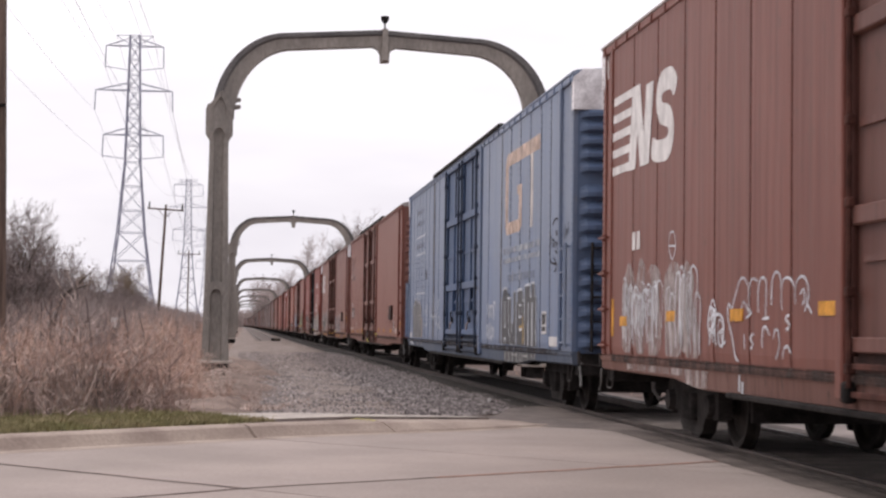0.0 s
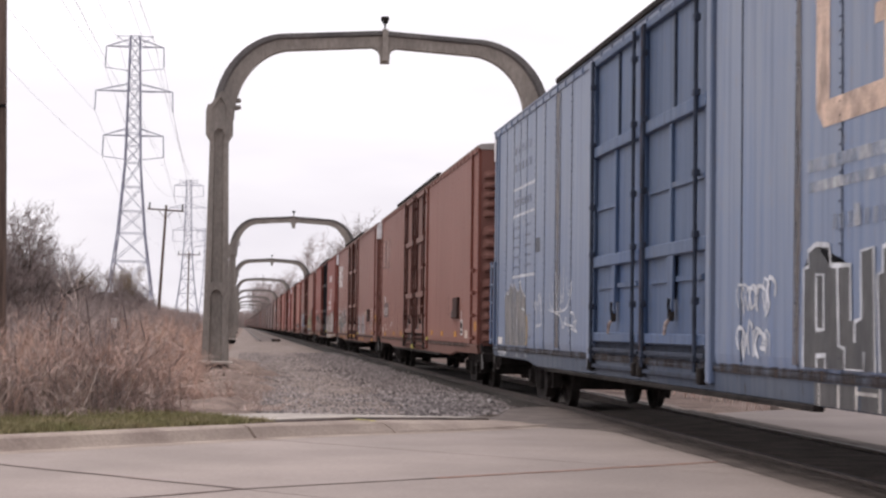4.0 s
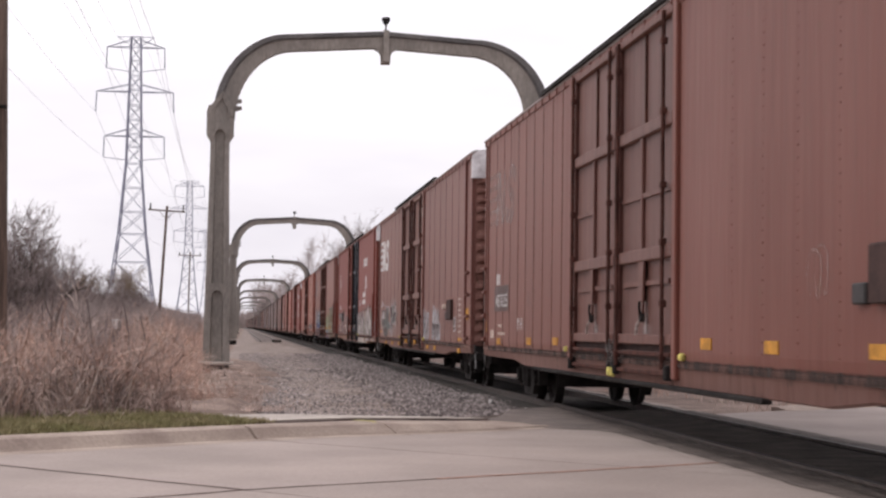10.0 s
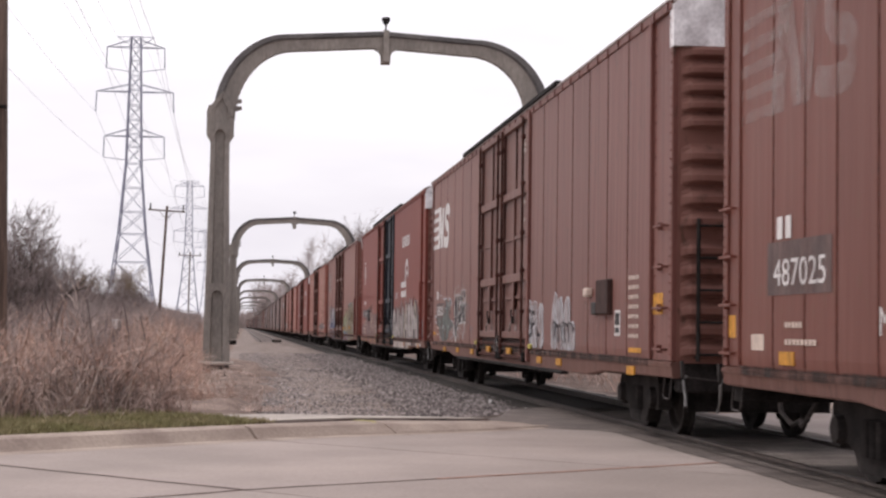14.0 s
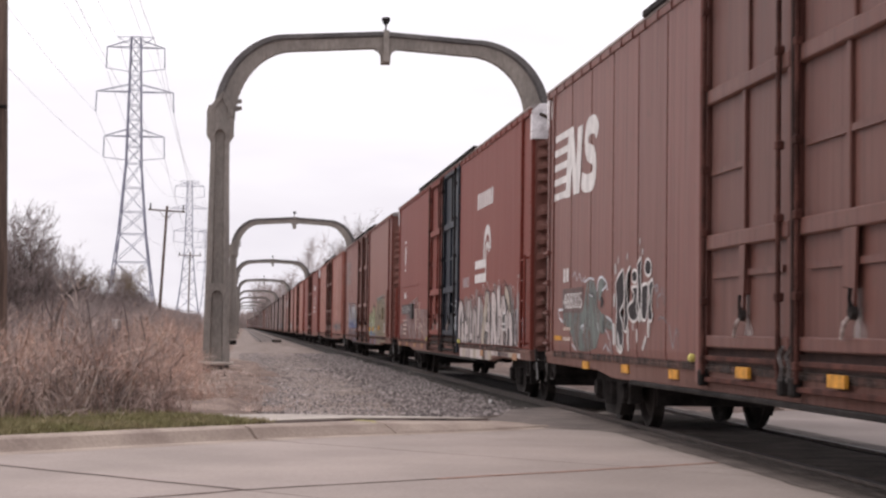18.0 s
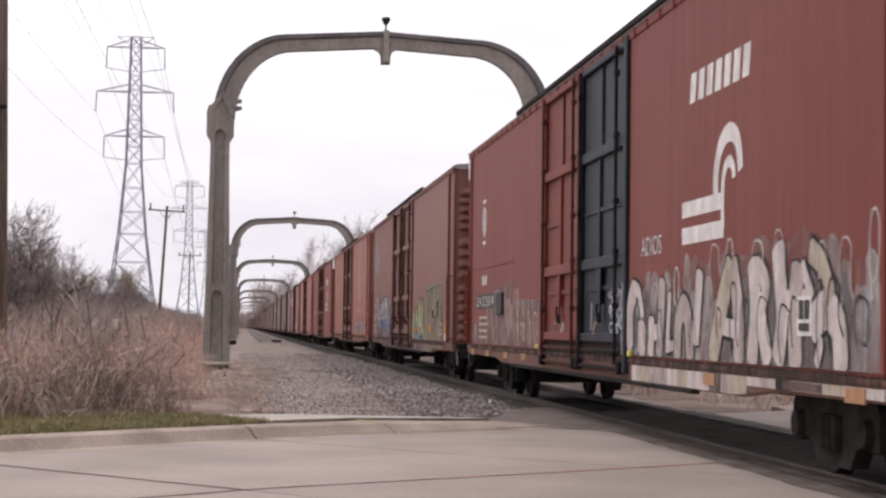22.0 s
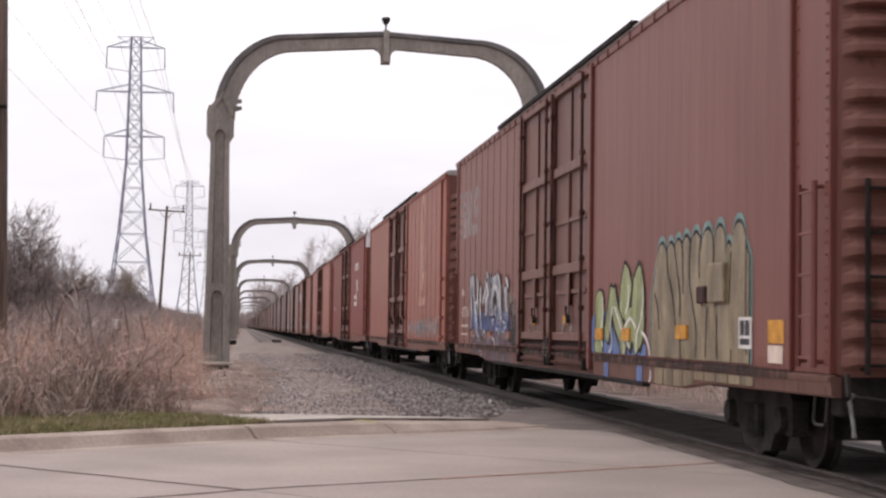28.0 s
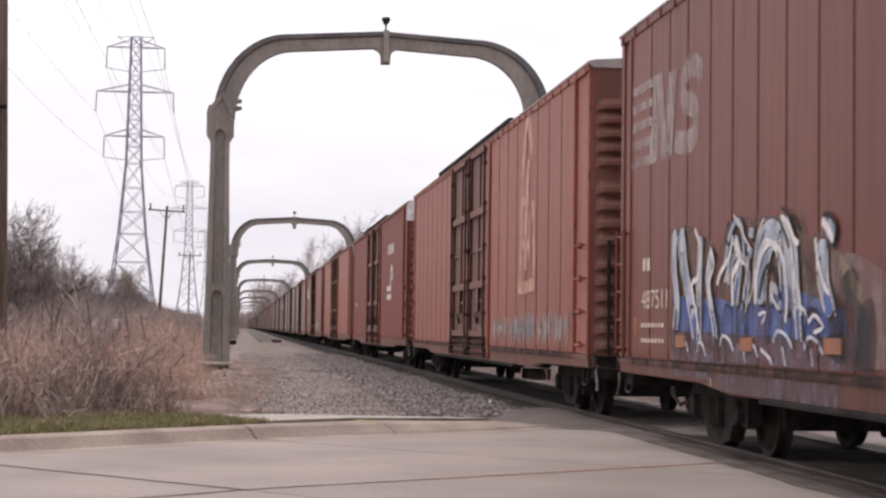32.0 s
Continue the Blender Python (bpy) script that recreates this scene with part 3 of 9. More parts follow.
def track():
    bm = bmesh.new()
    prof = [(4.2, -0.22), (4.9, -0.16), (5.5, -0.13), (7.1, -0.13), (7.8, -0.17), (8.6, -0.23), (9.1, -0.3)]
    left = [(-0.9, -0.24), (0.0, -0.13), (1.5, -0.10), (3.2, -0.12)]
    prev = None
    y = 24.5
    while y < 1500:
        row = []
        for x, z in left + prof:
            yy = max(y, KERB.y + x * ALONG.y / ALONG.x + 2.2) if y < 40 else y
            row.append(bm.verts.new((x + 0.1 * noise.noise(Vector((x, y * 0.3, 0))), yy, z + 0.03 * noise.noise(Vector((x * 0.7, y * 0.5, 3))))))
        if prev:
            for j in range(len(row) - 1):
                bm.faces.new((prev[j], prev[j + 1], row[j + 1], row[j]))
        prev = row
        y += 1.0 if y < 60 else (4 if y < 200 else 40)
    bmesh.ops.remove_doubles(bm, verts=bm.verts, dist=0.001)
    bmesh.ops.recalc_face_normals(bm, faces=bm.faces)
    tagged(part("ballast_bed", bm, "gravel_bed"), "grey gravel bed of the railway", "gravel", kind="structure")
    bm = bmesh.new()
    prev = None
    for y in (8.0, -10, -60, -200):
        row = [bm.verts.new((x, y, z)) for x, z in prof]
        if prev:
            for j in range(len(row) - 1):
                bm.faces.new((prev[j], prev[j + 1], row[j + 1], row[j]))
        prev = row
    bmesh.ops.recalc_face_normals(bm, faces=bm.faces)
    tagged(part("ballast_bed", bm, "gravel_bed"), "grey gravel bed of the railway", "gravel", kind="structure")
    # dark band along the track, as wide as the train's shade
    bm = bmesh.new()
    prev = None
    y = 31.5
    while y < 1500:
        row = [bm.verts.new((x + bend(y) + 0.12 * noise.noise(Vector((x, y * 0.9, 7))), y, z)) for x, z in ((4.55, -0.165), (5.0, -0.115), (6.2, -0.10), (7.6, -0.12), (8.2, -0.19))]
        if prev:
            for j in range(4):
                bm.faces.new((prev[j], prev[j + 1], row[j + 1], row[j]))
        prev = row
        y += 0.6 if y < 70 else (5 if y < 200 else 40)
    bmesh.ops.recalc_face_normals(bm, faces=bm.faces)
    tagged(part("track_bed", bm, "dark_ballast"), "dark ballast under the track with the train's shade in its colour", "gravel", kind="structure")
    # stones
    rng = np.random.default_rng(7)
    V, F = [], []
    for _ in range(36000):
        y = 27 + 65 * rng.uniform() ** 1.5
        x = rng.uniform(-0.3, 5.3) if rng.uniform() < 0.45 else rng.uniform(3.2, 5.4)
        if y < KERB.y + x * ALONG.y / ALONG.x + 2.9:
            continue
        r = rng.uniform(0.016, 0.042) * (1.45 if x > 2.6 else 1.0)
        p = Vector((x, y, -0.115 - 0.06 * max(0, x - 4.2) - 0.05 * max(0, 0.5 - x) + 0.03 * noise.noise(Vector((x * 0.7, y * 0.5, 3)))))
        i = len(V)
        for q in ((1, 0, 0), (-0.5, 0.87, 0), (-0.5, -0.87, 0), (0.3, 0.3, 0.8), (-0.4, 0.1, 0.9)):
            V.append(p + Vector([c * r * rng.uniform(0.6, 1.3) for c in q]))
        F += [(i, i + 1, i + 3), (i + 1, i + 4, i + 3), (i + 1, i + 2, i + 4), (i + 2, i, i + 3), (i + 2, i + 3, i + 4)]
    tagged(strips(V, F, "ballast_stones", "stone"), "loose crushed stones on the gravel bed", "gravel", kind="stuff")
    # rails
    for x in (TRACK_X - 0.7525, TRACK_X + 0.7525):
        bm = bmesh.new()
        rail_run(bm, x, [(-0.036, 0.0), (-0.036, -0.035), (-0.009, -0.05), (-0.009, -0.13), (-0.07, -0.15), (0.07, -0.15), (0.009, -0.13), (0.009, -0.05), (0.036, -0.035), (0.036, 0.0)], -200)
        tagged(part("rail", bm, "rail"), "worn steel rail with a bright head", "rail", "rails", "structure")
    tie_bm = bmesh.new()
    box(tie_bm, TRACK_X - 1.3, TRACK_X + 1.3, -0.11, 0.11, -0.30, -0.115, 0.012)
    tied = tagged(new("sleepers"), "dark creosoted sleepers under the rails", "sleepers", kind="structure")
    first = part("sleeper", tie_bm, "tie", tied)
    first.location = (0, 30.2, 0)
    for i in range(1, 120):
        share("sleeper", first, tied, (0, 30.2 + 0.53 * i, 0))
    # the second track begins far down the line at a low stop
    for x in (2.1 - 0.7525, 2.1 + 0.7525):
        bm = bmesh.new()
        rail_run(bm, x - bend(158), [(-0.036, 0.0), (-0.036, -0.13), (-0.07, -0.15), (0.07, -0.15), (0.036, -0.13), (0.036, 0.0)], 158)
        tagged(part("rail", bm, "rail"), "rusty rail of the shortened second track", "rail", "rails", "structure")
    bm = bmesh.new()
    prev = None
    for k in range(40):
        y = 156 + 1.0 * k * k
        row = [bm.verts.new((x + bend(y) - bend(156) + 0.1 * noise.noise(Vector((x, k, 2))), y, -0.085)) for x in (1.0, 2.1, 3.2)]
        if prev:
            for j in range(2):
                bm.faces.new((prev[j], prev[j + 1], row[j + 1], row[j]))
        prev = row
    tagged(part("track_bed", bm, "patch"), "grey ballast of the second track", "gravel", kind="structure")
    bm = bmesh.new()
    box(bm, 2.3, 3.1, 156.4, 156.7, -0.1, 0.14, 0.03)
    box(bm, 2.75, 2.9, 156.7, 157.6, -0.1, 0.12, 0.02)
    tagged(part("track_stop", bm, "tie"), "low dark timber stop at the end of a track", "track stop")
    # small marker on the gravel by the crossing and a relay lump far down the line
    bm = bmesh.new()
    box(bm, 4.58, 4.64, 33.2, 33.26, -0.2, -0.04, 0.01)
    tagged(part("marker_stub", bm, "white"), "small pale marker stub beside the track", "marker")


HEAPS = [(0.0, 54.5, 0.6, 1.3, 0.34), (0.7, 50.0, 0.4, 1.0, 0.22), (-0.5, 46.0, 0.6, 1.5, 0.22), (0.2, 38.5, 0.55, 0.9, 0.22), (0.75, 36.5, 0.3, 0.5, 0.17), (-0.4, 34.5, 0.5, 0.8, 0.2), (0.0, 30.6, 0.5, 0.6, 0.12), (0.9, 31.5, 0.5, 0.5, 0.13)]


def spoil():
    """Low heaps of earth and dead litter between the brush and the gravel, round the arch's footing."""
    bm = bmesh.new()
    nx, ny = 40, 90
    grid = []
    for j in range(ny + 1):
        y = 21.0 + 48 * (j / ny) ** 1.2
        row = []
        for i in range(nx + 1):
            x = -5.2 + 7.4 * i / nx + 0.25 * noise.noise(Vector((y * 0.4, 3, i)))
            k = max(0.0, 1 - ((x + 1.5) / 2.9) ** 2)
            back = KERB.y + x * ALONG.y / ALONG.x + 2.70
            front = max(0.0, 1 - (max(y, back) - back) / 4.0)
            z = -0.30 + 0.30 * k + 0.20 * k * noise.noise(Vector((x * 1.1, y * 0.35, 5))) + 0.05 * noise.noise(Vector((x * 4, y * 1.4, 8))) * k
            for hx, hy, sx, sy, h in HEAPS:
                z += h * math.exp(-((x - hx) / sx) ** 2 - ((y - hy) / sy) ** 2) * (0.8 + 0.7 * noise.noise(Vector((x * 3, y * 1.2, 6))))
            pit = math.exp(-((x + 0.92) / 0.9) ** 4 - ((y - 54.3) / 2.6) ** 4)
            z += (-0.22 - z) * pit
            front *= max(0.0, min(1.0, 1.2 - x))
            row.append(bm.verts.new((x, max(y, back), z + (0.0 - z) * front)))
        grid.append(row)
    for a, b in zip(grid, grid[1:]):
        for i in range(nx):
            bm.faces.new((a[i], a[i + 1], b[i + 1], b[i]))
    bmesh.ops.recalc_face_normals(bm, faces=bm.faces)
    tagged(part("spoil_bank", bm, "dirt", smooth=True), "low bank of brown earth and dead litter", "earth", kind="structure")
    rng = np.random.default_rng(19)
    V, F = [], []
    for _ in range(9000):
        y = 29 + 34 * rng.uniform() ** 1.4
        x = -0.9 + abs(rng.normal(0, 0.8))
        if x > 1.9 or y < KERB.y + x * ALONG.y / ALONG.x + 2.9 or noise.noise(Vector((x * 1.6, y * 0.45, 9))) < -0.05 + 0.25 * max(0, x):
            continue
        p = Vector((x, y, -0.10))
        for _ in range(3):
            d = Vector((rng.normal(0, 1), rng.normal(0, 1), abs(rng.normal(0, 0.7)))).normalized() * rng.uniform(0.05, 0.17)
            s = Vector((-d.y, d.x, 0)).normalized() * 0.006
            i = len(V)
            V += [p - s, p + s, p + d]
            F.append((i, i + 1, i + 2))
    tagged(strips(V, F, "dead_litter", "brush"), "flattened dead stems at the edge of the gravel", "litter", kind="stuff")


# ---- concrete catenary arches ----
def arch_thing():
    """One arch, local origin at the middle between the legs, on the ground; it spans 10.4 m in x."""
    root = new("catenary_arch")
    half = 5.03

    def leg(sx):
        bm = bmesh.new()
        rings = []
        # tapered H-section leg with a recessed face, widening into the cap
        for z, w, d in ((0.15, 0.415, 0.40), (2.6, 0.365, 0.36), (5.6, 0.31, 0.30), (7.0, 0.29, 0.28), (7.08, 0.32, 0.30), (7.25, 0.42, 0.33), (7.95, 0.42, 0.33), (8.15, 0.36, 0.33)):
            inner = 0.62 if z < 7.3 else 0.9
            rings.append([bm.verts.new((sx * half + x * w, y * d, z)) for x, y in ((-1, -1), (-0.50, -1), (-0.40, -inner), (0.40, -inner), (0.50, -1), (1, -1), (1, 1), (0.50, 1), (0.40, inner), (-0.40, inner), (-0.50, 1), (-1, 1))])
        for r, s in zip(rings, rings[1:]):
            for k in range(12):
                bm.faces.new((r[k], r[(k + 1) % 12], s[(k + 1) % 12], s[k]))
        bm.faces.new(rings[0][::-1])
        bm.faces.new(rings[-1])
        bmesh.ops.recalc_face_normals(bm, faces=bm.faces)
        lg = part("leg", bm, "concrete", root)
        # bridges across the recess, each with a rounded arch cut under it
        for zt, hw, dep in ((2.62, 0.205, 0.355), (7.62, 0.205, 0.325)):
            under = [(math.cos(math.radians(t)) * hw * 0.8, zt - 0.42 + math.sin(math.radians(t)) * 0.2) for t in range(0, 181, 30)]
            for sy in (-1, 1):
                bm = bmesh.new()
                prism(bm, [(hw, zt - 0.42), (hw, zt), (-hw, zt), (-hw, zt - 0.42)] + under[::-1], 1, sy * (dep - 0.14), sy * dep)
                bmesh.ops.translate(bm, verts=bm.verts, vec=(sx * half, 0, 0))
                part("recess_block", bm, "concrete", lg)
        # the cap: two sloping ribs over a sunk panel
        bm = bmesh.new()
        prism(bm, [(-0.34, 7.5), (0.34, 7.5), (0.32, 8.05), (0.10, 8.42), (0.0, 8.42), (-0.34, 8.02)] if sx < 0 else [(-0.34, 7.5), (0.34, 7.5), (0.34, 8.02), (0.0, 8.42), (-0.10, 8.42), (-0.32, 8.05)], 1, -0.30, 0.30)
        bmesh.ops.translate(bm, verts=bm.verts, vec=(sx * half, 0, 0))
        part("knee_gusset", bm, "concrete", lg)
        for side in (-1, 1):
            bm = bmesh.new()
            prism(bm, [(side * 0.40, 7.8), (side * 0.40, 8.0), (side * 0.02 - sx * 0.08, 8.58), (-side * 0.05 - sx * 0.06, 8.47), (side * 0.26, 7.95), (side * 0.28, 7.8)], 1, -0.37, 0.37)
            bmesh.ops.translate(bm, verts=bm.verts, vec=(sx * half, 0, 0))
            part("gusset_rib", bm, "concrete", lg)
        # near-black block: the shade of the hollow under the slab is its colour
        part("footing_base", boxed(sx * half - 0.40, sx * half + 0.40, -0.40, 0.40, -0.4, 0.105, bevel=0.03), "under", root, "near-black block for the shade under the footing")
        bm = boxed(sx * half - 0.53, sx * half + 0.53, -0.56, 0.56, 0.10, 0.19, bevel=0.02)
        part("footing", bm, "walk", root, "flat concrete footing")
        return lg
    leg(-1), leg(1)

    # the beam: outer and inner curves of a flat-topped arch
    def curve(x_end, z_end, x_flat, z_flat, p, z_mid):
        pts = []
        for i in range(15):
            a = math.pi / 2 * i / 14
            pts.append((x_end - (x_end - x_flat) * (1 - math.cos(a) ** (2 / p)), z_end + (z_flat - z_end) * math.sin(a) ** (2 / p)))
        pts.append((0.0, z_mid))
        return pts
    outer_l, outer = curve(5.27, 7.72, 2.95, 10.44, 2.0, 10.62), curve(5.36, 8.0, 2.95, 10.44, 2.0, 10.62)
    inner_l, inner = curve(4.585, 7.72, 2.75, 9.94, 2.0, 10.12), curve(4.56, 8.0, 2.75, 9.94, 2.0, 10.12)
    path_o = [(-x, z) for x, z in outer_l] + [(x, z) for x, z in outer[::-1][1:]]
    path_i = [(-x, z) for x, z in inner_l] + [(x, z) for x, z in inner[::-1][1:]]

    def run(section):
        """A beam of the given section (depth share, half width) drawn along the arch."""
        bm, rings = bmesh.new(), []
        for (xo, zo), (xi, zi) in zip(path_o, path_i):
            loop = [(xo + (xi - xo) * k, -d, zo + (zi - zo) * k) for k, d in section]
            loop += [(xo + (xi - xo) * k, d, zo + (zi - zo) * k) for k, d in section[::-1]]
            rings.append([bm.verts.new(p) for p in loop])
        n = len(rings[0])
        for r, s in zip(rings, rings[1:]):
            for k in range(n):
                bm.faces.new((r[k], r[(k + 1) % n], s[(k + 1) % n], s[k]))
        bm.faces.new(rings[0])
        bm.faces.new(rings[-1][::-1])
        bmesh.ops.recalc_face_normals(bm, faces=bm.faces)
        return bm
    part("top_flange", run([(0, 0.28), (0.25, 0.28), (0.34, 0.20)]), "stained", root, "darker grey top flange")
    bm = run([(0.33, 0.19), (1, 0.17)])
    part("arch_beam", bm, "concrete", root)
    bm = bmesh.new()
    prism(bm, [(-0.42, 10.12), (-0.22, 10.02), (-0.15, 9.88), (-0.14, 9.62), (0.14, 9.62), (0.15, 9.88), (0.22, 10.02), (0.42, 10.12)], 1, -0.17, 0.17)
    bmesh.ops.translate(bm, verts=bm.verts, vec=(0.1, 0, 0))
    part("drop_bracket", bm, "concrete", root)
    bm = bmesh.new()
    prism(bm, [(-0.09, 9.66), (-0.09, 10.66), (0.09, 10.66), (0.09, 9.66)], 1, -0.31, 0.31)
    bmesh.ops.translate(bm, verts=bm.verts, vec=(0.1, 0, 0))
    part("hanger_strap", bm, "concrete", root, "narrow strap over the crown")
    bm = bmesh.new()
    tube(bm, [(0, 0, 10.6), (0, 0, 10.9)], 0.03)
    tube(bm, [(0, 0, 10.88), (0, 0, 11.0), (0, 0, 11.1)], [0.06, 0.13, 0.13], 8)
    bmesh.ops.translate(bm, verts=bm.verts, vec=(0.1, 0, 0))
    part("insulator", bm, "under", root, "dark insulator on the crown")
    for sx, z in ((-1, 8.3), (-1, 8.08)):
        bm = bmesh.new()
        tube(bm, [(sx * 4.6, 0, z), (sx * 4.38, 0, z + 0.03)], [0.09, 0.06], 8)
        part("bracket_stub", bm, "concrete", root)
    return root


# ---- boxcars ----
def Y(u):
    """Along a car: u metres from its far end, towards the viewer."""
    return BODY / 2 - u


TRUCK_U = (3.35, BODY - 3.35)


def wheelset_mesh():
    bm = bmesh.new()
    tube(bm, [(-0.95, 0, 0), (0.95, 0, 0)], 0.075, 8)
    for s in (-1, 1):
        ring = [(0.80, 0.40), (0.80, 0.457), (0.70, 0.462), (0.675, 0.49), (0.66, 0.49), (0.66, 0.40), (0.70, 0.34), (0.69, 0.16), (0.66, 0.12), (0.86, 0.11), (0.80, 0.16), (0.75, 0.34)]
        n = 20
        loops = []
        for k in range(n):
            c, d = math.cos(k * math.tau / n), math.sin(k * math.tau / n)
            loops.append([bm.verts.new((s * x, r * c, r * d)) for x, r in ring])
        for a, b in zip(loops, loops[1:] + loops[:1]):
            for j in range(len(ring)):
                bm.faces.new((a[j], a[(j + 1) % len(ring)], b[(j + 1) % len(ring)], b[j]))
    bmesh.ops.recalc_face_normals(bm, faces=bm.faces)
    return bm


def side_frame_bm(s):
    bm = bmesh.new()
    prof = [(-1.14, 0.64), (-1.06, 0.72), (-0.55, 0.74), (-0.42, 0.84), (0.42, 0.84), (0.55, 0.74), (1.06, 0.72), (1.14, 0.64), (1.14, 0.32), (0.98, 0.30), (0.78, 0.36), (0.58, 0.30), (0.44, 0.13), (-0.44, 0.13), (-0.58, 0.30), (-0.78, 0.36), (-0.98, 0.30), (-1.14, 0.32)]
    prism(bm, prof, 0, s * 0.92, s * 1.08)
    for y in (-0.89, 0.89):
        tube(bm, [(s * 1.06, y, 0.46), (s * 1.15, y, 0.46)], [0.14, 0.12], 10)
    for y in (-0.16, 0, 0.16):
        tube(bm, [(s * 1.09, y, 0.27), (s * 1.09, y, 0.58)], 0.07, 8)
    return bm


WHEELSETS = []


def truck(parent, u, spins):
    t = new("truck")
    t.parent = parent
    t.location = (TRACK_X - CAR_X, Y(u), 0)
    if "frame_l" not in SHARED:
        SHARED["frame_l"] = part("side_frame", side_frame_bm(-1), "under", t)
        SHARED["frame_r"] = part("side_frame", side_frame_bm(1), "under", t)
        SHARED["bolster"] = part("bolster", boxed(-1.0, 1.0, -0.2, 0.2, 0.45, 0.75, bevel=0.03), "under", t)
        SHARED["wheelset"] = part("wheelset", wheelset_mesh(), "wheel", t, "pair of worn steel wheels on an axle")
        ws = [SHARED["wheelset"], share("wheelset", SHARED["wheelset"], t, label="pair of worn steel wheels on an axle")]
    else:
        for k, nm in (("frame_l", "side_frame"), ("frame_r", "side_frame"), ("bolster", "bolster")):
            share(nm, SHARED[k], t)
        ws = [share("wheelset", SHARED["wheelset"], t, label="pair of worn steel wheels on an axle") for _ in range(2)]
    for w, dy in zip(ws, (0.89, -0.89)):
        w.location = (0, dy, 0.457)
        if spins:
            WHEELSETS.append(w)
    return t


SHARED = {}


def shared_part(key, name, make, material, parent, label=""):
    if key in SHARED:
        return share(name, SHARED[key], parent, label=label)
    SHARED[key] = part(name, make(), material, parent, label)
    return SHARED[key]


def sill_bm(s):
    """The side sill: shallow at the ends, deep between the trucks, with a ridge along its top."""
    bm = bmesh.new()
    line = [(0.0, 0.76), (3.9, 0.745), (5.0, 0.665), (BODY - 5.0, 0.665), (BODY - 3.9, 0.745), (BODY, 0.76)]
    rows = []
    for u, z in line:
        rows.append([bm.verts.new((s * x, Y(u), zz)) for x, zz in ((1.50, 0.945), (1.552, 0.94), (1.574, 0.925), (1.574, 0.90), (1.556, 0.875), (1.55, z + 0.02), (1.52, z), (1.46, z), (1.46, 0.945))])
    for r, q in zip(rows, rows[1:]):
        for j in range(9):
            bm.faces.new((r[j], r[(j + 1) % 9], q[(j + 1) % 9], q[j]))
    bm.faces.new(rows[0])
    bm.faces.new(rows[-1])
    bmesh.ops.recalc_face_normals(bm, faces=bm.faces)
    return bm


def core_bm():
    """The inner walls behind the panels, with the door bays set back."""
    return boxed(-1.515, 1.515, Y(BODY) + 0.06, Y(0) - 0.06, 0.93, 5.02)


def roof_bm():
    bm = bmesh.new()
    prof = [(-1.60, 5.035), (-1.60, 5.06), (-1.52, 5.09), (0, 5.20), (1.52, 5.09), (1.60, 5.06), (1.60, 5.035), (1.5, 4.98), (-1.5, 4.98)]
    prism(bm, prof, 1, Y(BODY) - 0.03, Y(0) + 0.03)
    n = 19
    for i in range(n + 1):
        y = Y(BODY * i / n * 0.985 + 0.2)
        prism(bm, [(-1.55, 5.085), (-1.5, 5.115), (0, 5.225), (1.5, 5.115), (1.55, 5.085)], 1, y - 0.03, y + 0.03)
    return bm


def eave_bm():
    """The top chord under the roof's edge, with a short clip at each roof rib."""
    bm = boxed(-1.585, -1.50, Y(BODY) + 0.01, Y(0) - 0.01, 4.93, 5.033, bevel=0.01)
    n = 38
    for i in range(n + 1):
        y = Y(BODY * i / n * 0.985 + 0.2)
        box(bm, -1.602, -1.575, y - 0.022, y + 0.022, 4.92, 5.03)
    bmesh.ops.recalc_face_normals(bm, faces=bm.faces)
    return bm


def end_bm(sign):
    """A corrugated steel end: rounded horizontal ribs in three fields, tapering out before the corner posts."""
    bm = bmesh.new()
    y0 = Y(BODY) if sign < 0 else Y(0)
    zs = [(0.93, 0.0)]
    for base, count, pitch in ((1.10, 6, 0.225), (2.56, 4, 0.245), (3.66, 5, 0.20)):
        for i in range(count):
            r = base + pitch * i
            h = pitch * 0.46
            zs += [(r - h, 0.0), (r - h * 0.84, 0.07), (r - h * 0.62, 0.125), (r - h * 0.05, 0.13), (r + h * 0.45, 0.075), (r + h, 0.0)]
    zs += [(5.02, 0.0)]
    cols = [(-1.50, 0), (-1.47, 0), (-1.36, 0.72), (-1.24, 1), (1.24, 1), (1.36, 0.72), (1.47, 0), (1.50, 0)]
    grid = [[bm.verts.new((x, y0 + sign * (d * k), z)) for x, k in cols] for z, d in zs]
    for a, b in zip(grid, grid[1:]):
        for j in range(len(cols) - 1):
            bm.faces.new((a[j], a[j + 1], b[j + 1], b[j]))
    bmesh.ops.recalc_face_normals(bm, faces=bm.faces)
    bmesh.ops.solidify(bm, geom=list(bm.faces), thickness=0.03)
    return bm


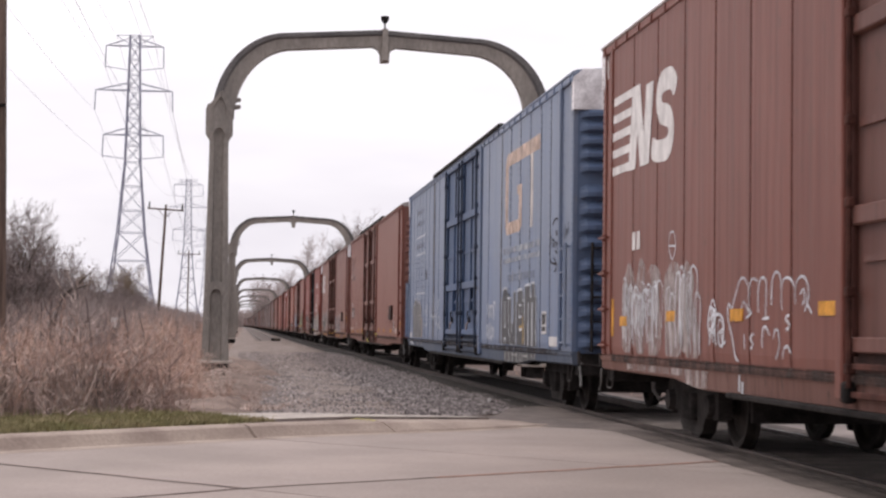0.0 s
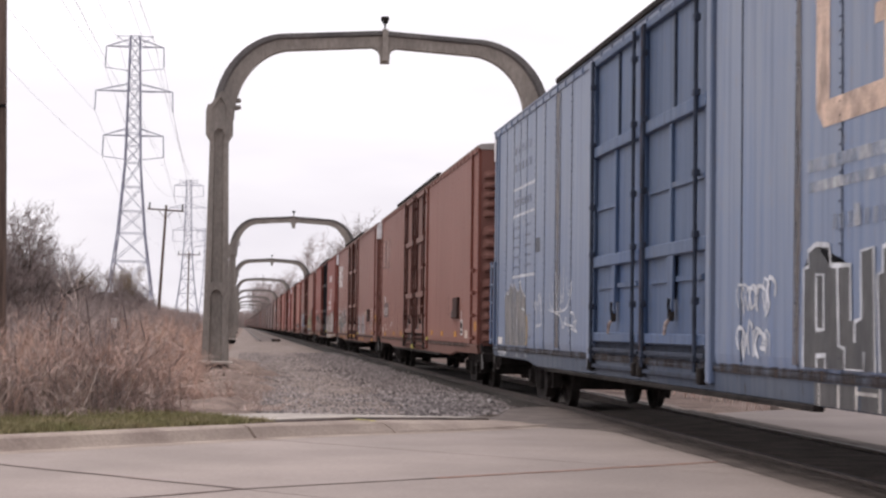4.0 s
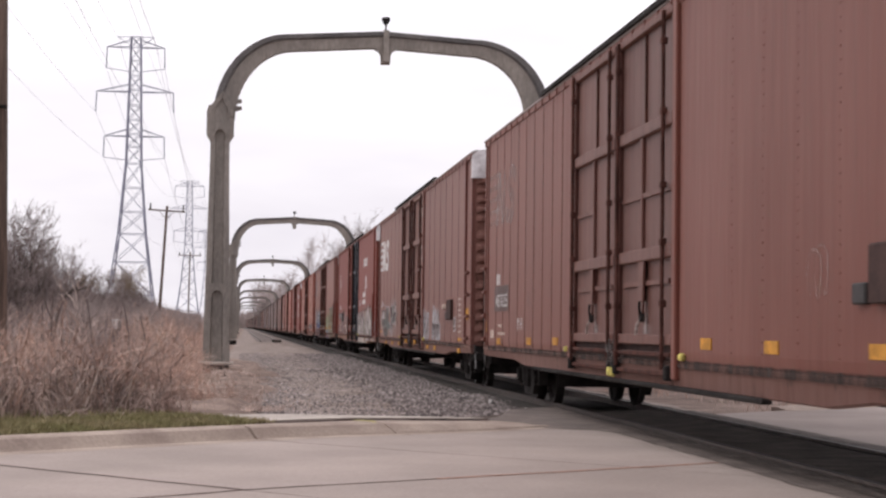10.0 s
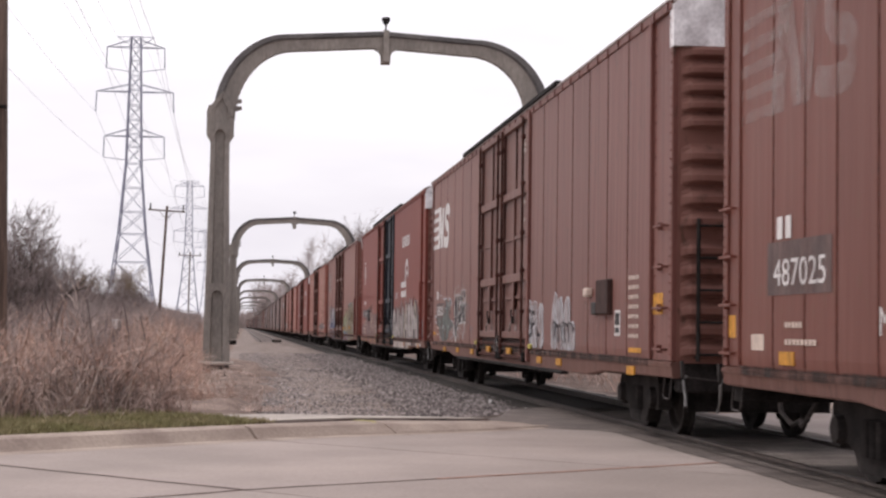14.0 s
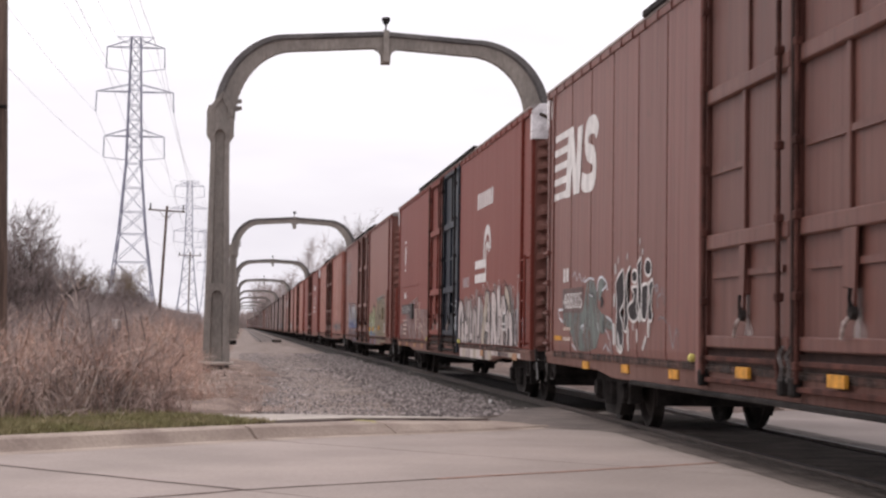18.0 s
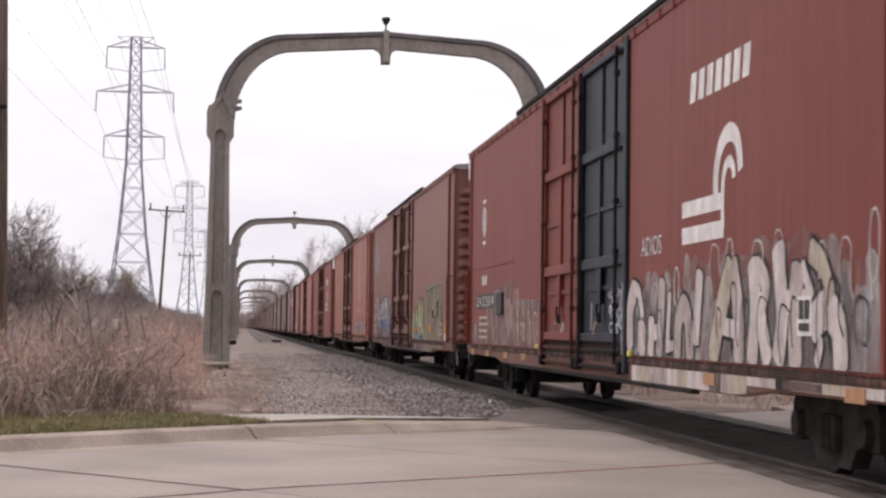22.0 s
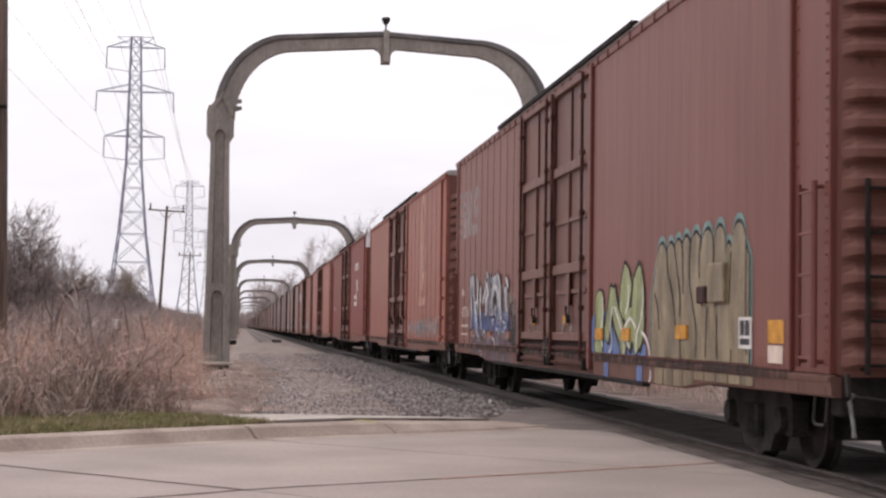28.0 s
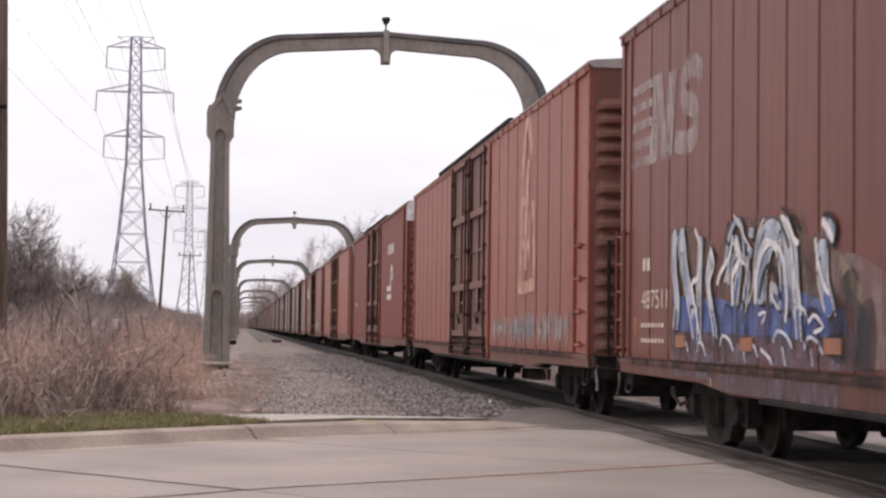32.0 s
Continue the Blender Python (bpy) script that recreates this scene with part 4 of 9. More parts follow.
def cap_bm(y, sign):
    """The white plate across the top of an end: a flat sheet folded round the corner, bolted along its edges."""
    bm = bmesh.new()
    prism(bm, [(-1.575, 4.50), (-1.575, 4.98), (-1.44, 5.10), (1.44, 5.10), (1.575, 4.98), (1.575, 4.50)], 1, y + sign * 0.03, y + sign * 0.075)
    for s in (-1, 1):
        box(bm, min(s * 1.568, s * 1.575), max(s * 1.568, s * 1.575), min(y - sign * 0.13, y + sign * 0.03), max(y - sign * 0.13, y + sign * 0.03), 4.50, 4.98)
    for i in range(14):
        x = -1.42 + 2.84 * i / 13
        for z in (4.56, 5.03):
            box(bm, x - 0.015, x + 0.015, min(y + sign * 0.07, y + sign * 0.085), max(y + sign * 0.07, y + sign * 0.085), z - 0.015, z + 0.015)
    bmesh.ops.recalc_face_normals(bm, faces=bm.faces)
    return bm


def post_bm(s, u0, u1):
    """A corner post set back behind the sheets, with a raised batten, a folded outer edge and two rows of rivets."""
    def plate(x0, x1, y0, y1, z0, z1, bevel=0.0):
        box(bm, min(s * x0, s * x1), max(s * x0, s * x1), min(y0, y1), max(y0, y1), z0, z1, bevel)
    bm = bmesh.new()
    plate(1.46, 1.540, Y(u1), Y(u0), 0.95, 5.0, 0.008)
    inner, outer, away = (u0, u1, 1) if u0 > 5 else (u1, u0, -1)
    plate(1.50, 1.592, Y(inner - 0.05), Y(inner + 0.05), 0.97, 4.98, 0.012)
    plate(1.535, 1.566, Y(outer), Y(outer - away * 0.16), 0.95, 4.99, 0.012)
    for i in range(40):
        z = 1.03 + i * 0.1
        plate(1.56, 1.578, Y(outer - away * 0.06) - 0.011, Y(outer - away * 0.06) + 0.011, z - 0.011, z + 0.011)
        if i % 2:
            plate(1.535, 1.552, Y(inner + away * 0.12) - 0.011, Y(inner + away * 0.12) + 0.011, z - 0.011, z + 0.011)
    bmesh.ops.recalc_face_normals(bm, faces=bm.faces)
    return bm


def panel_bm(s, w):
    """One side sheet, w wide, with chamfered edges; local origin at its centre."""
    bm = bmesh.new()
    prof = [(-w / 2 + 0.013, 1.515), (-w / 2 + 0.013, 1.555), (-w / 2 + 0.03, 1.567), (w / 2 - 0.03, 1.567), (w / 2 - 0.013, 1.555), (w / 2 - 0.013, 1.515)]
    rows = []
    for z, k in ((0.955, -0.012), (1.06, 0.0), (4.99, 0.0)):
        rows.append([bm.verts.new((s * (x + (k if x > 1.52 else 0)), y, z)) for y, x in prof])
    for a, b in zip(rows, rows[1:]):
        for j in range(6):
            bm.faces.new((a[j], a[(j + 1) % 6], b[(j + 1) % 6], b[j]))
    bm.faces.new(rows[0])
    bm.faces.new(rows[-1])
    bmesh.ops.recalc_face_normals(bm, faces=bm.faces)
    return bm


def door(parent, u0, u1, colour, key, flip, label):
    """A plug door leaf: sheet, cross bars, lock rods, crank and levers."""
    d = shared_part("door" + key + colour, "door", lambda: boxed(-1.53, -1.51, Y(u1) + 0.02, Y(u0) - 0.02, 1.12, 4.98, bevel=0.006), colour, parent, label)
    if not flip:
        # dark strip set proud in place of the shaded gap between the leaves
        shared_part("meeting" + colour, "meeting_rod", lambda: boxed(-1.60, -1.53, Y(u1 + 0.07), Y(u1 + 0.025), 0.95, 4.97, bevel=0.006), "seam", d)
    dark = {"red_door": "seam_brown", "red_b": "seam_brown", "blue_mid": "seam_blue"}.get(colour, "under")
    rods = (u0 + 0.16, u1 - 0.24) if not flip else (u0 + 0.20, u1 - 0.36)

    for k, (z, h) in enumerate(((3.70, 0.075), (2.20, 0.075), (1.19, 0.06), (4.93, 0.05))):
        shared_part("bar%d" % k + key + colour, "cross_bar", lambda: boxed(-1.60, -1.525, Y(u1) + 0.03, Y(u0) - 0.03, z - h, z + h, bevel=0.012), colour, d)
    for k, u in enumerate((u0 + 0.06, u1 - 0.06)):
        shared_part("stile%d" % k + key + colour, "stile", lambda: boxed(-1.585, -1.528, Y(u) - 0.05, Y(u) + 0.05, 1.1, 4.98, bevel=0.01), colour, d)
    um = (u0 + u1) / 2 - (0.06 if not flip else 0.18)
    shared_part("mullion" + key + colour, "mullion", lambda: boxed(-1.572, -1.528, Y(um) - 0.05, Y(um) + 0.05, 2.24, 3.66, bevel=0.01), colour, d)
    shared_part("lock_plate" + key + colour, "lock_plate", lambda: boxed(-1.575, -1.528, Y(um) - 0.13, Y(um) + 0.13, 1.65, 2.15, bevel=0.01), colour, d)
    for k, (z, ua, ub) in enumerate(((2.92, u0 + 0.2, um if not flip else u1 - 0.2), (1.86, u0 + 0.3, u1 - 0.3))):
        shared_part("rib%d" % k + key + colour, "thin_rib", lambda: boxed(-1.562, -1.528, Y(ub), Y(ua), z - 0.03, z + 0.03), colour, d)
    shared_part("upright" + key + colour, "thin_rib", lambda: boxed(-1.556, -1.528, Y(um + 0.12) - 0.025, Y(um + 0.12) + 0.025, 3.78, 4.87), dark, d)
    for i, u in enumerate(rods):
        def rod(u=u):
            bm = bmesh.new()
            tube(bm, [(-1.625, Y(u), 0.85), (-1.625, Y(u), 4.95)], 0.024, 6)
            for z in (1.0, 1.6, 2.3, 2.95, 3.8, 4.6):
                box(bm, -1.655, -1.58, Y(u) - 0.042, Y(u) + 0.042, z - 0.04, z + 0.04, 0.01)
            return bm
        shared_part("rod%d" % i + key + colour, "lock_rod", rod, dark, d)
    um = (u0 + u1) / 2

    def levers():
        bm = bmesh.new()
        prism(bm, [(Y(um - 0.10), 2.12), (Y(um + 0.10), 2.12), (Y(um + 0.05), 1.45), (Y(um - 0.05), 1.45)], 0, -1.60, -1.575)
        return bm

    def knob():
        bm = bmesh.new()
        tube(bm, [(-1.57, Y(um), 1.46), (-1.62, Y(um), 1.46)], [0.075, 0.06], 9)
        tube(bm, [(-1.61, Y(um), 1.46), (-1.635, Y(um + 0.04), 1.56), (-1.63, Y(um + 0.05), 1.64)], [0.02, 0.015, 0.018], 6)
        return bm

    def hook():
        bm = bmesh.new()
        tube(bm, [(-1.60, Y(um - 0.02), 1.42), (-1.63, Y(um - 0.10), 1.36), (-1.63, Y(um - 0.16), 1.24)], [0.02, 0.024, 0.018], 6)
        return bm
    shared_part("hook" + key, "crank_hook", hook, "chalk", d, "pale worn crank hook")
    shared_part("levers" + key + colour, "crank_lever", levers, colour, d)
    shared_part("knob" + key, "crank_knob", knob, "under", d, "dark crank hub with handles")
    for k, z in enumerate((1.02, 0.80)):
        shared_part("foot%d" % k + key + colour, "foot_bar", lambda: boxed(-1.612, -1.575, Y(u1) + 0.06, Y(u0) - 0.06, z - 0.025, z + 0.025, bevel=0.008), dark, d)
    for k, u in enumerate((u0 + 0.1, u1 - 0.12)):
        shared_part("shoe%d" % k + key, "door_roller", lambda: boxed(-1.655, -1.56, Y(u) - 0.065, Y(u) + 0.065, 0.73, 0.90, bevel=0.02), "under", d)
    return d


def grab_bm(u, z, w=0.42):
    bm = bmesh.new()
    tube(bm, [(-1.54, Y(u + w / 2), z), (-1.64, Y(u + w / 2), z), (-1.64, Y(u - w / 2), z + 0.0), (-1.54, Y(u - w / 2), z)], 0.015, 5)
    box(bm, -1.60, -1.535, Y(u - w / 2) - 0.03, Y(u - w / 2) + 0.03, z - 0.04, z + 0.05, 0.006)
    return bm


def make_ladder(root, key, name, colour, at, along, out, z0, z1, n):
    """A ladder of two stringers and n rungs under one empty; at: foot of its middle, along: half its width, out: towards the car."""
    top = new(name)
    top.parent = root
    at, along, out = Vector(at), Vector(along), Vector(out)

    def stringer(s):
        bm = bmesh.new()
        p = at + along * s
        tube(bm, [p + Vector((0, 0, z0)), p + Vector((0, 0, z1))], 0.024, 4)
        for z in (z0 + 0.05, z1 - 0.05):
            tube(bm, [p + Vector((0, 0, z)), p + out + Vector((0, 0, z))], 0.018, 4)
        return bm

    def rung(z):
        bm = bmesh.new()
        tube(bm, [at - along + Vector((0, 0, z)), at + along + Vector((0, 0, z))], 0.014, 5)
        return bm
    for s in (-1, 1):
        shared_part(key + "stringer%d" % s, "stringer", lambda: stringer(s), colour, top)
    for i in range(n):
        z = z0 + 0.08 + (z1 - z0 - 0.16) * i / (n - 1)
        shared_part(key + "rung%d" % i, "rung", lambda: rung(z), colour, top)


def stirrup_bm(u):
    bm = bmesh.new()
    tube(bm, [(-1.5, Y(u - 0.17), 0.78), (-1.52, Y(u - 0.17), 0.56), (-1.52, Y(u - 0.12), 0.52), (-1.52, Y(u + 0.12), 0.52), (-1.52, Y(u + 0.17), 0.56), (-1.5, Y(u + 0.17), 0.78)], 0.014, 5)
    return bm


def coupler_bm(sign):
    bm = bmesh.new()
    y = Y(BODY) if sign < 0 else Y(0)
    box(bm, -0.13, 0.13, min(y - sign * 0.4, y + sign * 0.75), max(y - sign * 0.4, y + sign * 0.75), 0.72, 0.95, 0.03)
    box(bm, -0.2, 0.17, min(y + sign * 0.7, y + sign * 1.12), max(y + sign * 0.7, y + sign * 1.12), 0.66, 1.0, 0.05)
    box(bm, -0.42, 0.42, min(y, y + sign * 0.2), max(y, y + sign * 0.2), 0.6, 1.02, 0.03)
    return bm


def lever_bm(sign):
    """Uncoupling rod and brake hose at a car's end."""
    bm = bmesh.new()
    y = (Y(BODY) - 0.3) if sign < 0 else (Y(0) + 0.3)
    tube(bm, [(-1.46, y, 0.78), (-0.9, y, 0.72), (-0.2, y, 0.85)], 0.014, 5)
    tube(bm, [(-1.5, y + 0.02, 0.78), (-1.5, y + 0.05, 0.96)], 0.025, 5)
    tube(bm, [(-0.42, y, 0.7), (-0.48, y + sign * 0.3, 0.42), (-0.45, y + sign * 0.6, 0.30), (-0.4, y + sign * 0.8, 0.36)], 0.028, 6)
    return bm


def lever_handle_bm(sign):
    """The bent handle at the outer end of the uncoupling rod."""
    bm = bmesh.new()
    y = (Y(BODY) - 0.3) if sign < 0 else (Y(0) + 0.3)
    tube(bm, [(-1.46, y, 0.80), (-1.50, y, 0.74), (-1.49, y + sign * 0.05, 0.58), (-1.5, y + sign * 0.12, 0.46)], [0.022, 0.018, 0.016, 0.02], 6)
    return bm


def under_bm():
    bm = bmesh.new()
    box(bm, -0.35, 0.35, Y(BODY) + 0.2, Y(0) - 0.2, 0.72, 0.95)
    for u in (5.5, 8.0, 10.5, 13.05, 15.6, 18.1, 20.6):
        box(bm, -1.45, 1.45, Y(u) - 0.08, Y(u) + 0.08, 0.74, 0.94)
    for u in TRUCK_U:
        box(bm, -1.45, 1.45, Y(u) - 0.25, Y(u) + 0.25, 0.76, 0.94)
    box(bm, -1.48, 1.48, Y(BODY) + 0.05, Y(0) - 0.05, 0.90, 0.94)
    box(bm, 0.3, 0.9, Y(11.5), Y(9.5), 0.55, 0.75, 0.05)
    for y, s in ((Y(0), -1), (Y(BODY), 1)):
        box(bm, -1.46, 1.46, min(y, y + s * 0.28), max(y, y + s * 0.28), 0.60, 0.95, 0.02)
    for u in TRUCK_U:
        box(bm, -0.9, 0.9, Y(u) - 1.5, Y(u) - 1.42, 0.30, 0.62)
        box(bm, -0.9, 0.9, Y(u) + 1.42, Y(u) + 1.5, 0.30, 0.62)
        tube(bm, [(-0.75, Y(u) - 1.9, 0.6), (-0.7, Y(u), 0.52), (-0.75, Y(u) + 1.9, 0.6)], 0.05, 6)
    tube(bm, [(-0.9, Y(5.2), 0.70), (-0.85, Y(13), 0.68), (-0.9, Y(20.9), 0.70)], 0.04, 6)
    tube(bm, [(-0.5, Y(16.5), 0.72), (-0.5, Y(15.2), 0.72)], 0.18, 10)
    return bm


def boxcar(colour, seams_far, seams_near, door_colours=None, ladder=False, white_end=True, spins=False, label="", end_colour=None, sill_colour=None, detail=True, post_colours=None):
    root = tagged(new("boxcar"), label, "boxcar", "freight cars of the train")
    end_colour, sill_colour = end_colour or "red_end", sill_colour or ("blue_sill" if "blue" in colour else "red_sill")
    dc = door_colours or ("red_door", "red_door")
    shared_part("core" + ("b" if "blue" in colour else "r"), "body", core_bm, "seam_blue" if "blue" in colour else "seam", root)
    shared_part("roof" + colour, "roof", roof_bm, "blue" if "blue" in colour else "roof_grey", root, "weathered roof sheet with raised ribs")
    shared_part("eave" + colour, "eave_trim", eave_bm, colour, root)
    shared_part("roof_rail", "roof_edge_rail", lambda: boxed(-1.63, -1.52, Y(18.7), Y(7.0), 5.05, 5.14, bevel=0.015), "under", root, "dark rail above the doors")
    shared_part("underframe", "underframe", under_bm, "under", root)
    for s, nm in ((-1, "l"), (1, "r")):
        shared_part("sill" + nm + sill_colour, "side_sill", lambda: sill_bm(s), sill_colour, root)
    shared_part("sidefar" + colour, "side_wall", lambda: boxed(1.50, 1.567, Y(BODY - 0.02), Y(0.02), 0.95, 5.0, bevel=0.01), colour, root)
    for sign, nm in ((-1, "near"), (1, "far")):
        shared_part("end" + nm + end_colour, "end_wall", lambda: end_bm(sign), end_colour, root, "corrugated steel end")
        shared_part("coupler" + nm, "coupler", lambda: coupler_bm(sign), "under", root)
    # panels between the seams
    for seams in (seams_far, seams_near):
        for a, b in zip(seams, seams[1:]):
            w = round(b - a, 2)
            p = shared_part("panel%.2f%s" % (w, colour), "side_panel", lambda: panel_bm(-1, w), colour, root)
            p.location = (0, Y((a + b) / 2), 0)
        if detail:
            for u in seams[1:-1]:
                st = shared_part("seam_strip" + ("b" if "blue" in colour else "r"), "seam_strip", lambda: boxed(-1.5705, -1.55, -0.011, 0.011, 0.99, 4.985), "seam_blue" if "blue" in colour else "seam_line", root)
                st.location = (0, Y(u), 0)
    if detail:
        shared_part("postn" + colour, "corner_post", lambda: post_bm(-1, 25.05, BODY - 0.01), colour, root)
        shared_part("postf" + colour, "corner_post", lambda: post_bm(-1, 0.01, 0.62), colour, root)
    else:
        shared_part("postn" + colour, "corner_post", lambda: post_bm(-1, 25.05, BODY - 0.01), colour, root)
    # doors and their posts
    door(root, 9.78, 12.76, dc[0], "far", False, "plug door leaf with lock rods")
    door(root, 12.86, 15.90, dc[1], "near", True, "plug door leaf with lock rods")

    for k, (ua, ub) in enumerate(((9.58, 9.74), (15.94, 16.10))):
        pc = (post_colours or (colour, colour))[k]
        shared_part("post%d" % k + pc, "door_post", lambda: boxed(-1.615, -1.515, Y(ub), Y(ua), 0.75, 5.0, bevel=0.015), pc, root)
    shared_part("track", "door_track", lambda: boxed(-1.605, -1.50, Y(19.4), Y(6.3), 0.625, 0.68, bevel=0.012), "under", root, "dark door track under the sill")
    for u in TRUCK_U:
        truck(root, u, spins)
    if detail:
        for nm, sign in (("n", -1), ("f", 1)):
            make_ladder(root, "endladder" + nm + end_colour, "end_ladder", "under" if nm == "n" else end_colour, (-1.09, (Y(BODY) - 0.16) if sign < 0 else (Y(0) + 0.16), 0), (0.21, 0, 0), (0, -sign * 0.14, 0), 0.95, 2.55, 5)
            shared_part("lever" + nm, "uncoupling_lever", lambda: lever_bm(sign), "rusty_bar", root, "rusty uncoupling rod and hose")
            shared_part("handle" + nm, "lever_handle", lambda: lever_handle_bm(sign), "steel", root, "bare steel handle of the uncoupling rod")
        for u, nm in ((0.36, "a"), (25.72, "b")):
            shared_part("stirrup" + nm, "stirrup", lambda: stirrup_bm(u), "rusty_bar", root)
            if ladder:
                make_ladder(root, "sladder" + nm + colour, "side_ladder", colour, (-1.64, Y(u), 0), (0, 0.21, 0), (0.075, 0, 0), 1.0, 2.55, 5)
            else:
                for i in range(4):
                    shared_part("grab%s%d%s" % (nm, i, colour), "grab_iron", lambda: grab_bm(u, 1.08 + 0.47 * i), colour, root)
        if white_end:
            shared_part("cap", "end_cap", lambda: cap_bm(Y(BODY), -1), "cap_white", root, "stained white excess-height end panel")
            shared_part("capf", "end_cap", lambda: cap_bm(Y(0), 1), "cap_white", root, "stained white excess-height end panel")
    return root


def even(a, b, n):
    return [a + (b - a) * i / n for i in range(n + 1)]


# far-end places of the cars at the start, along y
FAR_END = {"lead": -5.65, "a": 22.65, "b": 50.93, "c": 79.5, "e": 107.75, "f": 135.48, "g": 164.42, "i": 192.68, "j": 221.0, "k": 249.3}
CARS = {}
NARROW, NONE = [0.62, 1.70, 2.62, 3.45, 4.40, 5.25, 6.12, 7.0, 7.9, 8.76, 9.56], [16.12, 25.03]


def build_train():
    CARS["lead"] = boxcar("red", NARROW, NONE, label="brown-red high-cube boxcar ahead in the train", detail=False)
    CARS["a"] = boxcar("red", even(0.62, 9.56, 7), even(16.12, 25.03, 7), spins=True, label="brown-red high-cube boxcar with white striped emblem and scrawled graffiti")
    CARS["b"] = boxcar("blue", [0.62, 1.6, 2.45, 3.2, 3.9, 4.85, 5.75, 6.75, 7.15, 8.1, 9.56], [16.12, 17.1, 18.85, 20.0, 21.1, 22.2, 23.3, 24.2, 25.03], ("blue_mid", "blue_mid"), True, spins=True, label="faded blue high-cube boxcar with large peach letters and graffiti", end_colour="blue_dark")
    CARS["c"] = boxcar("red_brown", NARROW, NONE, spins=True, white_end=False, label="brown-red high-cube boxcar with plain near half and ghosted emblem")
    CARS["e"] = boxcar("red_dull", even(0.62, 9.56, 6), even(16.12, 25.03, 7), spins=True, label="brown-red high-cube boxcar with white striped emblem and teal patch")
    CARS["f"] = boxcar("red_b", [0.62, 9.56], NONE, ("red_b", "black"), True, spins=True, post_colours=("red_b", "black"), label="bright red-brown boxcar with one black door and silver graffiti")
    CARS["g"] = boxcar("red_g", NARROW, NONE, ladder=True, spins=True, white_end=False, label="brown-red boxcar with green, tan and blue graffiti")
    CARS["i"] = boxcar("red_c", even(0.62, 9.56, 8), even(16.12, 25.03, 8), spins=True, white_end=False, label="rusty orange-red boxcar with rubbed-out lettering", door_colours=("red_door", "red_door"))
    CARS["j"] = boxcar("red_b", [0.62, 9.56], NONE, label="bright red-brown boxcar with white wheel emblem")
    CARS["k"] = boxcar("red_c", even(0.62, 9.56, 8), even(16.12, 25.03, 8), label="dull red boxcar with panel seams", detail=False)
    # greyer tones down the train: distance haze put into the paint
    tones = ["red", "red_d", "red_e", "red_d", "red_e", "red_d", "red_e", "red_e"]
    styles = [(even(0.62, 9.56, 8), NONE), ([0.62, 9.56], NONE), (even(0.62, 9.56, 7), even(16.12, 25.03, 7))]
    for i in range(34):
        far, near = styles[i % 3]
        CARS["far%d" % i] = boxcar(tones[(i * 5) % 8], far, near, white_end=i % 2 == 0, label="brown-red high-cube boxcar far down the train", detail=False, door_colours=("seam_brown", "seam_brown"))
        FAR_END["far%d" % i] = 277.6 + 28.3 * i


def motions():
    """The train rolls towards the viewer; the near cars' wheels turn with it."""
    steps = [i * 1.0 for i in range(33)]
    for key, ob in CARS.items():
        y = FAR_END[key] - BODY / 2
        rows = []
        for t in steps:
            at = y + train_shift(t)
            rows.append((t, pose(CAR_X + bend(at), at, 0, 0, 0, math.degrees(math.atan2(bend(at - 9.5) - bend(at + 9.5), 19.0)))))
        walk(ob, rows)
    fine = [i * 0.125 for i in range(257)]
    turns = [math.degrees((train_shift(t) - train_shift(0)) / 0.457) for t in fine]
    for w in WHEELSETS:
        dy = 0.89 if w.location.y > 0 else -0.89
        walk(w, [(t, pose(0, dy, 0.457, -a)) for t, a in zip(fine, turns)])


# ---- lettering, reflectors and graffiti on the car sides ----
STACK = [0]


def sill_line(u):
    """The lower edge of the side sill at u."""
    k = min(u, BODY - u)
    return 0.68 if k > 5.0 else (0.765 if k < 3.9 else 0.765 - 0.085 * (k - 3.9) / 1.1)


def surf(u, z, layer=0, along=0, floor=0.0):
    """A point on a car's painted side, a few millimetres proud; every stroke lies a hair above the one before."""
    z = max(z, sill_line(u), floor)
    layer = layer + 0.06 * STACK[0] + 0.004 * along
    x = (1.572 if 0.6 < u < 25.08 else 1.545) if z > 0.98 else (1.582 if z > 0.87 else 1.561)
    return (-x - 0.0025 * layer, Y(u), z)


def curve_pts(pts, step=0.07):
    """Catmull-Rom samples through control points."""
    P = [Vector((p[0], p[1], 0)) for p in pts]
    if len(P) < 3:
        n = max(1, int((P[1] - P[0]).length / step))
        return [P[0].lerp(P[1], i / n) for i in range(n + 1)]
    out = []
    for i in range(len(P) - 1):
        a, b, c, d = P[max(i - 1, 0)], P[i], P[i + 1], P[min(i + 2, len(P) - 1)]
        n = max(2, int((c - b).length / step))
        for k in range(n):
            t = k / n
            out.append(0.5 * (2 * b + (c - a) * t + (2 * a - 5 * b + 4 * c - d) * t * t + (3 * b - a - 3 * c + d) * t ** 3))
    out.append(P[-1])
    return out


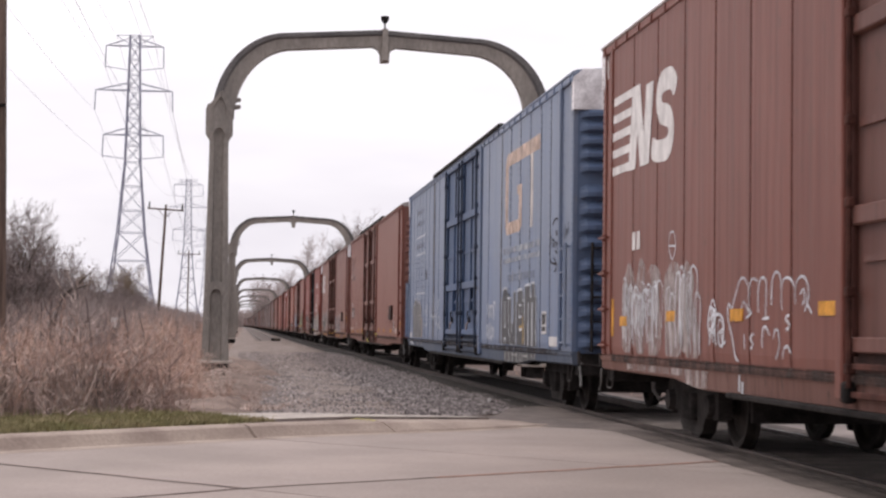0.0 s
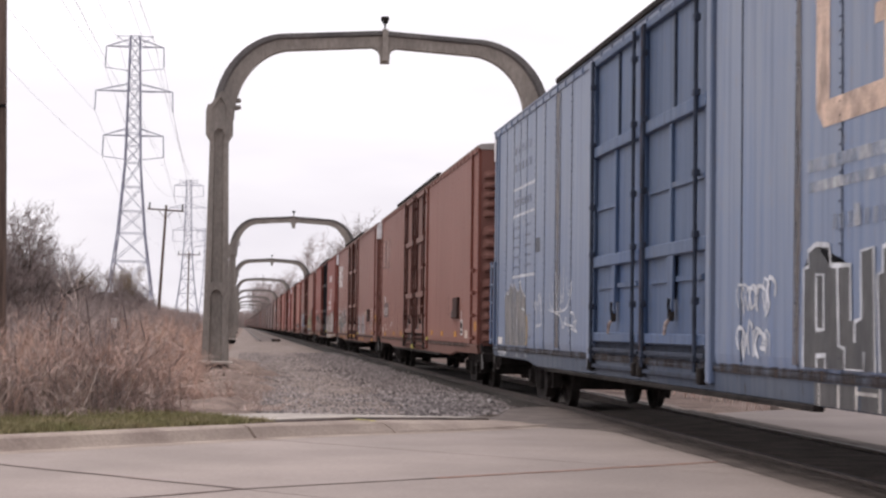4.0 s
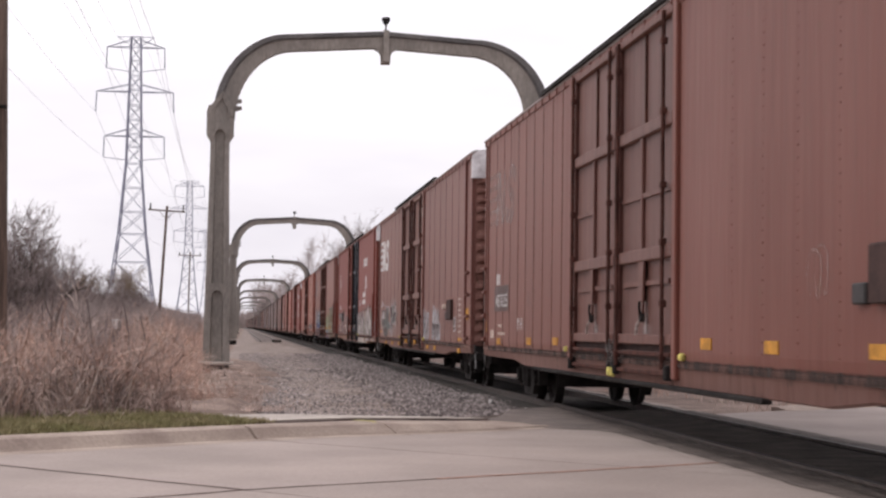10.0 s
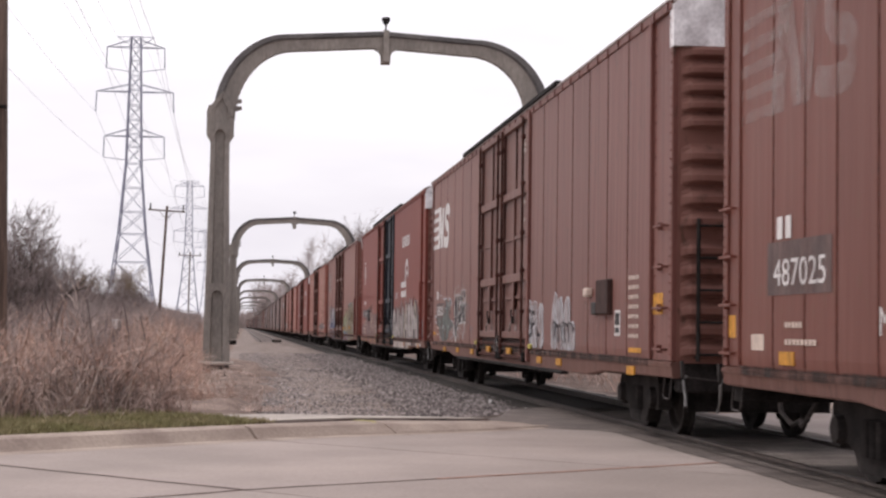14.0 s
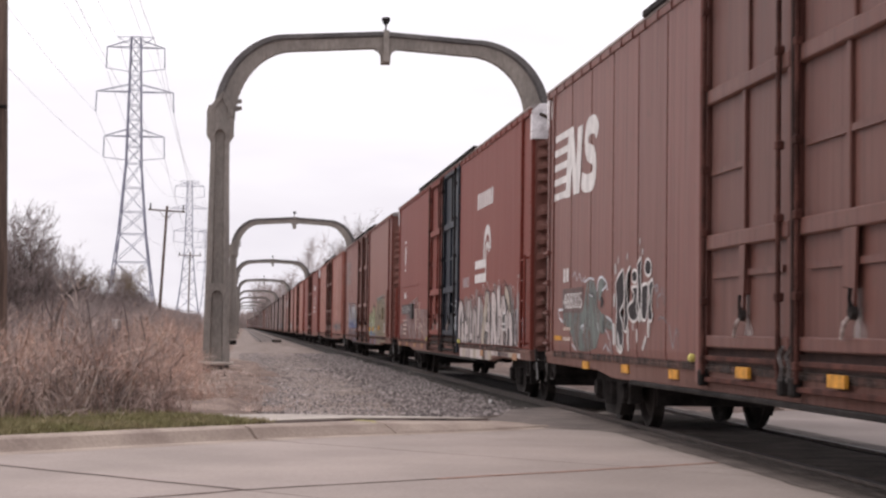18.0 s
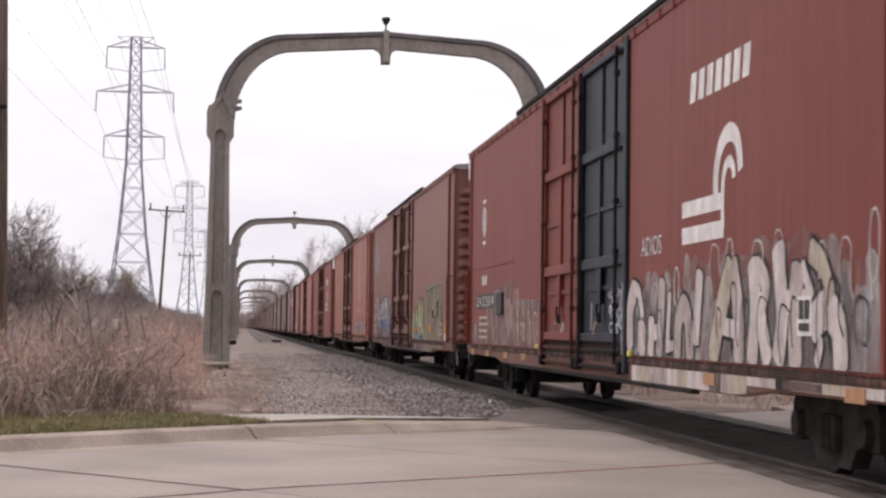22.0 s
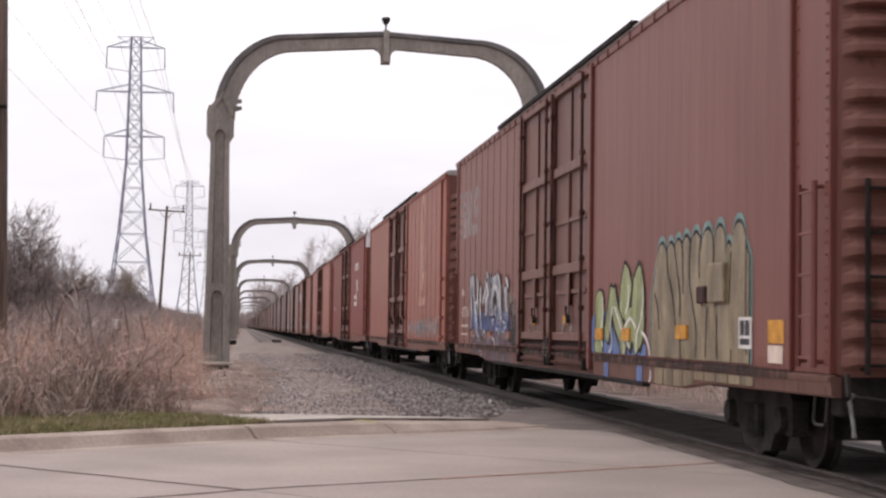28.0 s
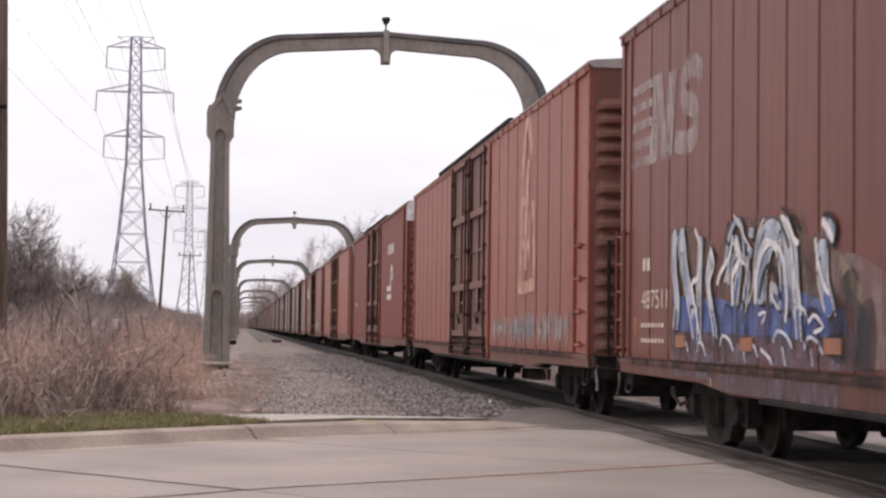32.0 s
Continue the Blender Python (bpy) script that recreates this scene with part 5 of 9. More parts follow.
def stroke(bm, pts, w, layer=0, round_ends=True, sharp=False):
    """A painted line of width w along pts (u, z)."""
    S = [Vector((p[0], p[1], 0)) for p in pts] if sharp else curve_pts(pts)
    rows = []
    n = len(S)
    for i, p in enumerate(S):
        d = S[min(i + 1, n - 1)] - S[max(i - 1, 0)]
        d.normalize()
        s = Vector((-d.y, d.x, 0))
        if i == 0 and round_ends:
            for k in (0.98, 0.75, 0.4):
                q, ww = p - d * w / 2 * k * 0.45, w / 2 * math.sqrt(max(0.02, 1 - k * k))
                rows.append((q + s * ww, q - s * ww))
        rows.append((p + s * w / 2, p - s * w / 2))
        if i == n - 1 and round_ends:
            for k in (0.4, 0.75, 0.98):
                q, ww = p + d * w / 2 * k * 0.45, w / 2 * math.sqrt(max(0.02, 1 - k * k))
                rows.append((q + s * ww, q - s * ww))
    STACK[0] += 1
    floor = 0.99 if max(p.y for p in S) > 1.0 else 0.0
    vs = [(bm.verts.new(surf(a.x, a.y, layer, k, floor)), bm.verts.new(surf(b.x, b.y, layer, k, floor))) for k, (a, b) in enumerate(rows)]
    for (a, b), (c, d) in zip(vs, vs[1:]):
        bm.faces.new((a, b, d, c))


def rect(bm, u0, u1, z0, z1, layer=0, skew=0.0):
    STACK[0] += 1
    if z1 > 1.0:
        z0 = max(z0, 0.99)
    a, b, c, d = (bm.verts.new(surf(u, z, layer)) for u, z in ((u0, z0), (u1, z0), (u1 + skew, z1), (u0 + skew, z1)))
    bm.faces.new((a, b, c, d))


def poly(bm, pts, layer=0):
    STACK[0] += 1
    f = bm.faces.new([bm.verts.new(surf(u, z, layer)) for u, z in pts])
    return f


def decal(root, name, material, fn, label=""):
    bm = bmesh.new()
    STACK[0] = 0
    fn(bm)
    bmesh.ops.triangulate(bm, faces=bm.faces)
    bm.faces.index_update()
    pieces, seen = [], set()
    for f in bm.faces:
        if f.index in seen:
            continue
        piece, todo = [], [f]
        seen.add(f.index)
        while todo:
            g = todo.pop()
            piece.append(g)
            for e in g.edges:
                for h in e.link_faces:
                    if h.index not in seen:
                        seen.add(h.index)
                        todo.append(h)
        pieces.append(piece)
    if not 1 < len(pieces) <= 40:
        return part(name, bm, material, root, label)
    # several strokes: each one is a piece of its own
    group = root
    if root.parent is None:
        group = new(name)
        group.parent = root
        if label:
            tagged(group, label)
    for piece in pieces:
        one = bmesh.new()
        at = {}
        for f in piece:
            for v in f.verts:
                if v not in at:
                    at[v] = one.verts.new(v.co)
            one.faces.new([at[v] for v in f.verts])
        part(("letter_block" if name in ("lettering", "stencil_block", "data_block") else "spray_line") if group is not root else name, one, material, group, "" if group is not root else label)
    bm.free()
    return group


def patch(root, name, material, *rects, layer=0, label=""):
    return decal(root, name, material, lambda bm: [rect(bm, *r, layer=layer) for r in rects], label)


def reflectors(root, places, w=0.42, h=0.12, proud=0.0, material="yellow", label="yellow reflective strip"):
    for u, z in places:
        d = boxed(-1.578 - proud if z > 0.98 else -1.572 - proud, -1.56 if z > 0.98 else -1.55, Y(u + w / 2), Y(u - w / 2), z - h / 2, z + h / 2)
        part("reflector", d, material, root, label)


def words(root, text, u, z, h, w, material, label=""):
    """Stencilled characters, w wide in all."""
    cu = bpy.data.curves.new("lettering", "FONT")
    cu.body, cu.size = text, 1.0
    ob = bpy.data.objects.new("lettering", cu)
    scene.collection.objects.link(ob)
    bpy.context.view_layer.update()
    me = bpy.data.meshes.new_from_object(ob)
    bpy.data.objects.remove(ob)
    xs = [v.co.x for v in me.vertices]
    ys = [v.co.y for v in me.vertices]
    kx, ky = w / (max(xs) - min(xs)), h / (max(ys) - min(ys))
    for v in me.vertices:
        STACK[0] = 0
        v.co = surf(u + (v.co.x - min(xs)) * kx, z + (v.co.y - min(ys)) * ky, 2)
    me.materials.clear()
    me.materials.append(M[material])
    o = new("lettering", me)
    o.parent = root
    if label:
        tagged(o, label)
    return o


def bars(root, u, z, h, w, n, material, skew=0.0, layer=2):
    """Writing too small or forbidden to letter: plain bars."""
    step = w / n
    return patch(root, "lettering", material, *[(u + i * step, u + i * step + step * 0.68, z, z + h) for i in range(n)], layer=layer)


def striped_emblem(root, material):
    """Five stripes running into two slanted blocks."""
    def stripes(bm):
        for i in range(5):
            z = 3.30 + 0.225 * i
            rect(bm, 0.62 + 0.03 * i, 1.9 + 0.09 * i, z - 0.025, z + 0.08)
    decal(root, "emblem_stripes", material, stripes, "five horizontal emblem stripes")

    def zig(bm):
        k = 0.22
        rect(bm, 1.62, 2.02, 3.26, 4.22, skew=k)
        poly(bm, [(1.90, 4.22), (2.28, 4.22), (2.62, 3.26), (2.30, 3.26)], 1)
        rect(bm, 2.40, 2.78, 3.26, 4.22, skew=k, layer=2)
    decal(root, "emblem_block", material, zig, "angular block of the emblem")
    decal(root, "emblem_curl", material, lambda bm: stroke(bm, [(4.02, 4.02), (3.85, 4.13), (3.40, 4.13), (3.25, 3.98), (3.35, 3.80), (3.75, 3.70), (3.86, 3.52), (3.70, 3.36), (3.2, 3.36), (2.95, 3.42)], 0.26), "curling block of the emblem")


def wheel_emblem(root):
    def m(bm):
        rect(bm, 18.85, 20.55, 2.52, 2.69)
        rect(bm, 18.85, 20.55, 2.23, 2.41)
        stroke(bm, [(20.26, 2.62), (20.26, 2.9), (20.43, 3.16), (20.76, 3.27), (21.06, 3.15), (21.16, 2.86)], 0.19, 1, False)
        stroke(bm, [(20.52, 2.32), (20.52, 2.76), (20.63, 2.94), (20.78, 2.98), (20.9, 2.9), (20.93, 2.8)], 0.12, 1, False)
    decal(root, "wheel_emblem", "white", m, "white emblem of bars and arcs")


def loops(bm, rng, u0, u1, z0, z1, n, w, layer=1):
    """A scrawl of tall narrow loops."""
    for i in range(n):
        u = u0 + (u1 - u0) * (i + rng.uniform(0.1, 0.9)) / n
        a, b = z0 + (z1 - z0) * rng.uniform(0, 0.3), z0 + (z1 - z0) * rng.uniform(0.65, 1.0)
        d = rng.uniform(0.08, 0.28)
        stroke(bm, [(u, a), (u - d * 0.4, (a + b) / 2), (u, b), (u + d, b - 0.06), (u + d * 0.9, (a + b) / 2 + rng.uniform(-0.2, 0.2)), (u + d * rng.uniform(0.2, 1.6), a + rng.uniform(-0.03, 0.15))], w * rng.uniform(0.7, 1.3), layer)


def lobes(root, u0, u1, z0, z1, n, fill, outline, halo, rng, slant=0.0, body=0.86, edge=0.07, name="graffiti", label="", tops=None, hollow=False):
    """A row of fat painted lobes, each with an outline and a coloured halo."""
    w = (u1 - u0) / n
    shapes = []
    for i in range(n):
        u = u0 + w * (i + 0.5)
        top = z1 - (tops[i] if tops else rng.uniform(0, 0.18) * (z1 - z0))
        bend = rng.uniform(-0.12, 0.12) * w
        shapes.append([(u - slant * 0.5 + bend, z0 + w * 0.4 + rng.uniform(0, 0.08)), (u - bend, (z0 + top) / 2), (u + slant * 0.5 + bend, top - w * 0.42)])
    g = new(name)
    g.parent = root
    if label:
        tagged(g, label)
    if halo:
        decal(g, "halo_spray", halo, lambda bm: [stroke(bm, s, w * 1.06 + edge * 2.2, 0) for s in shapes])
    decal(g, "outline_spray", outline, lambda bm: [stroke(bm, s, w * 0.98 + edge, 1 + 0.3 * (i % 3)) for i, s in enumerate(shapes)])
    decal(g, "fill_spray", fill, lambda bm: [stroke(bm, s, w * body - edge * 0.6, 2.6 + 0.3 * (i % 3)) for i, s in enumerate(shapes)])
    return g, shapes


SPRAY = {"silver_spray": (0.52, 0.50, 0.48), "pale_spray": (0.62, 0.64, 0.68), "dark_spray": (0.045, 0.040, 0.042), "tan_spray": (0.245, 0.192, 0.118), "teal_spray": (0.15, 0.28, 0.265), "sage_spray": (0.135, 0.168, 0.155),
         "lime_spray": (0.30, 0.335, 0.155), "blue_spray": (0.095, 0.155, 0.345), "mauve_spray": (0.25, 0.20, 0.26), "grey_over": (0.27, 0.185, 0.175), "dark_over": (0.105, 0.058, 0.05), "smoke_spray": (0.20, 0.14, 0.125)}
for nm, c in SPRAY.items():
    M[nm] = mat(nm, c, 0.7, 0, 0.18, 1.6, 0.1, stretch=(1, 2.5, 0.8), fine=22, cover={"grey_over": (0.25, 0.8), "dark_spray": (0.92, 1.0), "sage_spray": (0.3, 0.85)}.get(nm, (0.7, 1.0)))


def data_box(root, u0, u1, z0, z1, layer=0):
    d = patch(root, "data_plate", "white", (u0, u1, z0, z1), layer=layer, label="white stencilled data panel with dark blocks")
    w, h = u1 - u0, z1 - z0
    patch(d, "data_block", "black_paint", (u0 + w * 0.14, u0 + w * 0.46, z0 + h * 0.42, z1 - h * 0.1), (u0 + w * 0.54, u1 - w * 0.14, z0 + h * 0.42, z1 - h * 0.1), (u0 + w * 0.14, u1 - w * 0.14, z0 + h * 0.12, z0 + h * 0.32), layer=layer + 2)


def hardware(root, u, z, colour):
    """The hatch box and small latch low on the near half."""
    bm = boxed(-1.64, -1.56, Y(u + 0.78), Y(u), z, z + 0.46, bevel=0.015)
    part("hatch_box", bm, "seam" if colour == "dark" else colour, root, "dark hatch box")
    part("latch", boxed(-1.62, -1.56, Y(u - 0.12), Y(u - 0.42), z, z + 0.17, bevel=0.015), "black_paint" if colour == "dark" else colour, root)


def rivet_rows(root, seams, dark, r=0.013):
    def row():
        bm = bmesh.new()
        for k in range(34):
            z = 1.08 + k * 0.115
            box(bm, -1.575, -1.566, -r, r, z - r, z + r)
        return bm
    for u in seams:
        o = tagged(shared_part("rivets" + dark + str(r), "rivet_strip", row, dark, root), kind="stuff")
        o.location = (0, Y(u - 0.05), 0)


def decorate():
    rng = np.random.default_rng(33)
    a, b, c, e, f, g, i, j = (CARS[k] for k in "abcefgij")
    for car in (a, e):
        patch(car, "corner_mark", "white", (0.03, 0.24, 4.62, 4.97), label="white corner mark")
    # a
    striped_emblem(a, "white")
    bars(a, 1.91, 2.26, 0.22, 0.5, 2, "white")
    reflectors(a, [(1.42, 1.39), (3.9, 1.44), (6.58, 1.44), (9.27, 1.48), (17.5, 1.15), (20.0, 1.15), (22.5, 1.15)])
    patch(a, "reflector", "yellow", (0.64, 0.82, 1.2, 1.68), label="upright yellow strip")
    decal(a, "graffiti", "scuff_white", lambda bm: [stroke(bm, p, w, 0) for p, w in (
        ([(1.62, 1.12), (1.61, 1.60), (1.84, 1.92)], 0.55), ([(2.41, 1.10), (2.32, 1.59), (2.53, 1.94)], 0.6), ([(3.14, 1.11), (3.05, 1.51), (3.11, 1.89)], 0.7), ([(4.01, 1.09), (4.00, 1.51), (3.92, 1.87)], 0.75), ([(4.51, 1.16), (4.56, 1.57), (4.73, 1.88)], 0.5), ([(4.98, 1.04), (4.74, 1.32), (4.56, 1.57)], 0.6))], "smoky white undercoat of a scrawled tag")
    decal(a, "graffiti", "pale_spray", lambda bm: (loops(bm, rng, 1.35, 3.3, 1.0, 1.95, 12, 0.026), loops(bm, rng, 1.5, 3.2, 1.25, 1.9, 7, 0.03), loops(bm, rng, 3.7, 5.1, 0.99, 2.0, 8, 0.024), loops(bm, rng, 5.5, 6.1, 1.1, 1.55, 4, 0.03)), "white scrawled tag of narrow loops")
    decal(a, "graffiti", "scuff_white", lambda bm: [rect(bm, u, u + 0.5, 0.67 if u > 3.9 else 0.79, 0.865) for u in (1.6, 2.15, 2.7, 3.3, 3.9, 4.45, 4.95)], "smoky white overspray on the sill")

    def arches(bm):
        stroke(bm, [(7.00, 1.46), (6.83, 1.57), (6.72, 1.46), (6.53, 1.42), (6.42, 1.49), (6.55, 1.64), (6.71, 1.78), (6.85, 1.79), (6.96, 1.72)], 0.024, 1)
        stroke(bm, [(6.91, 1.41), (7.11, 1.46), (7.02, 1.49), (7.00, 1.65), (7.05, 1.75), (7.16, 1.78), (7.28, 1.75)], 0.024, 1)
        stroke(bm, [(7.32, 1.46), (7.31, 1.64), (7.37, 1.76), (7.49, 1.78), (7.57, 1.73)], 0.024, 1)
        stroke(bm, [(7.46, 1.40), (7.66, 1.41), (7.56, 1.42), (7.57, 1.73)], 0.024, 1)
        stroke(bm, [(7.73, 1.53), (7.74, 1.73), (7.81, 1.80), (7.90, 1.82), (8.00, 1.77), (8.02, 1.67)], 0.024, 1)
        stroke(bm, [(8.04, 1.48), (8.03, 1.66), (8.08, 1.74), (8.19, 1.76), (8.31, 1.74), (8.41, 1.67)], 0.024, 1)
        stroke(bm, [(8.44, 1.53), (8.42, 1.66), (8.51, 1.74), (8.64, 1.76), (8.76, 1.70), (8.80, 1.58), (8.69, 1.46)], 0.024, 1)
        stroke(bm, [(8.57, 1.61), (8.66, 1.65), (8.70, 1.56), (8.63, 1.52)], 0.024, 1)
        stroke(bm, [(8.76, 1.52), (8.89, 1.44)], 0.024, 1)
        stroke(bm, [(6.42, 1.49), (6.30, 1.55), (6.28, 1.41), (6.44, 1.22), (6.55, 1.04), (6.66, 0.99)], 0.036, 1)
        stroke(bm, [(6.86, 1.25), (6.87, 1.12)], 0.028, 1)
        stroke(bm, [(7.16, 1.26), (7.06, 1.22), (7.16, 1.16), (7.08, 1.12)], 0.028, 1)
        stroke(bm, [(7.45, 1.14), (7.46, 1.29), (7.56, 1.33), (7.67, 1.25)], 0.028, 1)
        stroke(bm, [(7.80, 1.22), (7.84, 1.29), (7.94, 1.29), (7.98, 1.15), (7.88, 1.04)], 0.028, 1)
        stroke(bm, [(8.26, 1.43), (8.15, 1.40), (8.29, 1.34), (8.18, 1.30)], 0.028, 1)
        stroke(bm, [(8.08, 1.05), (8.10, 1.12), (8.21, 1.16), (8.31, 1.10)], 0.028, 1)
        stroke(bm, [(5.59, 1.14), (5.69, 1.41), (5.62, 1.53), (5.74, 1.60), (5.85, 1.44)], 0.028, 1)
        stroke(bm, [(5.73, 1.26), (5.51, 1.35), (5.80, 1.47)], 0.028, 1)
        stroke(bm, [(6.14, 1.31), (5.96, 1.26), (6.00, 1.13), (6.20, 1.18)], 0.028, 1)
        stroke(bm, [(3.97, 2.07), (3.82, 2.20), (3.84, 2.34), (3.97, 2.39), (4.10, 2.33), (4.12, 2.18), (3.98, 2.07)], 0.02, 1)
        stroke(bm, [(3.85, 2.23), (4.12, 2.22)], 0.02, 1)
    decal(a, "graffiti", "pale_spray", arches, "white outlined tag of arches")
    patch(a, "sill_spray", "pale_spray", (6.62, 6.68, 0.7, 0.865), (6.72, 6.78, 0.64, 0.8), label="white drip on the sill")
    # b
    def big(bm):
        stroke(bm, [(21.05, 3.72), (20.75, 3.72)], 0.16, 0, False, True)
        rect(bm, 20.95, 21.3, 3.05, 3.80)
        rect(bm, 19.35, 19.7, 3.15, 4.25)
        poly(bm, [(19.35, 3.15), (19.55, 2.98), (21.1, 2.98), (21.3, 3.1), (21.2, 3.2), (19.6, 3.2)])
        poly(bm, [(19.35, 4.25), (19.55, 4.45), (23.2, 4.47), (23.2, 4.22), (19.6, 4.22)])
    decal(b, "emblem", "tan", big, "peach hooked block letter shape")
    patch(b, "emblem", "cream_pale", (22.24, 22.5, 2.98, 4.23), label="peach upright of the emblem")
    patch(b, "stripe", "ghost_blue", (19.15, 23.25, 2.63, 2.74), label="pale stripe under the emblem")
    patch(b, "stripe", "ghost_blue", (19.15, 23.25, 2.46, 2.55), label="pale stripe under the emblem")
    bars(b, 19.77, 2.12, 0.13, 3.05, 16, "ghost_faint")
    patch(b, "lettering", "ghost_blue", (20.3, 20.45, 2.12, 2.3), (21.1, 21.25, 2.12, 2.3), layer=3)
    G = new("graffiti")
    G.parent = b
    tagged(G, "grey block graffiti with thin silver outlines")

    # tall block letters: dark fill, then a thin pale outline round each limb
    for pts in ([(19.05, 0.95), (19.06, 1.82), (19.19, 1.84), (19.18, 1.97), (19.38, 2.02), (19.72, 2.00), (19.76, 1.82), (20.23, 1.82), (20.24, 1.38), (20.48, 1.41), (20.47, 1.92), (20.75, 1.94), (20.79, 0.96)],
                [(20.89, 0.95), (20.83, 1.72), (20.95, 1.75), (20.95, 1.93), (21.16, 1.96), (21.52, 1.95), (21.57, 1.77), (21.73, 1.74), (21.79, 0.96)],
                [(21.80, 0.93), (21.75, 2.00), (21.96, 2.02), (22.33, 2.02), (22.36, 1.82), (22.46, 1.81), (22.45, 2.04), (22.80, 2.04), (22.84, 1.82), (22.96, 1.80), (22.96, 0.94)]):
        decal(G, "fill_spray", "smoke_grey", lambda bm: poly(bm, [(u, max(0.99, z)) for u, z in pts], 0.6))
    outlines = (
        [(19.05, 0.95), (19.06, 1.82), (19.19, 1.84), (19.18, 1.97), (19.38, 2.02), (19.72, 2.00), (19.76, 1.82)],
        [(19.40, 1.31), (19.39, 1.77), (19.58, 1.76), (19.59, 1.31), (19.40, 1.31)],
        [(19.41, 0.96), (19.40, 1.09), (19.63, 1.10), (19.63, 0.96)],
        [(19.92, 1.82), (19.96, 1.18), (20.10, 1.16), (20.10, 0.98), (20.54, 0.98), (20.54, 1.14)],
        [(19.78, 1.83), (20.23, 1.82), (20.24, 1.38)],
        [(20.33, 1.21), (20.33, 1.37), (20.48, 1.40), (20.47, 1.92), (20.75, 1.94), (20.79, 0.97)],
        [(20.89, 0.96), (20.83, 1.72), (20.95, 1.75), (20.95, 1.93), (21.16, 1.96), (21.52, 1.95), (21.57, 1.77), (21.66, 1.75)],
        [(21.16, 1.48), (21.16, 1.69), (21.46, 1.68), (21.46, 1.48), (21.16, 1.48)],
        [(21.17, 1.26), (21.53, 1.27)],
        [(21.80, 0.97), (21.75, 2.00), (21.96, 2.02), (22.33, 2.02), (22.36, 1.82), (22.46, 1.81), (22.45, 2.04), (22.80, 2.04), (22.84, 1.82), (22.96, 1.80), (22.96, 0.99)])
    for pts in outlines:
        decal(G, "outline_spray", "pale_spray", lambda bm: stroke(bm, pts, 0.046, 3, False, True), "pale outline")
    for u, w in ((22.17, 0.1), (22.58, 0.16)):
        patch(G, "letter_spray", "pale_spray", (u - w / 2, u + w / 2, 0.99, 1.72), layer=3)
    for u, w in ((19.3, 0.1), (19.42, 0.46), (19.94, 0.36), (20.42, 0.4), (20.9, 0.3), (21.28, 0.16), (21.52, 0.46), (22.1, 0.34), (22.5, 0.26)):
        patch(G, "sill_spray", "smoke_grey", (u, u + w, 0.64, 0.868))
        patch(G, "sill_spray", "silver_spray", (u + w, u + w + 0.05, 0.64, 0.868))
    for u, w in ((20.3, 0.5), (21.45, 0.55)):
        patch(G, "sill_spray", "silver_spray", (u, u + w, 0.80, 0.83), layer=1)
    patch(G, "streak_spray", "mustard", (21.55, 21.61, 1.02, 1.5), layer=3.2)
    patch(G, "streak_spray", "mustard", (21.66, 21.72, 1.02, 1.36), layer=3.2)
    patch(G, "streak_spray", "mustard", (21.17, 21.6, 1.29, 1.33), layer=3.2)
    decal(b, "graffiti", "pale_spray", lambda bm: (loops(bm, rng, 17.0, 18.1, 1.45, 1.8, 7, 0.035), loops(bm, rng, 17.0, 18.0, 1.0, 1.4, 6, 0.035)), "thin white tag in two lines")
    decal(b, "graffiti", "dark_spray", lambda bm: [stroke(bm, p, 0.035, 1) for p in ([(24.49, 2.89), (24.56, 2.95), (24.81, 2.98), (25.02, 2.90), (25.05, 2.82)],
        [(24.23, 2.78), (24.28, 2.60), (24.33, 2.68), (24.24, 2.77)],
        [(24.22, 2.60), (24.22, 2.44), (24.36, 2.32), (24.82, 2.27)],
        [(24.57, 2.39), (24.87, 2.24), (24.64, 2.17)],
        [(24.46, 2.67), (24.53, 2.55), (24.61, 2.64), (24.49, 2.67)],
        [(24.76, 2.78), (24.87, 2.76), (24.85, 2.72), (24.76, 2.74), (24.76, 2.78)],
        [(24.74, 2.61), (24.70, 2.49), (24.87, 2.45), (24.89, 2.57), (24.74, 2.61)],
        [(25.39, 2.85), (25.39, 2.65)],
        [(25.52, 2.66), (25.53, 2.78), (25.64, 2.71), (25.68, 2.87)],
        [(24.96, 2.43), (25.00, 2.36)])], "thin black curling tag")
    decal(b, "grime_streak", "grime", lambda bm: poly(bm, [(18.72, 1.0), (18.9, 1.0), (18.96, 2.6), (18.93, 4.95), (18.84, 4.95), (18.80, 2.4)], 0.2), "brown streak of grime down the seam")
    patch(b, "grime_streak", "grime", (6.80, 7.10, 1.0, 4.95), layer=0.2, label="grey-brown grime down a narrow sheet")
    data_box(b, 23.48, 23.92, 1.2, 1.56)
    patch(b, "data_plate", "white", (24.2, 24.9, 1.01, 1.16), label="small white stencil panel")
    patch(b, "data_plate", "white", (0.70, 1.25, 1.0, 1.13), label="small white stencil panel")
    for z in (3.74, 3.27, 2.20):
        patch(b, "stripe", "pale_spray", (2.42, 4.80, z - 0.022, z + 0.022), label="pale rule of a faded table")
    patch(b, "stripe", "ghost_blue", (3.58, 3.64, 2.2, 3.27))
    for z, n in ((4.35, 5), (4.05, 5), (3.42, 7)):
        bars(b, 2.6, z, 0.14, 2.0, n, "ghost_faint")
    for k in range(5):
        bars(b, 2.55, 2.35 + 0.17 * k, 0.045, 0.85, 4, "ghost_faint")
        bars(b, 3.8, 2.35 + 0.17 * k, 0.045, 0.7, 4, "ghost_faint")
    patch(b, "patch_plate", "black_over", (4.92, 5.35, 2.54, 2.78), label="small dark patch")
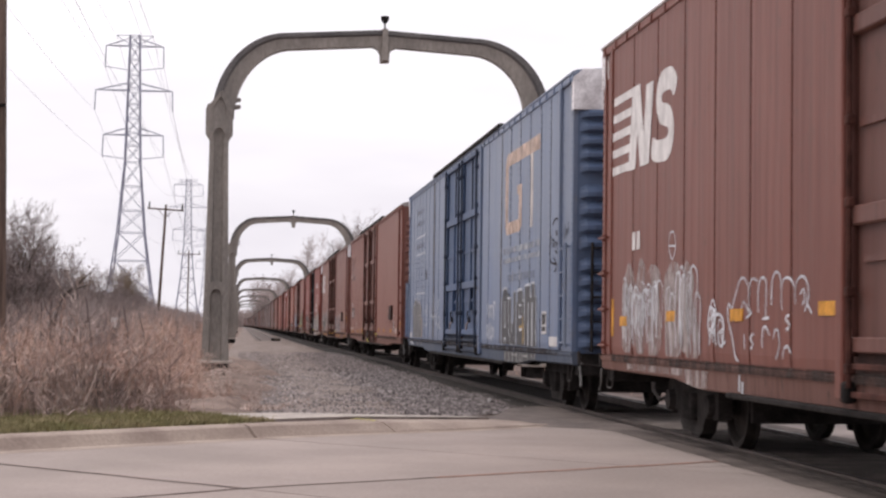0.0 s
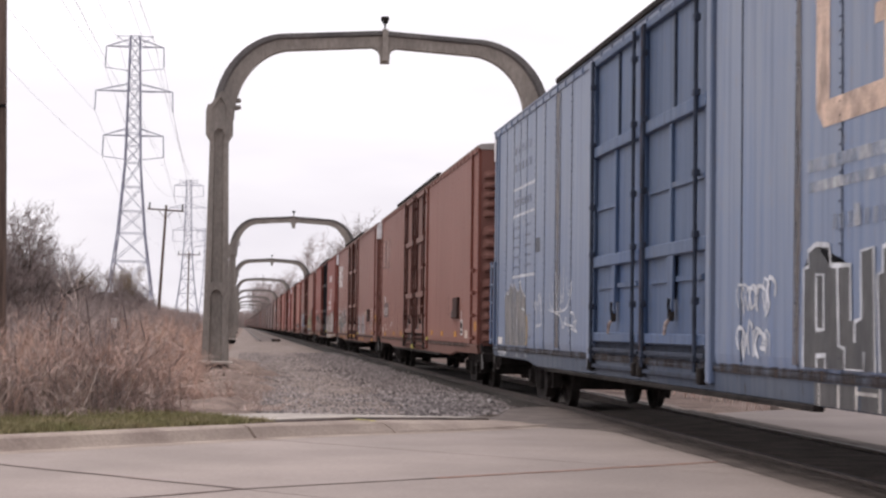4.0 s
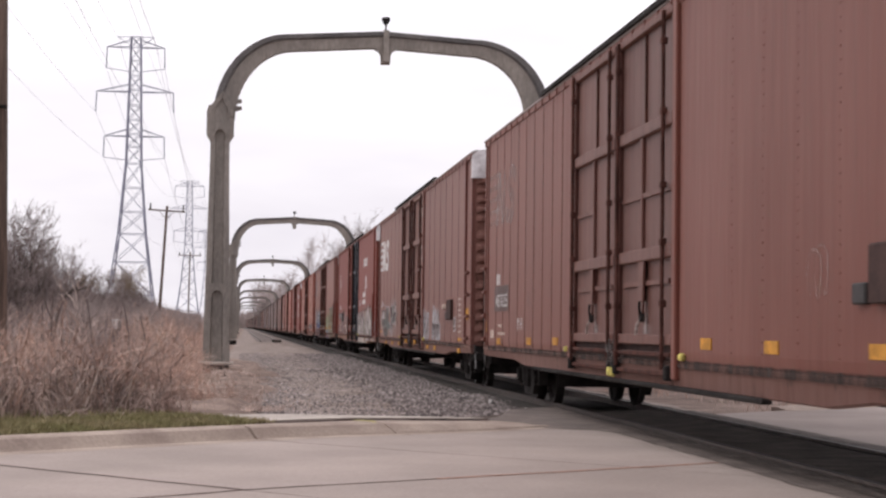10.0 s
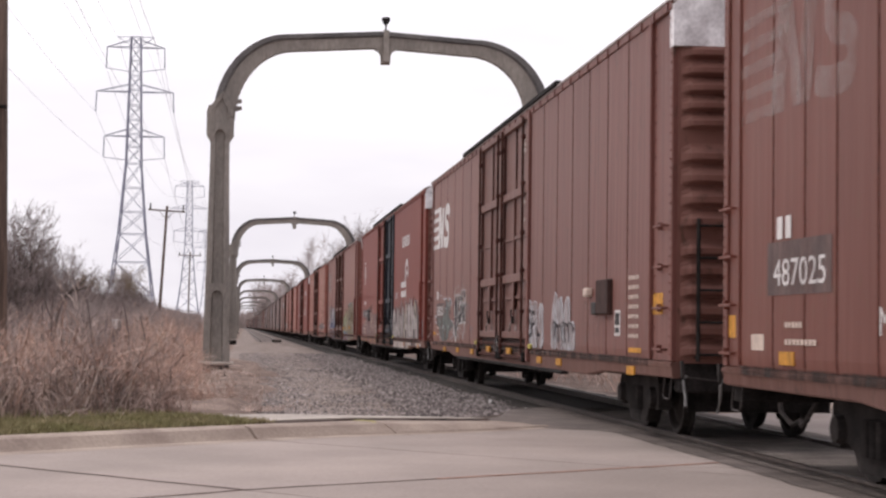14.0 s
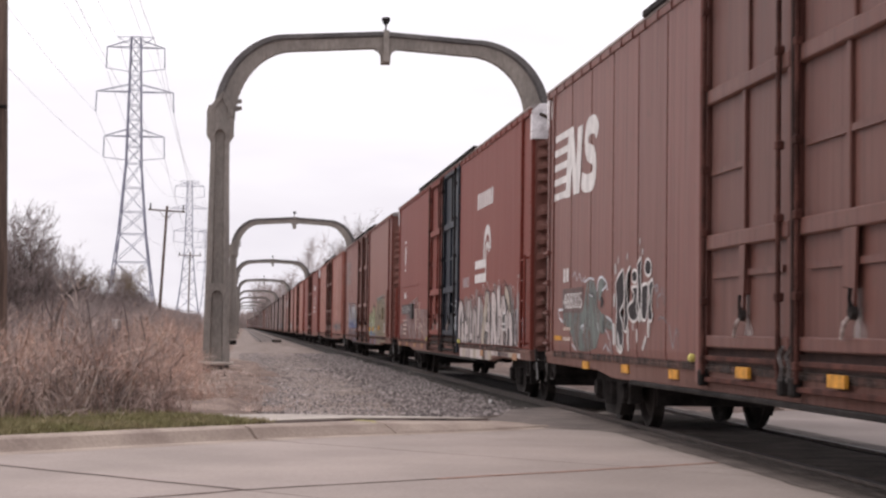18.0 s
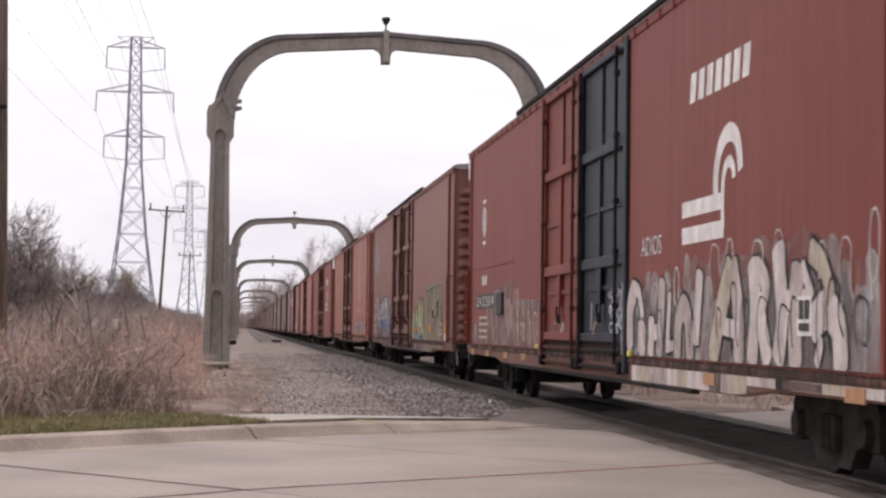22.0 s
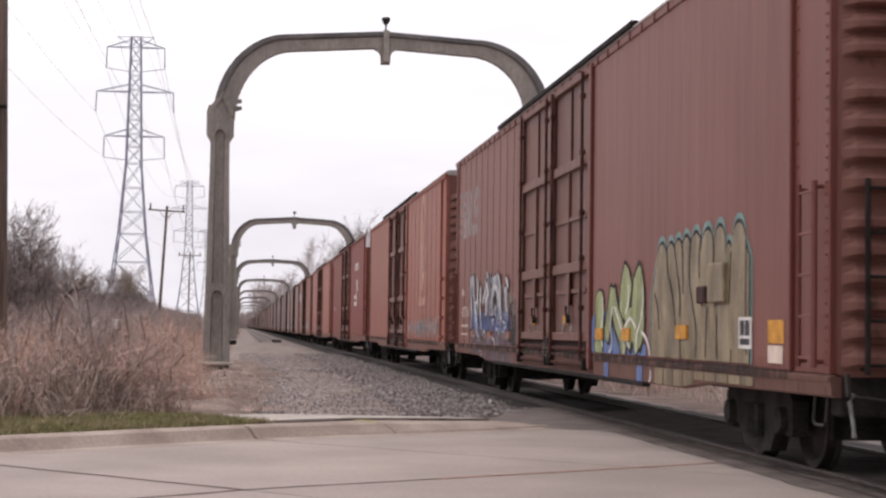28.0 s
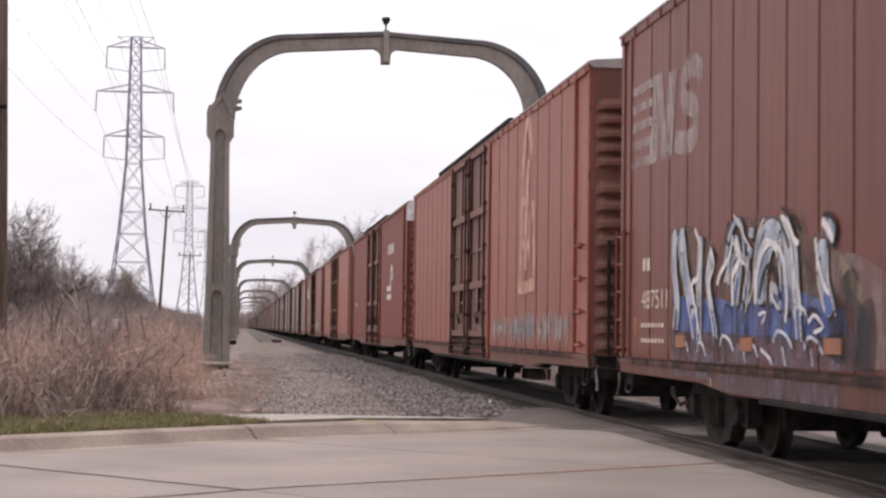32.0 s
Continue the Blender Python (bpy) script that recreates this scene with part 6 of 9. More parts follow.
    decal(b, "graffiti", "buff_spray", lambda bm: poly(bm, [(1.47, 1.85), (1.74, 1.94), (2.01, 1.91), (2.23, 2.09), (2.40, 1.99), (2.65, 2.09), (2.93, 1.97), (3.17, 1.96), (3.32, 2.12), (3.47, 1.98), (3.94, 1.84), (3.98, 1.56), (4.09, 1.47), (4.16, 1.30), (4.13, 1.10), (4.02, 1.01), (3.07, 0.99), (1.54, 0.99), (1.51, 1.41)], -0.9), "taupe painted-over patch")
    decal(b, "graffiti", "mustard", lambda bm: stroke(bm, [(4.03, 1.49), (4.13, 1.39), (4.13, 1.18), (4.04, 1.02)], 0.09, 1), "orange-yellow spray streak")
    decal(b, "graffiti", "pale_spray", lambda bm: [stroke(bm, p, w, 1.4) for p, w in (([(1.44, 1.85), (1.74, 1.95), (1.97, 1.90), (2.24, 2.10), (2.36, 2.04)], 0.026),
        ([(2.44, 1.99), (2.65, 2.09), (2.93, 1.97), (3.21, 1.95)], 0.026),
        ([(3.20, 2.03), (3.33, 2.13), (3.45, 2.00), (3.66, 1.90), (3.94, 1.83)], 0.026),
        ([(3.55, 1.64), (3.84, 1.60)], 0.026),
        ([(2.97, 1.48), (2.99, 1.25)], 0.022),
        ([(4.93, 1.60), (4.93, 1.72), (5.05, 1.72), (5.08, 1.58), (5.10, 1.44)], 0.038),
        ([(5.14, 1.68), (5.29, 1.72), (5.38, 1.85), (5.26, 1.81)], 0.038),
        ([(5.32, 1.60), (5.35, 1.73), (5.43, 1.87), (5.46, 1.67)], 0.038),
        ([(5.55, 1.80), (5.52, 1.65), (5.58, 1.59)], 0.038),
        ([(5.03, 1.29), (5.12, 1.34), (5.41, 1.34), (5.58, 1.37)], 0.038),
        ([(5.58, 1.37), (5.55, 1.54), (5.52, 1.60), (5.61, 1.59)], 0.038))], "thin white outlines and a short scrawl")
    decal(b, "graffiti", "pale_faded", lambda bm: [stroke(bm, p, w, 1.4) for p, w in (([(4.26, 1.18), (4.36, 1.12), (4.52, 1.18), (4.50, 1.35), (4.45, 1.51), (4.32, 1.51)], 0.04),)], "faint rubbed arc")
    decal(b, "graffiti", "pale_spray", lambda bm: [stroke(bm, p, w, 1.4) for p, w in (([(6.30, 1.83), (6.44, 1.65), (6.72, 1.59)], 0.031),
        ([(6.59, 2.00), (6.72, 1.64)], 0.031),
        ([(6.88, 2.16), (6.99, 1.55)], 0.037),
        ([(7.25, 2.12), (7.33, 1.69), (7.47, 1.80)], 0.037),
        ([(7.57, 2.22), (7.54, 1.69)], 0.031),
        ([(7.77, 2.07), (7.98, 1.79), (8.21, 2.00), (8.17, 1.73)], 0.031),
        ([(6.26, 1.59), (6.94, 1.55), (7.78, 1.60), (8.26, 1.89)], 0.028),
        ([(6.83, 1.53), (7.27, 1.49), (7.59, 1.30), (7.79, 1.46), (7.99, 1.25)], 0.031),
        ([(8.14, 1.54), (8.46, 1.49), (8.56, 1.25), (8.37, 1.38), (8.64, 1.41)], 0.037),
        ([(8.18, 1.30), (8.70, 1.25)], 0.031),
        ([(7.58, 1.38), (8.37, 1.33)], 0.031),
        ([(7.11, 2.04), (7.16, 1.64), (7.41, 1.58)], 0.025))], "spiky white scrawled tag")
    decal(b, "graffiti", "pale_spray", lambda bm: [stroke(bm, p, 0.035, 1, True) for k in range(5) for p in ([(0.75 + 0.2 * k, 0.79), (0.78 + 0.2 * k, 0.855), (0.88 + 0.2 * k, 0.85), (0.89 + 0.2 * k, 0.79)],)], "white hand-sprayed tag on the sill")
    decal(b, "graffiti", "pale_faded", lambda bm: [stroke(bm, [(1.95 + 0.24 * k, 0.80), (2.0 + 0.24 * k, 0.855), (2.1 + 0.24 * k, 0.80)], 0.06, 1) for k in range(9)], "smeared pale blue tag on the sill")
    # c
    striped_emblem(c, "ghost")
    patch(c, "painted_patch", "dark_over", (1.55, 3.35, 1.62, 2.10), label="darker repainted patch")
    words(c, "487025", 1.75, 1.70, 0.24, 1.45, "white", "white stencilled number")
    bars(c, 1.85, 2.12, 0.2, 0.5, 2, "white")
    words(c, "M H", 4.46, 1.27, 0.22, 0.56, "white", "white stencilled letters")
    bars(c, 2.1, 1.33, 0.05, 0.5, 5, "cream")
    bars(c, 2.1, 1.18, 0.05, 0.9, 8, "cream")
    patch(c, "data_plate", "cream", (1.04, 1.45, 1.12, 1.27), label="small cream stencil panel")
    reflectors(c, [(2.14, 1.06), (5.72, 1.09), (8.3, 1.11), (17.3, 1.16), (19.6, 1.15), (22.35, 1.15)])
    patch(c, "reflector", "yellow", (0.10, 0.46, 1.23, 1.45), (25.5, 25.86, 1.22, 1.43), label="yellow reflective square")
    hardware(c, 22.28, 1.51, "dark")
    data_box(c, 23.3, 23.72, 1.13, 1.47)
    patch(c, "data_plate", "white", (23.42, 23.52, 1.5, 1.68))
    patch(c, "data_plate", "cream", (24.1, 24.55, 1.07, 1.24), label="small cream stencil panel")
    decal(c, "graffiti", "ghost", lambda bm: loops(bm, rng, 20.6, 21.1, 1.5, 2.1, 2, 0.03), "faint thin tag")
    decal(c, "graffiti", "ghost", lambda bm: loops(bm, rng, 5.6, 6.1, 1.6, 2.0, 2, 0.03), "faint thin tag")
    # e
    striped_emblem(e, "white")
    decal(e, "graffiti", "sage_spray", lambda bm: [poly(bm, p, 0) for p in ([(1.50, 1.55), (3.42, 1.56), (3.36, 1.94), (3.61, 1.99), (3.90, 1.95), (4.10, 1.81), (4.15, 1.60), (4.38, 1.53), (4.74, 1.47), (5.16, 1.39), (5.25, 1.29), (4.91, 1.29), (4.74, 1.32), (4.57, 1.24), (4.29, 1.25), (4.11, 1.05), (3.43, 0.99), (2.69, 1.00), (2.35, 1.13), (2.29, 1.28), (1.57, 1.37)], [(4.17, 1.81), (4.23, 1.94), (4.46, 2.00), (4.69, 1.94), (4.66, 1.86), (4.47, 1.80), (4.38, 1.71), (4.19, 1.68)])], "sage-green painted patch")
    decal(e, "graffiti", "pale_spray", lambda bm: [stroke(bm, p, w, 1.6) for p, w in (([(1.56, 1.59), (1.18, 1.58), (1.25, 1.47), (1.57, 1.40)], 0.035), ([(3.20, 1.96), (3.61, 2.01), (3.90, 1.98)], 0.03), ([(4.12, 1.82), (4.23, 1.97), (4.46, 2.00), (4.77, 1.90), (4.48, 1.82)], 0.035), ([(4.77, 1.91), (4.82, 1.82)], 0.05), ([(4.74, 1.47), (5.16, 1.39), (5.22, 1.17)], 0.03), ([(4.70, 1.30), (4.96, 1.19), (5.17, 0.94)], 0.025), ([(4.59, 1.02), (4.74, 1.10), (4.98, 1.01)], 0.03), ([(2.35, 1.08), (2.86, 0.93), (3.23, 0.95)], 0.03), ([(2.33, 2.06), (2.49, 2.13), (2.67, 1.99), (2.83, 2.10), (3.04, 1.98), (3.30, 2.04)], 0.02), ([(2.95, 1.32), (3.20, 1.36), (3.11, 1.25)], 0.03), ([(4.15, 1.39), (4.25, 1.29)], 0.02), ([(3.61, 1.78), (3.86, 1.75)], 0.02))], "thin pale outlines of a tag")
    decal(e, "graffiti", "dark_spray", lambda bm: [stroke(bm, p, w, 1.2) for p, w in (([(4.38, 1.71), (4.54, 1.67), (4.38, 1.62)], 0.07), ([(2.68, 1.45), (2.63, 1.25), (2.85, 1.06)], 0.02), ([(3.42, 1.50), (3.35, 1.01)], 0.02), ([(4.52, 1.42), (4.61, 1.29)], 0.02), ([(3.56, 1.76), (3.81, 1.79), (3.96, 1.74)], 0.02))], "thin dark lines of a tag")
    patch(e, "painted_patch", "dark_over", (1.5, 3.1, 1.54, 1.90), layer=1.5, label="dark number patch")
    words(e, "488005", 1.58, 1.60, 0.23, 1.45, "white", "white stencilled number")
    bars(e, 1.55, 2.0, 0.2, 0.5, 2, "white")
    bars(e, 1.6, 1.28, 0.05, 0.6, 5, "cream")
    bars(e, 1.6, 1.13, 0.05, 0.6, 5, "cream")
    shapes = ([(5.80, 2.06), (5.52, 1.99), (5.34, 1.87), (5.42, 1.71), (5.42, 1.51), (5.38, 1.29), (5.43, 1.10), (5.63, 1.01), (5.79, 1.05), (5.82, 1.20), (5.78, 1.39), (5.60, 1.52), (5.78, 1.60), (5.88, 1.70), (5.85, 1.88)],
              [(6.22, 2.08), (6.05, 2.03), (6.02, 1.86), (6.06, 1.65), (6.08, 1.53), (6.13, 1.46), (6.02, 1.29), (5.89, 1.30), (5.90, 1.55), (5.90, 1.79), (5.98, 1.97)],
              [(6.29, 1.82), (6.52, 1.83), (6.64, 1.81), (6.60, 1.66), (6.58, 1.55), (6.69, 1.47), (6.49, 1.40), (6.28, 1.42), (6.11, 1.51), (6.13, 1.60), (6.35, 1.65), (6.44, 1.70), (6.42, 1.76)],
              [(6.62, 1.95), (6.59, 1.90), (6.52, 1.88), (6.42, 1.88), (6.34, 1.91), (6.31, 1.96), (6.34, 2.01), (6.42, 2.03), (6.52, 2.03), (6.59, 2.00)],
              [(6.82, 2.17), (6.62, 2.09), (6.66, 1.84), (6.67, 1.66), (6.76, 1.54), (6.85, 1.52), (6.86, 1.72), (6.80, 1.94)],
              [(6.88, 1.83), (7.09, 1.85), (7.19, 1.83), (7.18, 1.69), (7.16, 1.54), (7.09, 1.42), (6.93, 1.42), (6.84, 1.54), (6.86, 1.70)],
              [(7.37, 2.03), (7.34, 1.97), (7.25, 1.94), (7.14, 1.95), (7.05, 1.99), (7.02, 2.05), (7.05, 2.10), (7.14, 2.14), (7.25, 2.13), (7.34, 2.09)],
              [(7.23, 1.83), (7.43, 1.90), (7.46, 1.81), (7.38, 1.69), (7.37, 1.56), (7.46, 1.47), (7.37, 1.40), (7.23, 1.43), (7.22, 1.56), (7.29, 1.69)])
    G = new("graffiti")
    G.parent = e
    tagged(G, "black blobby graffiti with white outlines")
    decal(G, "fill_spray", "dark_spray", lambda bm: [poly(bm, p, 1.0) for p in shapes])
    decal(G, "outline_spray", "white", lambda bm: [stroke(bm, p + p[:2], 0.034, 2.2) for p in shapes], "white outline")
    decal(G, "drip_spray", "silver_spray", lambda bm: [stroke(bm, p, w, 1.5) for p, w in (([(5.32, 2.13), (5.33, 2.03)], 0.10), ([(5.49, 2.22), (5.50, 2.16)], 0.06), ([(6.02, 2.25), (6.03, 2.19)], 0.06), ([(6.74, 2.40), (6.75, 2.35)], 0.06), ([(6.89, 2.27), (6.89, 2.21)], 0.06), ([(5.26, 1.74), (5.28, 1.62)], 0.12), ([(5.23, 1.35), (5.27, 1.13)], 0.14), ([(5.58, 1.06), (5.73, 1.06)], 0.10), ([(5.49, 1.24), (5.61, 1.06)], 0.08), ([(6.11, 1.30), (6.09, 1.14)], 0.10), ([(6.39, 1.38), (6.40, 1.30)], 0.06), ([(6.60, 1.30), (6.62, 1.16)], 0.06), ([(6.77, 1.50), (6.78, 1.43)], 0.20), ([(7.23, 1.38), (7.24, 1.23)], 0.12), ([(7.10, 1.21), (6.93, 1.07)], 0.07), ([(6.13, 1.14), (6.15, 1.05)], 0.08))])
    decal(e, "graffiti", "pale_faded", lambda bm: [stroke(bm, p, w, 1) for p, w in (([(7.59, 1.76), (7.55, 1.81), (7.66, 1.82), (7.70, 1.77), (7.61, 1.73)], 0.03), ([(7.71, 1.55), (7.67, 1.67), (7.84, 1.71)], 0.03), ([(7.89, 1.79), (7.98, 1.66), (8.06, 1.57), (8.07, 1.77)], 0.03), ([(7.74, 1.42), (7.91, 1.45), (8.13, 1.39)], 0.032), ([(8.25, 1.37), (8.35, 1.22), (8.45, 1.10), (8.53, 1.25), (8.67, 1.31), (8.70, 1.09)], 0.032))], "thin white scrawl")
    for shapes in (([(16.19, 1.07), (16.14, 1.41), (16.18, 1.67)], [(16.69, 1.05), (16.68, 1.36), (16.66, 1.65)], [(17.32, 1.09), (17.28, 1.36), (17.27, 1.61)]), ([(18.5, 1.05), (18.55, 1.45), (18.75, 1.68)], [(19.05, 1.05), (19.1, 1.4), (19.0, 1.65)], [(19.6, 1.05), (19.65, 1.4), (19.6, 1.66)], [(20.05, 1.05), (20.0, 1.3)])):
        tag = new("graffiti")
        tag.parent = e
        tagged(tag, "hazy white filled tag with thin dark lines")
        for s in shapes:
            decal(tag, "edge_spray", "pale_spray", lambda bm: stroke(bm, s, 0.50, 0.5))
        for s in shapes:
            decal(tag, "fill_spray", "haze_spray", lambda bm: stroke(bm, s, 0.44, 1.6))
    decal(e, "graffiti", "dark_spray", lambda bm: ([stroke(bm, p, 0.05, 4) for p in ([(16.27, 1.60), (16.10, 1.59), (16.06, 1.49), (16.27, 1.38), (16.37, 1.28), (16.27, 1.18), (16.14, 1.20)], [(16.46, 1.20), (16.42, 1.54), (16.68, 1.57)], [(16.44, 1.36), (16.71, 1.40)], [(15.84, 1.20), (15.88, 1.10), (16.03, 1.12), (16.00, 1.20)], [(16.90, 1.32), (16.96, 1.21), (17.23, 1.21)], [(16.96, 1.07), (17.04, 1.19)])], loops(bm, rng, 18.4, 20.0, 1.05, 1.5, 6, 0.04, 4)), "dark inner lines of a tag")
    decal(e, "graffiti", "ghost", lambda bm: loops(bm, rng, 20.9, 22.0, 1.05, 1.75, 4, 0.03), "faint thin tag")
    reflectors(e, [(3.3, 0.80), (5.9, 0.81), (8.45, 0.81), (17.1, 0.80), (18.9, 0.80), (24.0, 0.80)], 0.42, 0.105)
    patch(e, "reflector", "yellow", (0.30, 0.56, 1.22, 1.45), (25.12, 25.6, 1.48, 1.73), label="yellow reflective square")
    patch(e, "stripe", "yellow", (0.75, 1.45, 1.13, 1.20), (23.9, 24.6, 1.02, 1.08), label="yellow stencil strip")
    for u in (11.4, 14.1):
        part("reflector", boxed(-1.634, -1.60, Y(u + 0.21), Y(u - 0.21), 0.85, 0.955), "yellow", e, "yellow reflective strip")
    hardware(e, 22.1, 1.5, "dark")
    data_box(e, 23.05, 23.4, 1.22, 1.55)
    for k in range(7):
        bars(e, 23.9, 1.2 + 0.12 * k, 0.05, 0.6, 5, "cream")
    part("lamp_bracket", boxed(-1.66, -1.56, Y(21.55), Y(21.3), 1.75, 1.87, bevel=0.02), "cream", e)
    for z in (3.15, 3.45, 4.35, 4.45, 4.55):
        bars(e, 15.1, z, 0.06, 0.5, 5, "cream", layer=1)
    # f
    for k in range(7):
        u = 19.15 + 0.34 * k
        decal(f, "lettering", "white", lambda bm: rect(bm, u, u + 0.24, 3.74, 4.06, 0, 0.06))
    wheel_emblem(f)
    patch(f, "overspray", "pale_faded", (24.5, 25.0, 0.99, 1.66), (25.12, 25.5, 0.99, 1.5), label="pale bluish overspray on the corner post")
    words(f, "ADIOS", 16.85, 2.18, 0.22, 1.05, "pale_spray", "hand-sprayed word")
    decal(f, "graffiti", "halo_grey", lambda bm: [poly(bm, [(u, 0.99), (u + 1.2, 0.99), (u + 1.2, t1), (u + 0.85, t1 + 0.1), (u + 0.4, t0 - 0.04), (u, t0)]) for u, t0, t1 in ((16.2, 1.78, 1.86), (17.4, 1.86, 1.95), (18.6, 1.95, 2.0), (19.8, 2.0, 2.05), (21.0, 2.05, 2.1), (22.2, 2.1, 2.12), (23.4, 2.12, 1.85))], "thin greyish overspray round the silver tag")
    decal(f, "graffiti", "grime", lambda bm: [stroke(bm, [(u, 1.14), (u + 0.05, 1.4), (u, t)], 0.8, 0.8) for u, t in ((16.5, 1.45), (17.1, 1.4), (17.8, 1.5), (18.5, 1.35), (19.1, 1.35), (20.5, 1.5), (21.2, 1.6), (21.9, 1.6), (22.6, 1.6), (23.3, 1.6), (23.9, 1.5))], "brown-grey undercoat of the silver tag")
    gg = new("graffiti")
    gg.parent = f
    tagged(gg, "large silver-white angular graffiti with dark edges")
    # each stroke: its width, then its line
    small = ((0.34, [(16.28, 1.12), (16.27, 1.55), (16.5, 1.78)]), (0.17, [(16.5, 1.82), (16.78, 1.74), (16.96, 1.48)]), (0.44, [(16.92, 1.08), (16.95, 1.32)]),
             (0.28, [(17.42, 1.04), (17.45, 1.4)]), (0.18, [(17.45, 1.24), (17.86, 1.3)]), (0.31, [(17.86, 1.05), (17.97, 1.83)]), (0.15, [(18.25, 1.15), (18.33, 1.7)]), (0.12, [(18.2, 1.1), (18.5, 1.13)]),
             (0.30, [(18.7, 1.03), (18.74, 1.38), (18.96, 1.55), (19.18, 1.4), (19.27, 1.02)]), (0.28, [(19.5, 1.2), (19.65, 1.88)]))
    large = ((0.38, [(20.2, 1.04), (20.48, 1.48), (20.84, 1.9)]), (0.34, [(20.92, 1.92), (21.12, 1.5), (21.16, 1.04)]), (0.18, [(20.45, 1.36), (21.1, 1.3)]), (0.33, [(21.6, 1.04), (21.7, 1.5), (21.62, 1.92)]), (0.22, [(21.76, 1.9), (22.06, 1.72), (21.84, 1.5)]),
             (0.30, [(21.86, 1.46), (22.1, 1.04)]), (0.34, [(22.42, 1.06), (22.54, 1.45), (22.4, 2.02)]), (0.36, [(22.92, 1.04), (22.9, 1.5), (22.98, 1.82)]), (0.32, [(22.6, 1.5), (23.3, 1.5)]), (0.14, [(23.1, 1.86), (23.36, 1.6)]), (0.22, [(23.34, 1.98), (23.62, 1.86), (23.86, 1.6)]), (0.34, [(23.4, 1.36), (23.74, 1.48), (24.04, 1.34), (24.1, 1.03)]), (0.14, [(23.5, 1.04), (23.62, 1.22)]))
    for wide, s in small + large:
        decal(gg, "outline_spray", "dark_spray", lambda bm: stroke(bm, s, wide + 0.09, 1.6))
    for k, (wide, s) in enumerate(small + large):
        decal(gg, "fill_spray", ("tag_silver", "tag_silver", "tag_blush")[k % 3] if k not in (10, 20) else "tag_buff", lambda bm: stroke(bm, s, wide, 3.8))
    for k in range(29):
        u = 16.25 + 0.3 * k
        top = 1.82 + 0.2 * math.sin(2.3 * k) + 0.1 * math.sin(5.1 * k)
        decal(gg, "mist_spray", "silver_haze", lambda bm: poly(bm, [(u, 0.99), (u + 0.298, 0.99), (u + 0.298, top - 0.08), (u + 0.2, top), (u + 0.08, top + 0.03), (u, top - 0.06)], 0.2))
    decal(gg, "line_spray", "silver_spray", lambda bm: (loops(bm, rng, 16.3, 19.6, 1.5, 2.0, 5, 0.02, 1.2), loops(bm, rng, 19.9, 24.9, 1.5, 2.25, 8, 0.022, 1.2)))
    decal(gg, "dark_line_spray", "dark_spray", lambda bm: (loops(bm, rng, 16.3, 19.6, 1.0, 1.6, 5, 0.022, 4.6), loops(bm, rng, 20.0, 24.8, 1.0, 1.8, 9, 0.024, 4.6)))
    for u, t in ((16.62, 1.5), (17.18, 1.62), (18.05, 1.25), (19.9, 1.6), (21.4, 1.2), (24.46, 1.5), (24.68, 1.6)):
        decal(gg, "tint_spray", "pale_faded", lambda bm: stroke(bm, [(u, 1.02), (u + 0.05, t)], 0.12, 1.4))
    sills = ("tag_silver", "tag_buff", "tag_blush", "tag_blush", "tag_silver", "tag_buff", "tag_silver", "tag_silver", "grime", "tag_blush", "tag_buff", "tag_silver", "tag_blush", "dark_spray", "tag_buff", "tag_silver", "tag_buff", "tag_silver", "tag_silver")
    for k, m in enumerate(sills):
        u = 16.3 + 0.46 * k
        patch(gg, "sill_spray", m, (u, u + 0.46, 0.66 if u < 21 else 0.78, 0.868))
    data_box(f, 22.98, 23.38, 1.26, 1.6, 5.4)
    reflectors(f, [(0.9, 0.82), (3.2, 0.82), (5.6, 0.82), (7.7, 0.82), (20.0, 0.80), (24.4, 0.80)], 0.46, 0.12, 0.0, "dull_orange", "weathered pale orange reflective strip")
    patch(f, "stencil_block", "dark_over", (22.5, 23.6, 0.785, 0.862), layer=1.5)
    decal(f, "overpaint", "grey_over", lambda bm: (poly(bm, [(0.9, 0.99), (2.9, 0.99), (2.9, 1.52), (0.9, 1.38)]), poly(bm, [(2.9, 0.99), (6.55, 0.99), (6.55, 2.18), (4.1, 2.02), (2.95, 1.95), (2.9, 1.5)]), poly(bm, [(6.55, 0.99), (9.45, 0.99), (9.45, 1.78), (6.6, 1.82)])), "greyish pink overpainted band")
    decal(f, "graffiti", "cream", lambda bm: (loops(bm, rng, 5.6, 7.2, 1.1, 2.05, 5, 0.03), loops(bm, rng, 7.4, 9.0, 1.0, 1.6, 5, 0.025)), "faint pale scrawl")
    decal(f, "roundel", "white", lambda bm: stroke(bm, [(2.58, 3.15), (2.34, 3.33), (2.34, 3.56), (2.58, 3.70), (2.82, 3.56), (2.82, 3.33), (2.6, 3.15)], 0.08, 1), "small white oval emblem")
    patch(f, "roundel", "white", (2.47, 2.70, 3.25, 3.60), (2.36, 2.8, 3.81, 3.88), (2.36, 2.8, 2.98, 3.05), layer=1)
    bars(f, 2.35, 2.16, 0.19, 0.75, 3, "white")
    patch(f, "painted_patch", "black_paint", (1.45, 4.1, 1.70, 1.98), layer=1, label="black number patch")
    words(f, "2 4 2 3 0 4", 1.58, 1.74, 0.2, 2.4, "white", "white stencilled number")
    for k in range(4):
        bars(f, 2.0, 1.1 + 0.13 * k, 0.05, 1.2, 6, "cream")
    part("hatch_box", boxed(-1.63, -1.56, Y(5.38), Y(4.66), 1.56, 1.98, bevel=0.015), "black_paint", f, "dark hatch box")
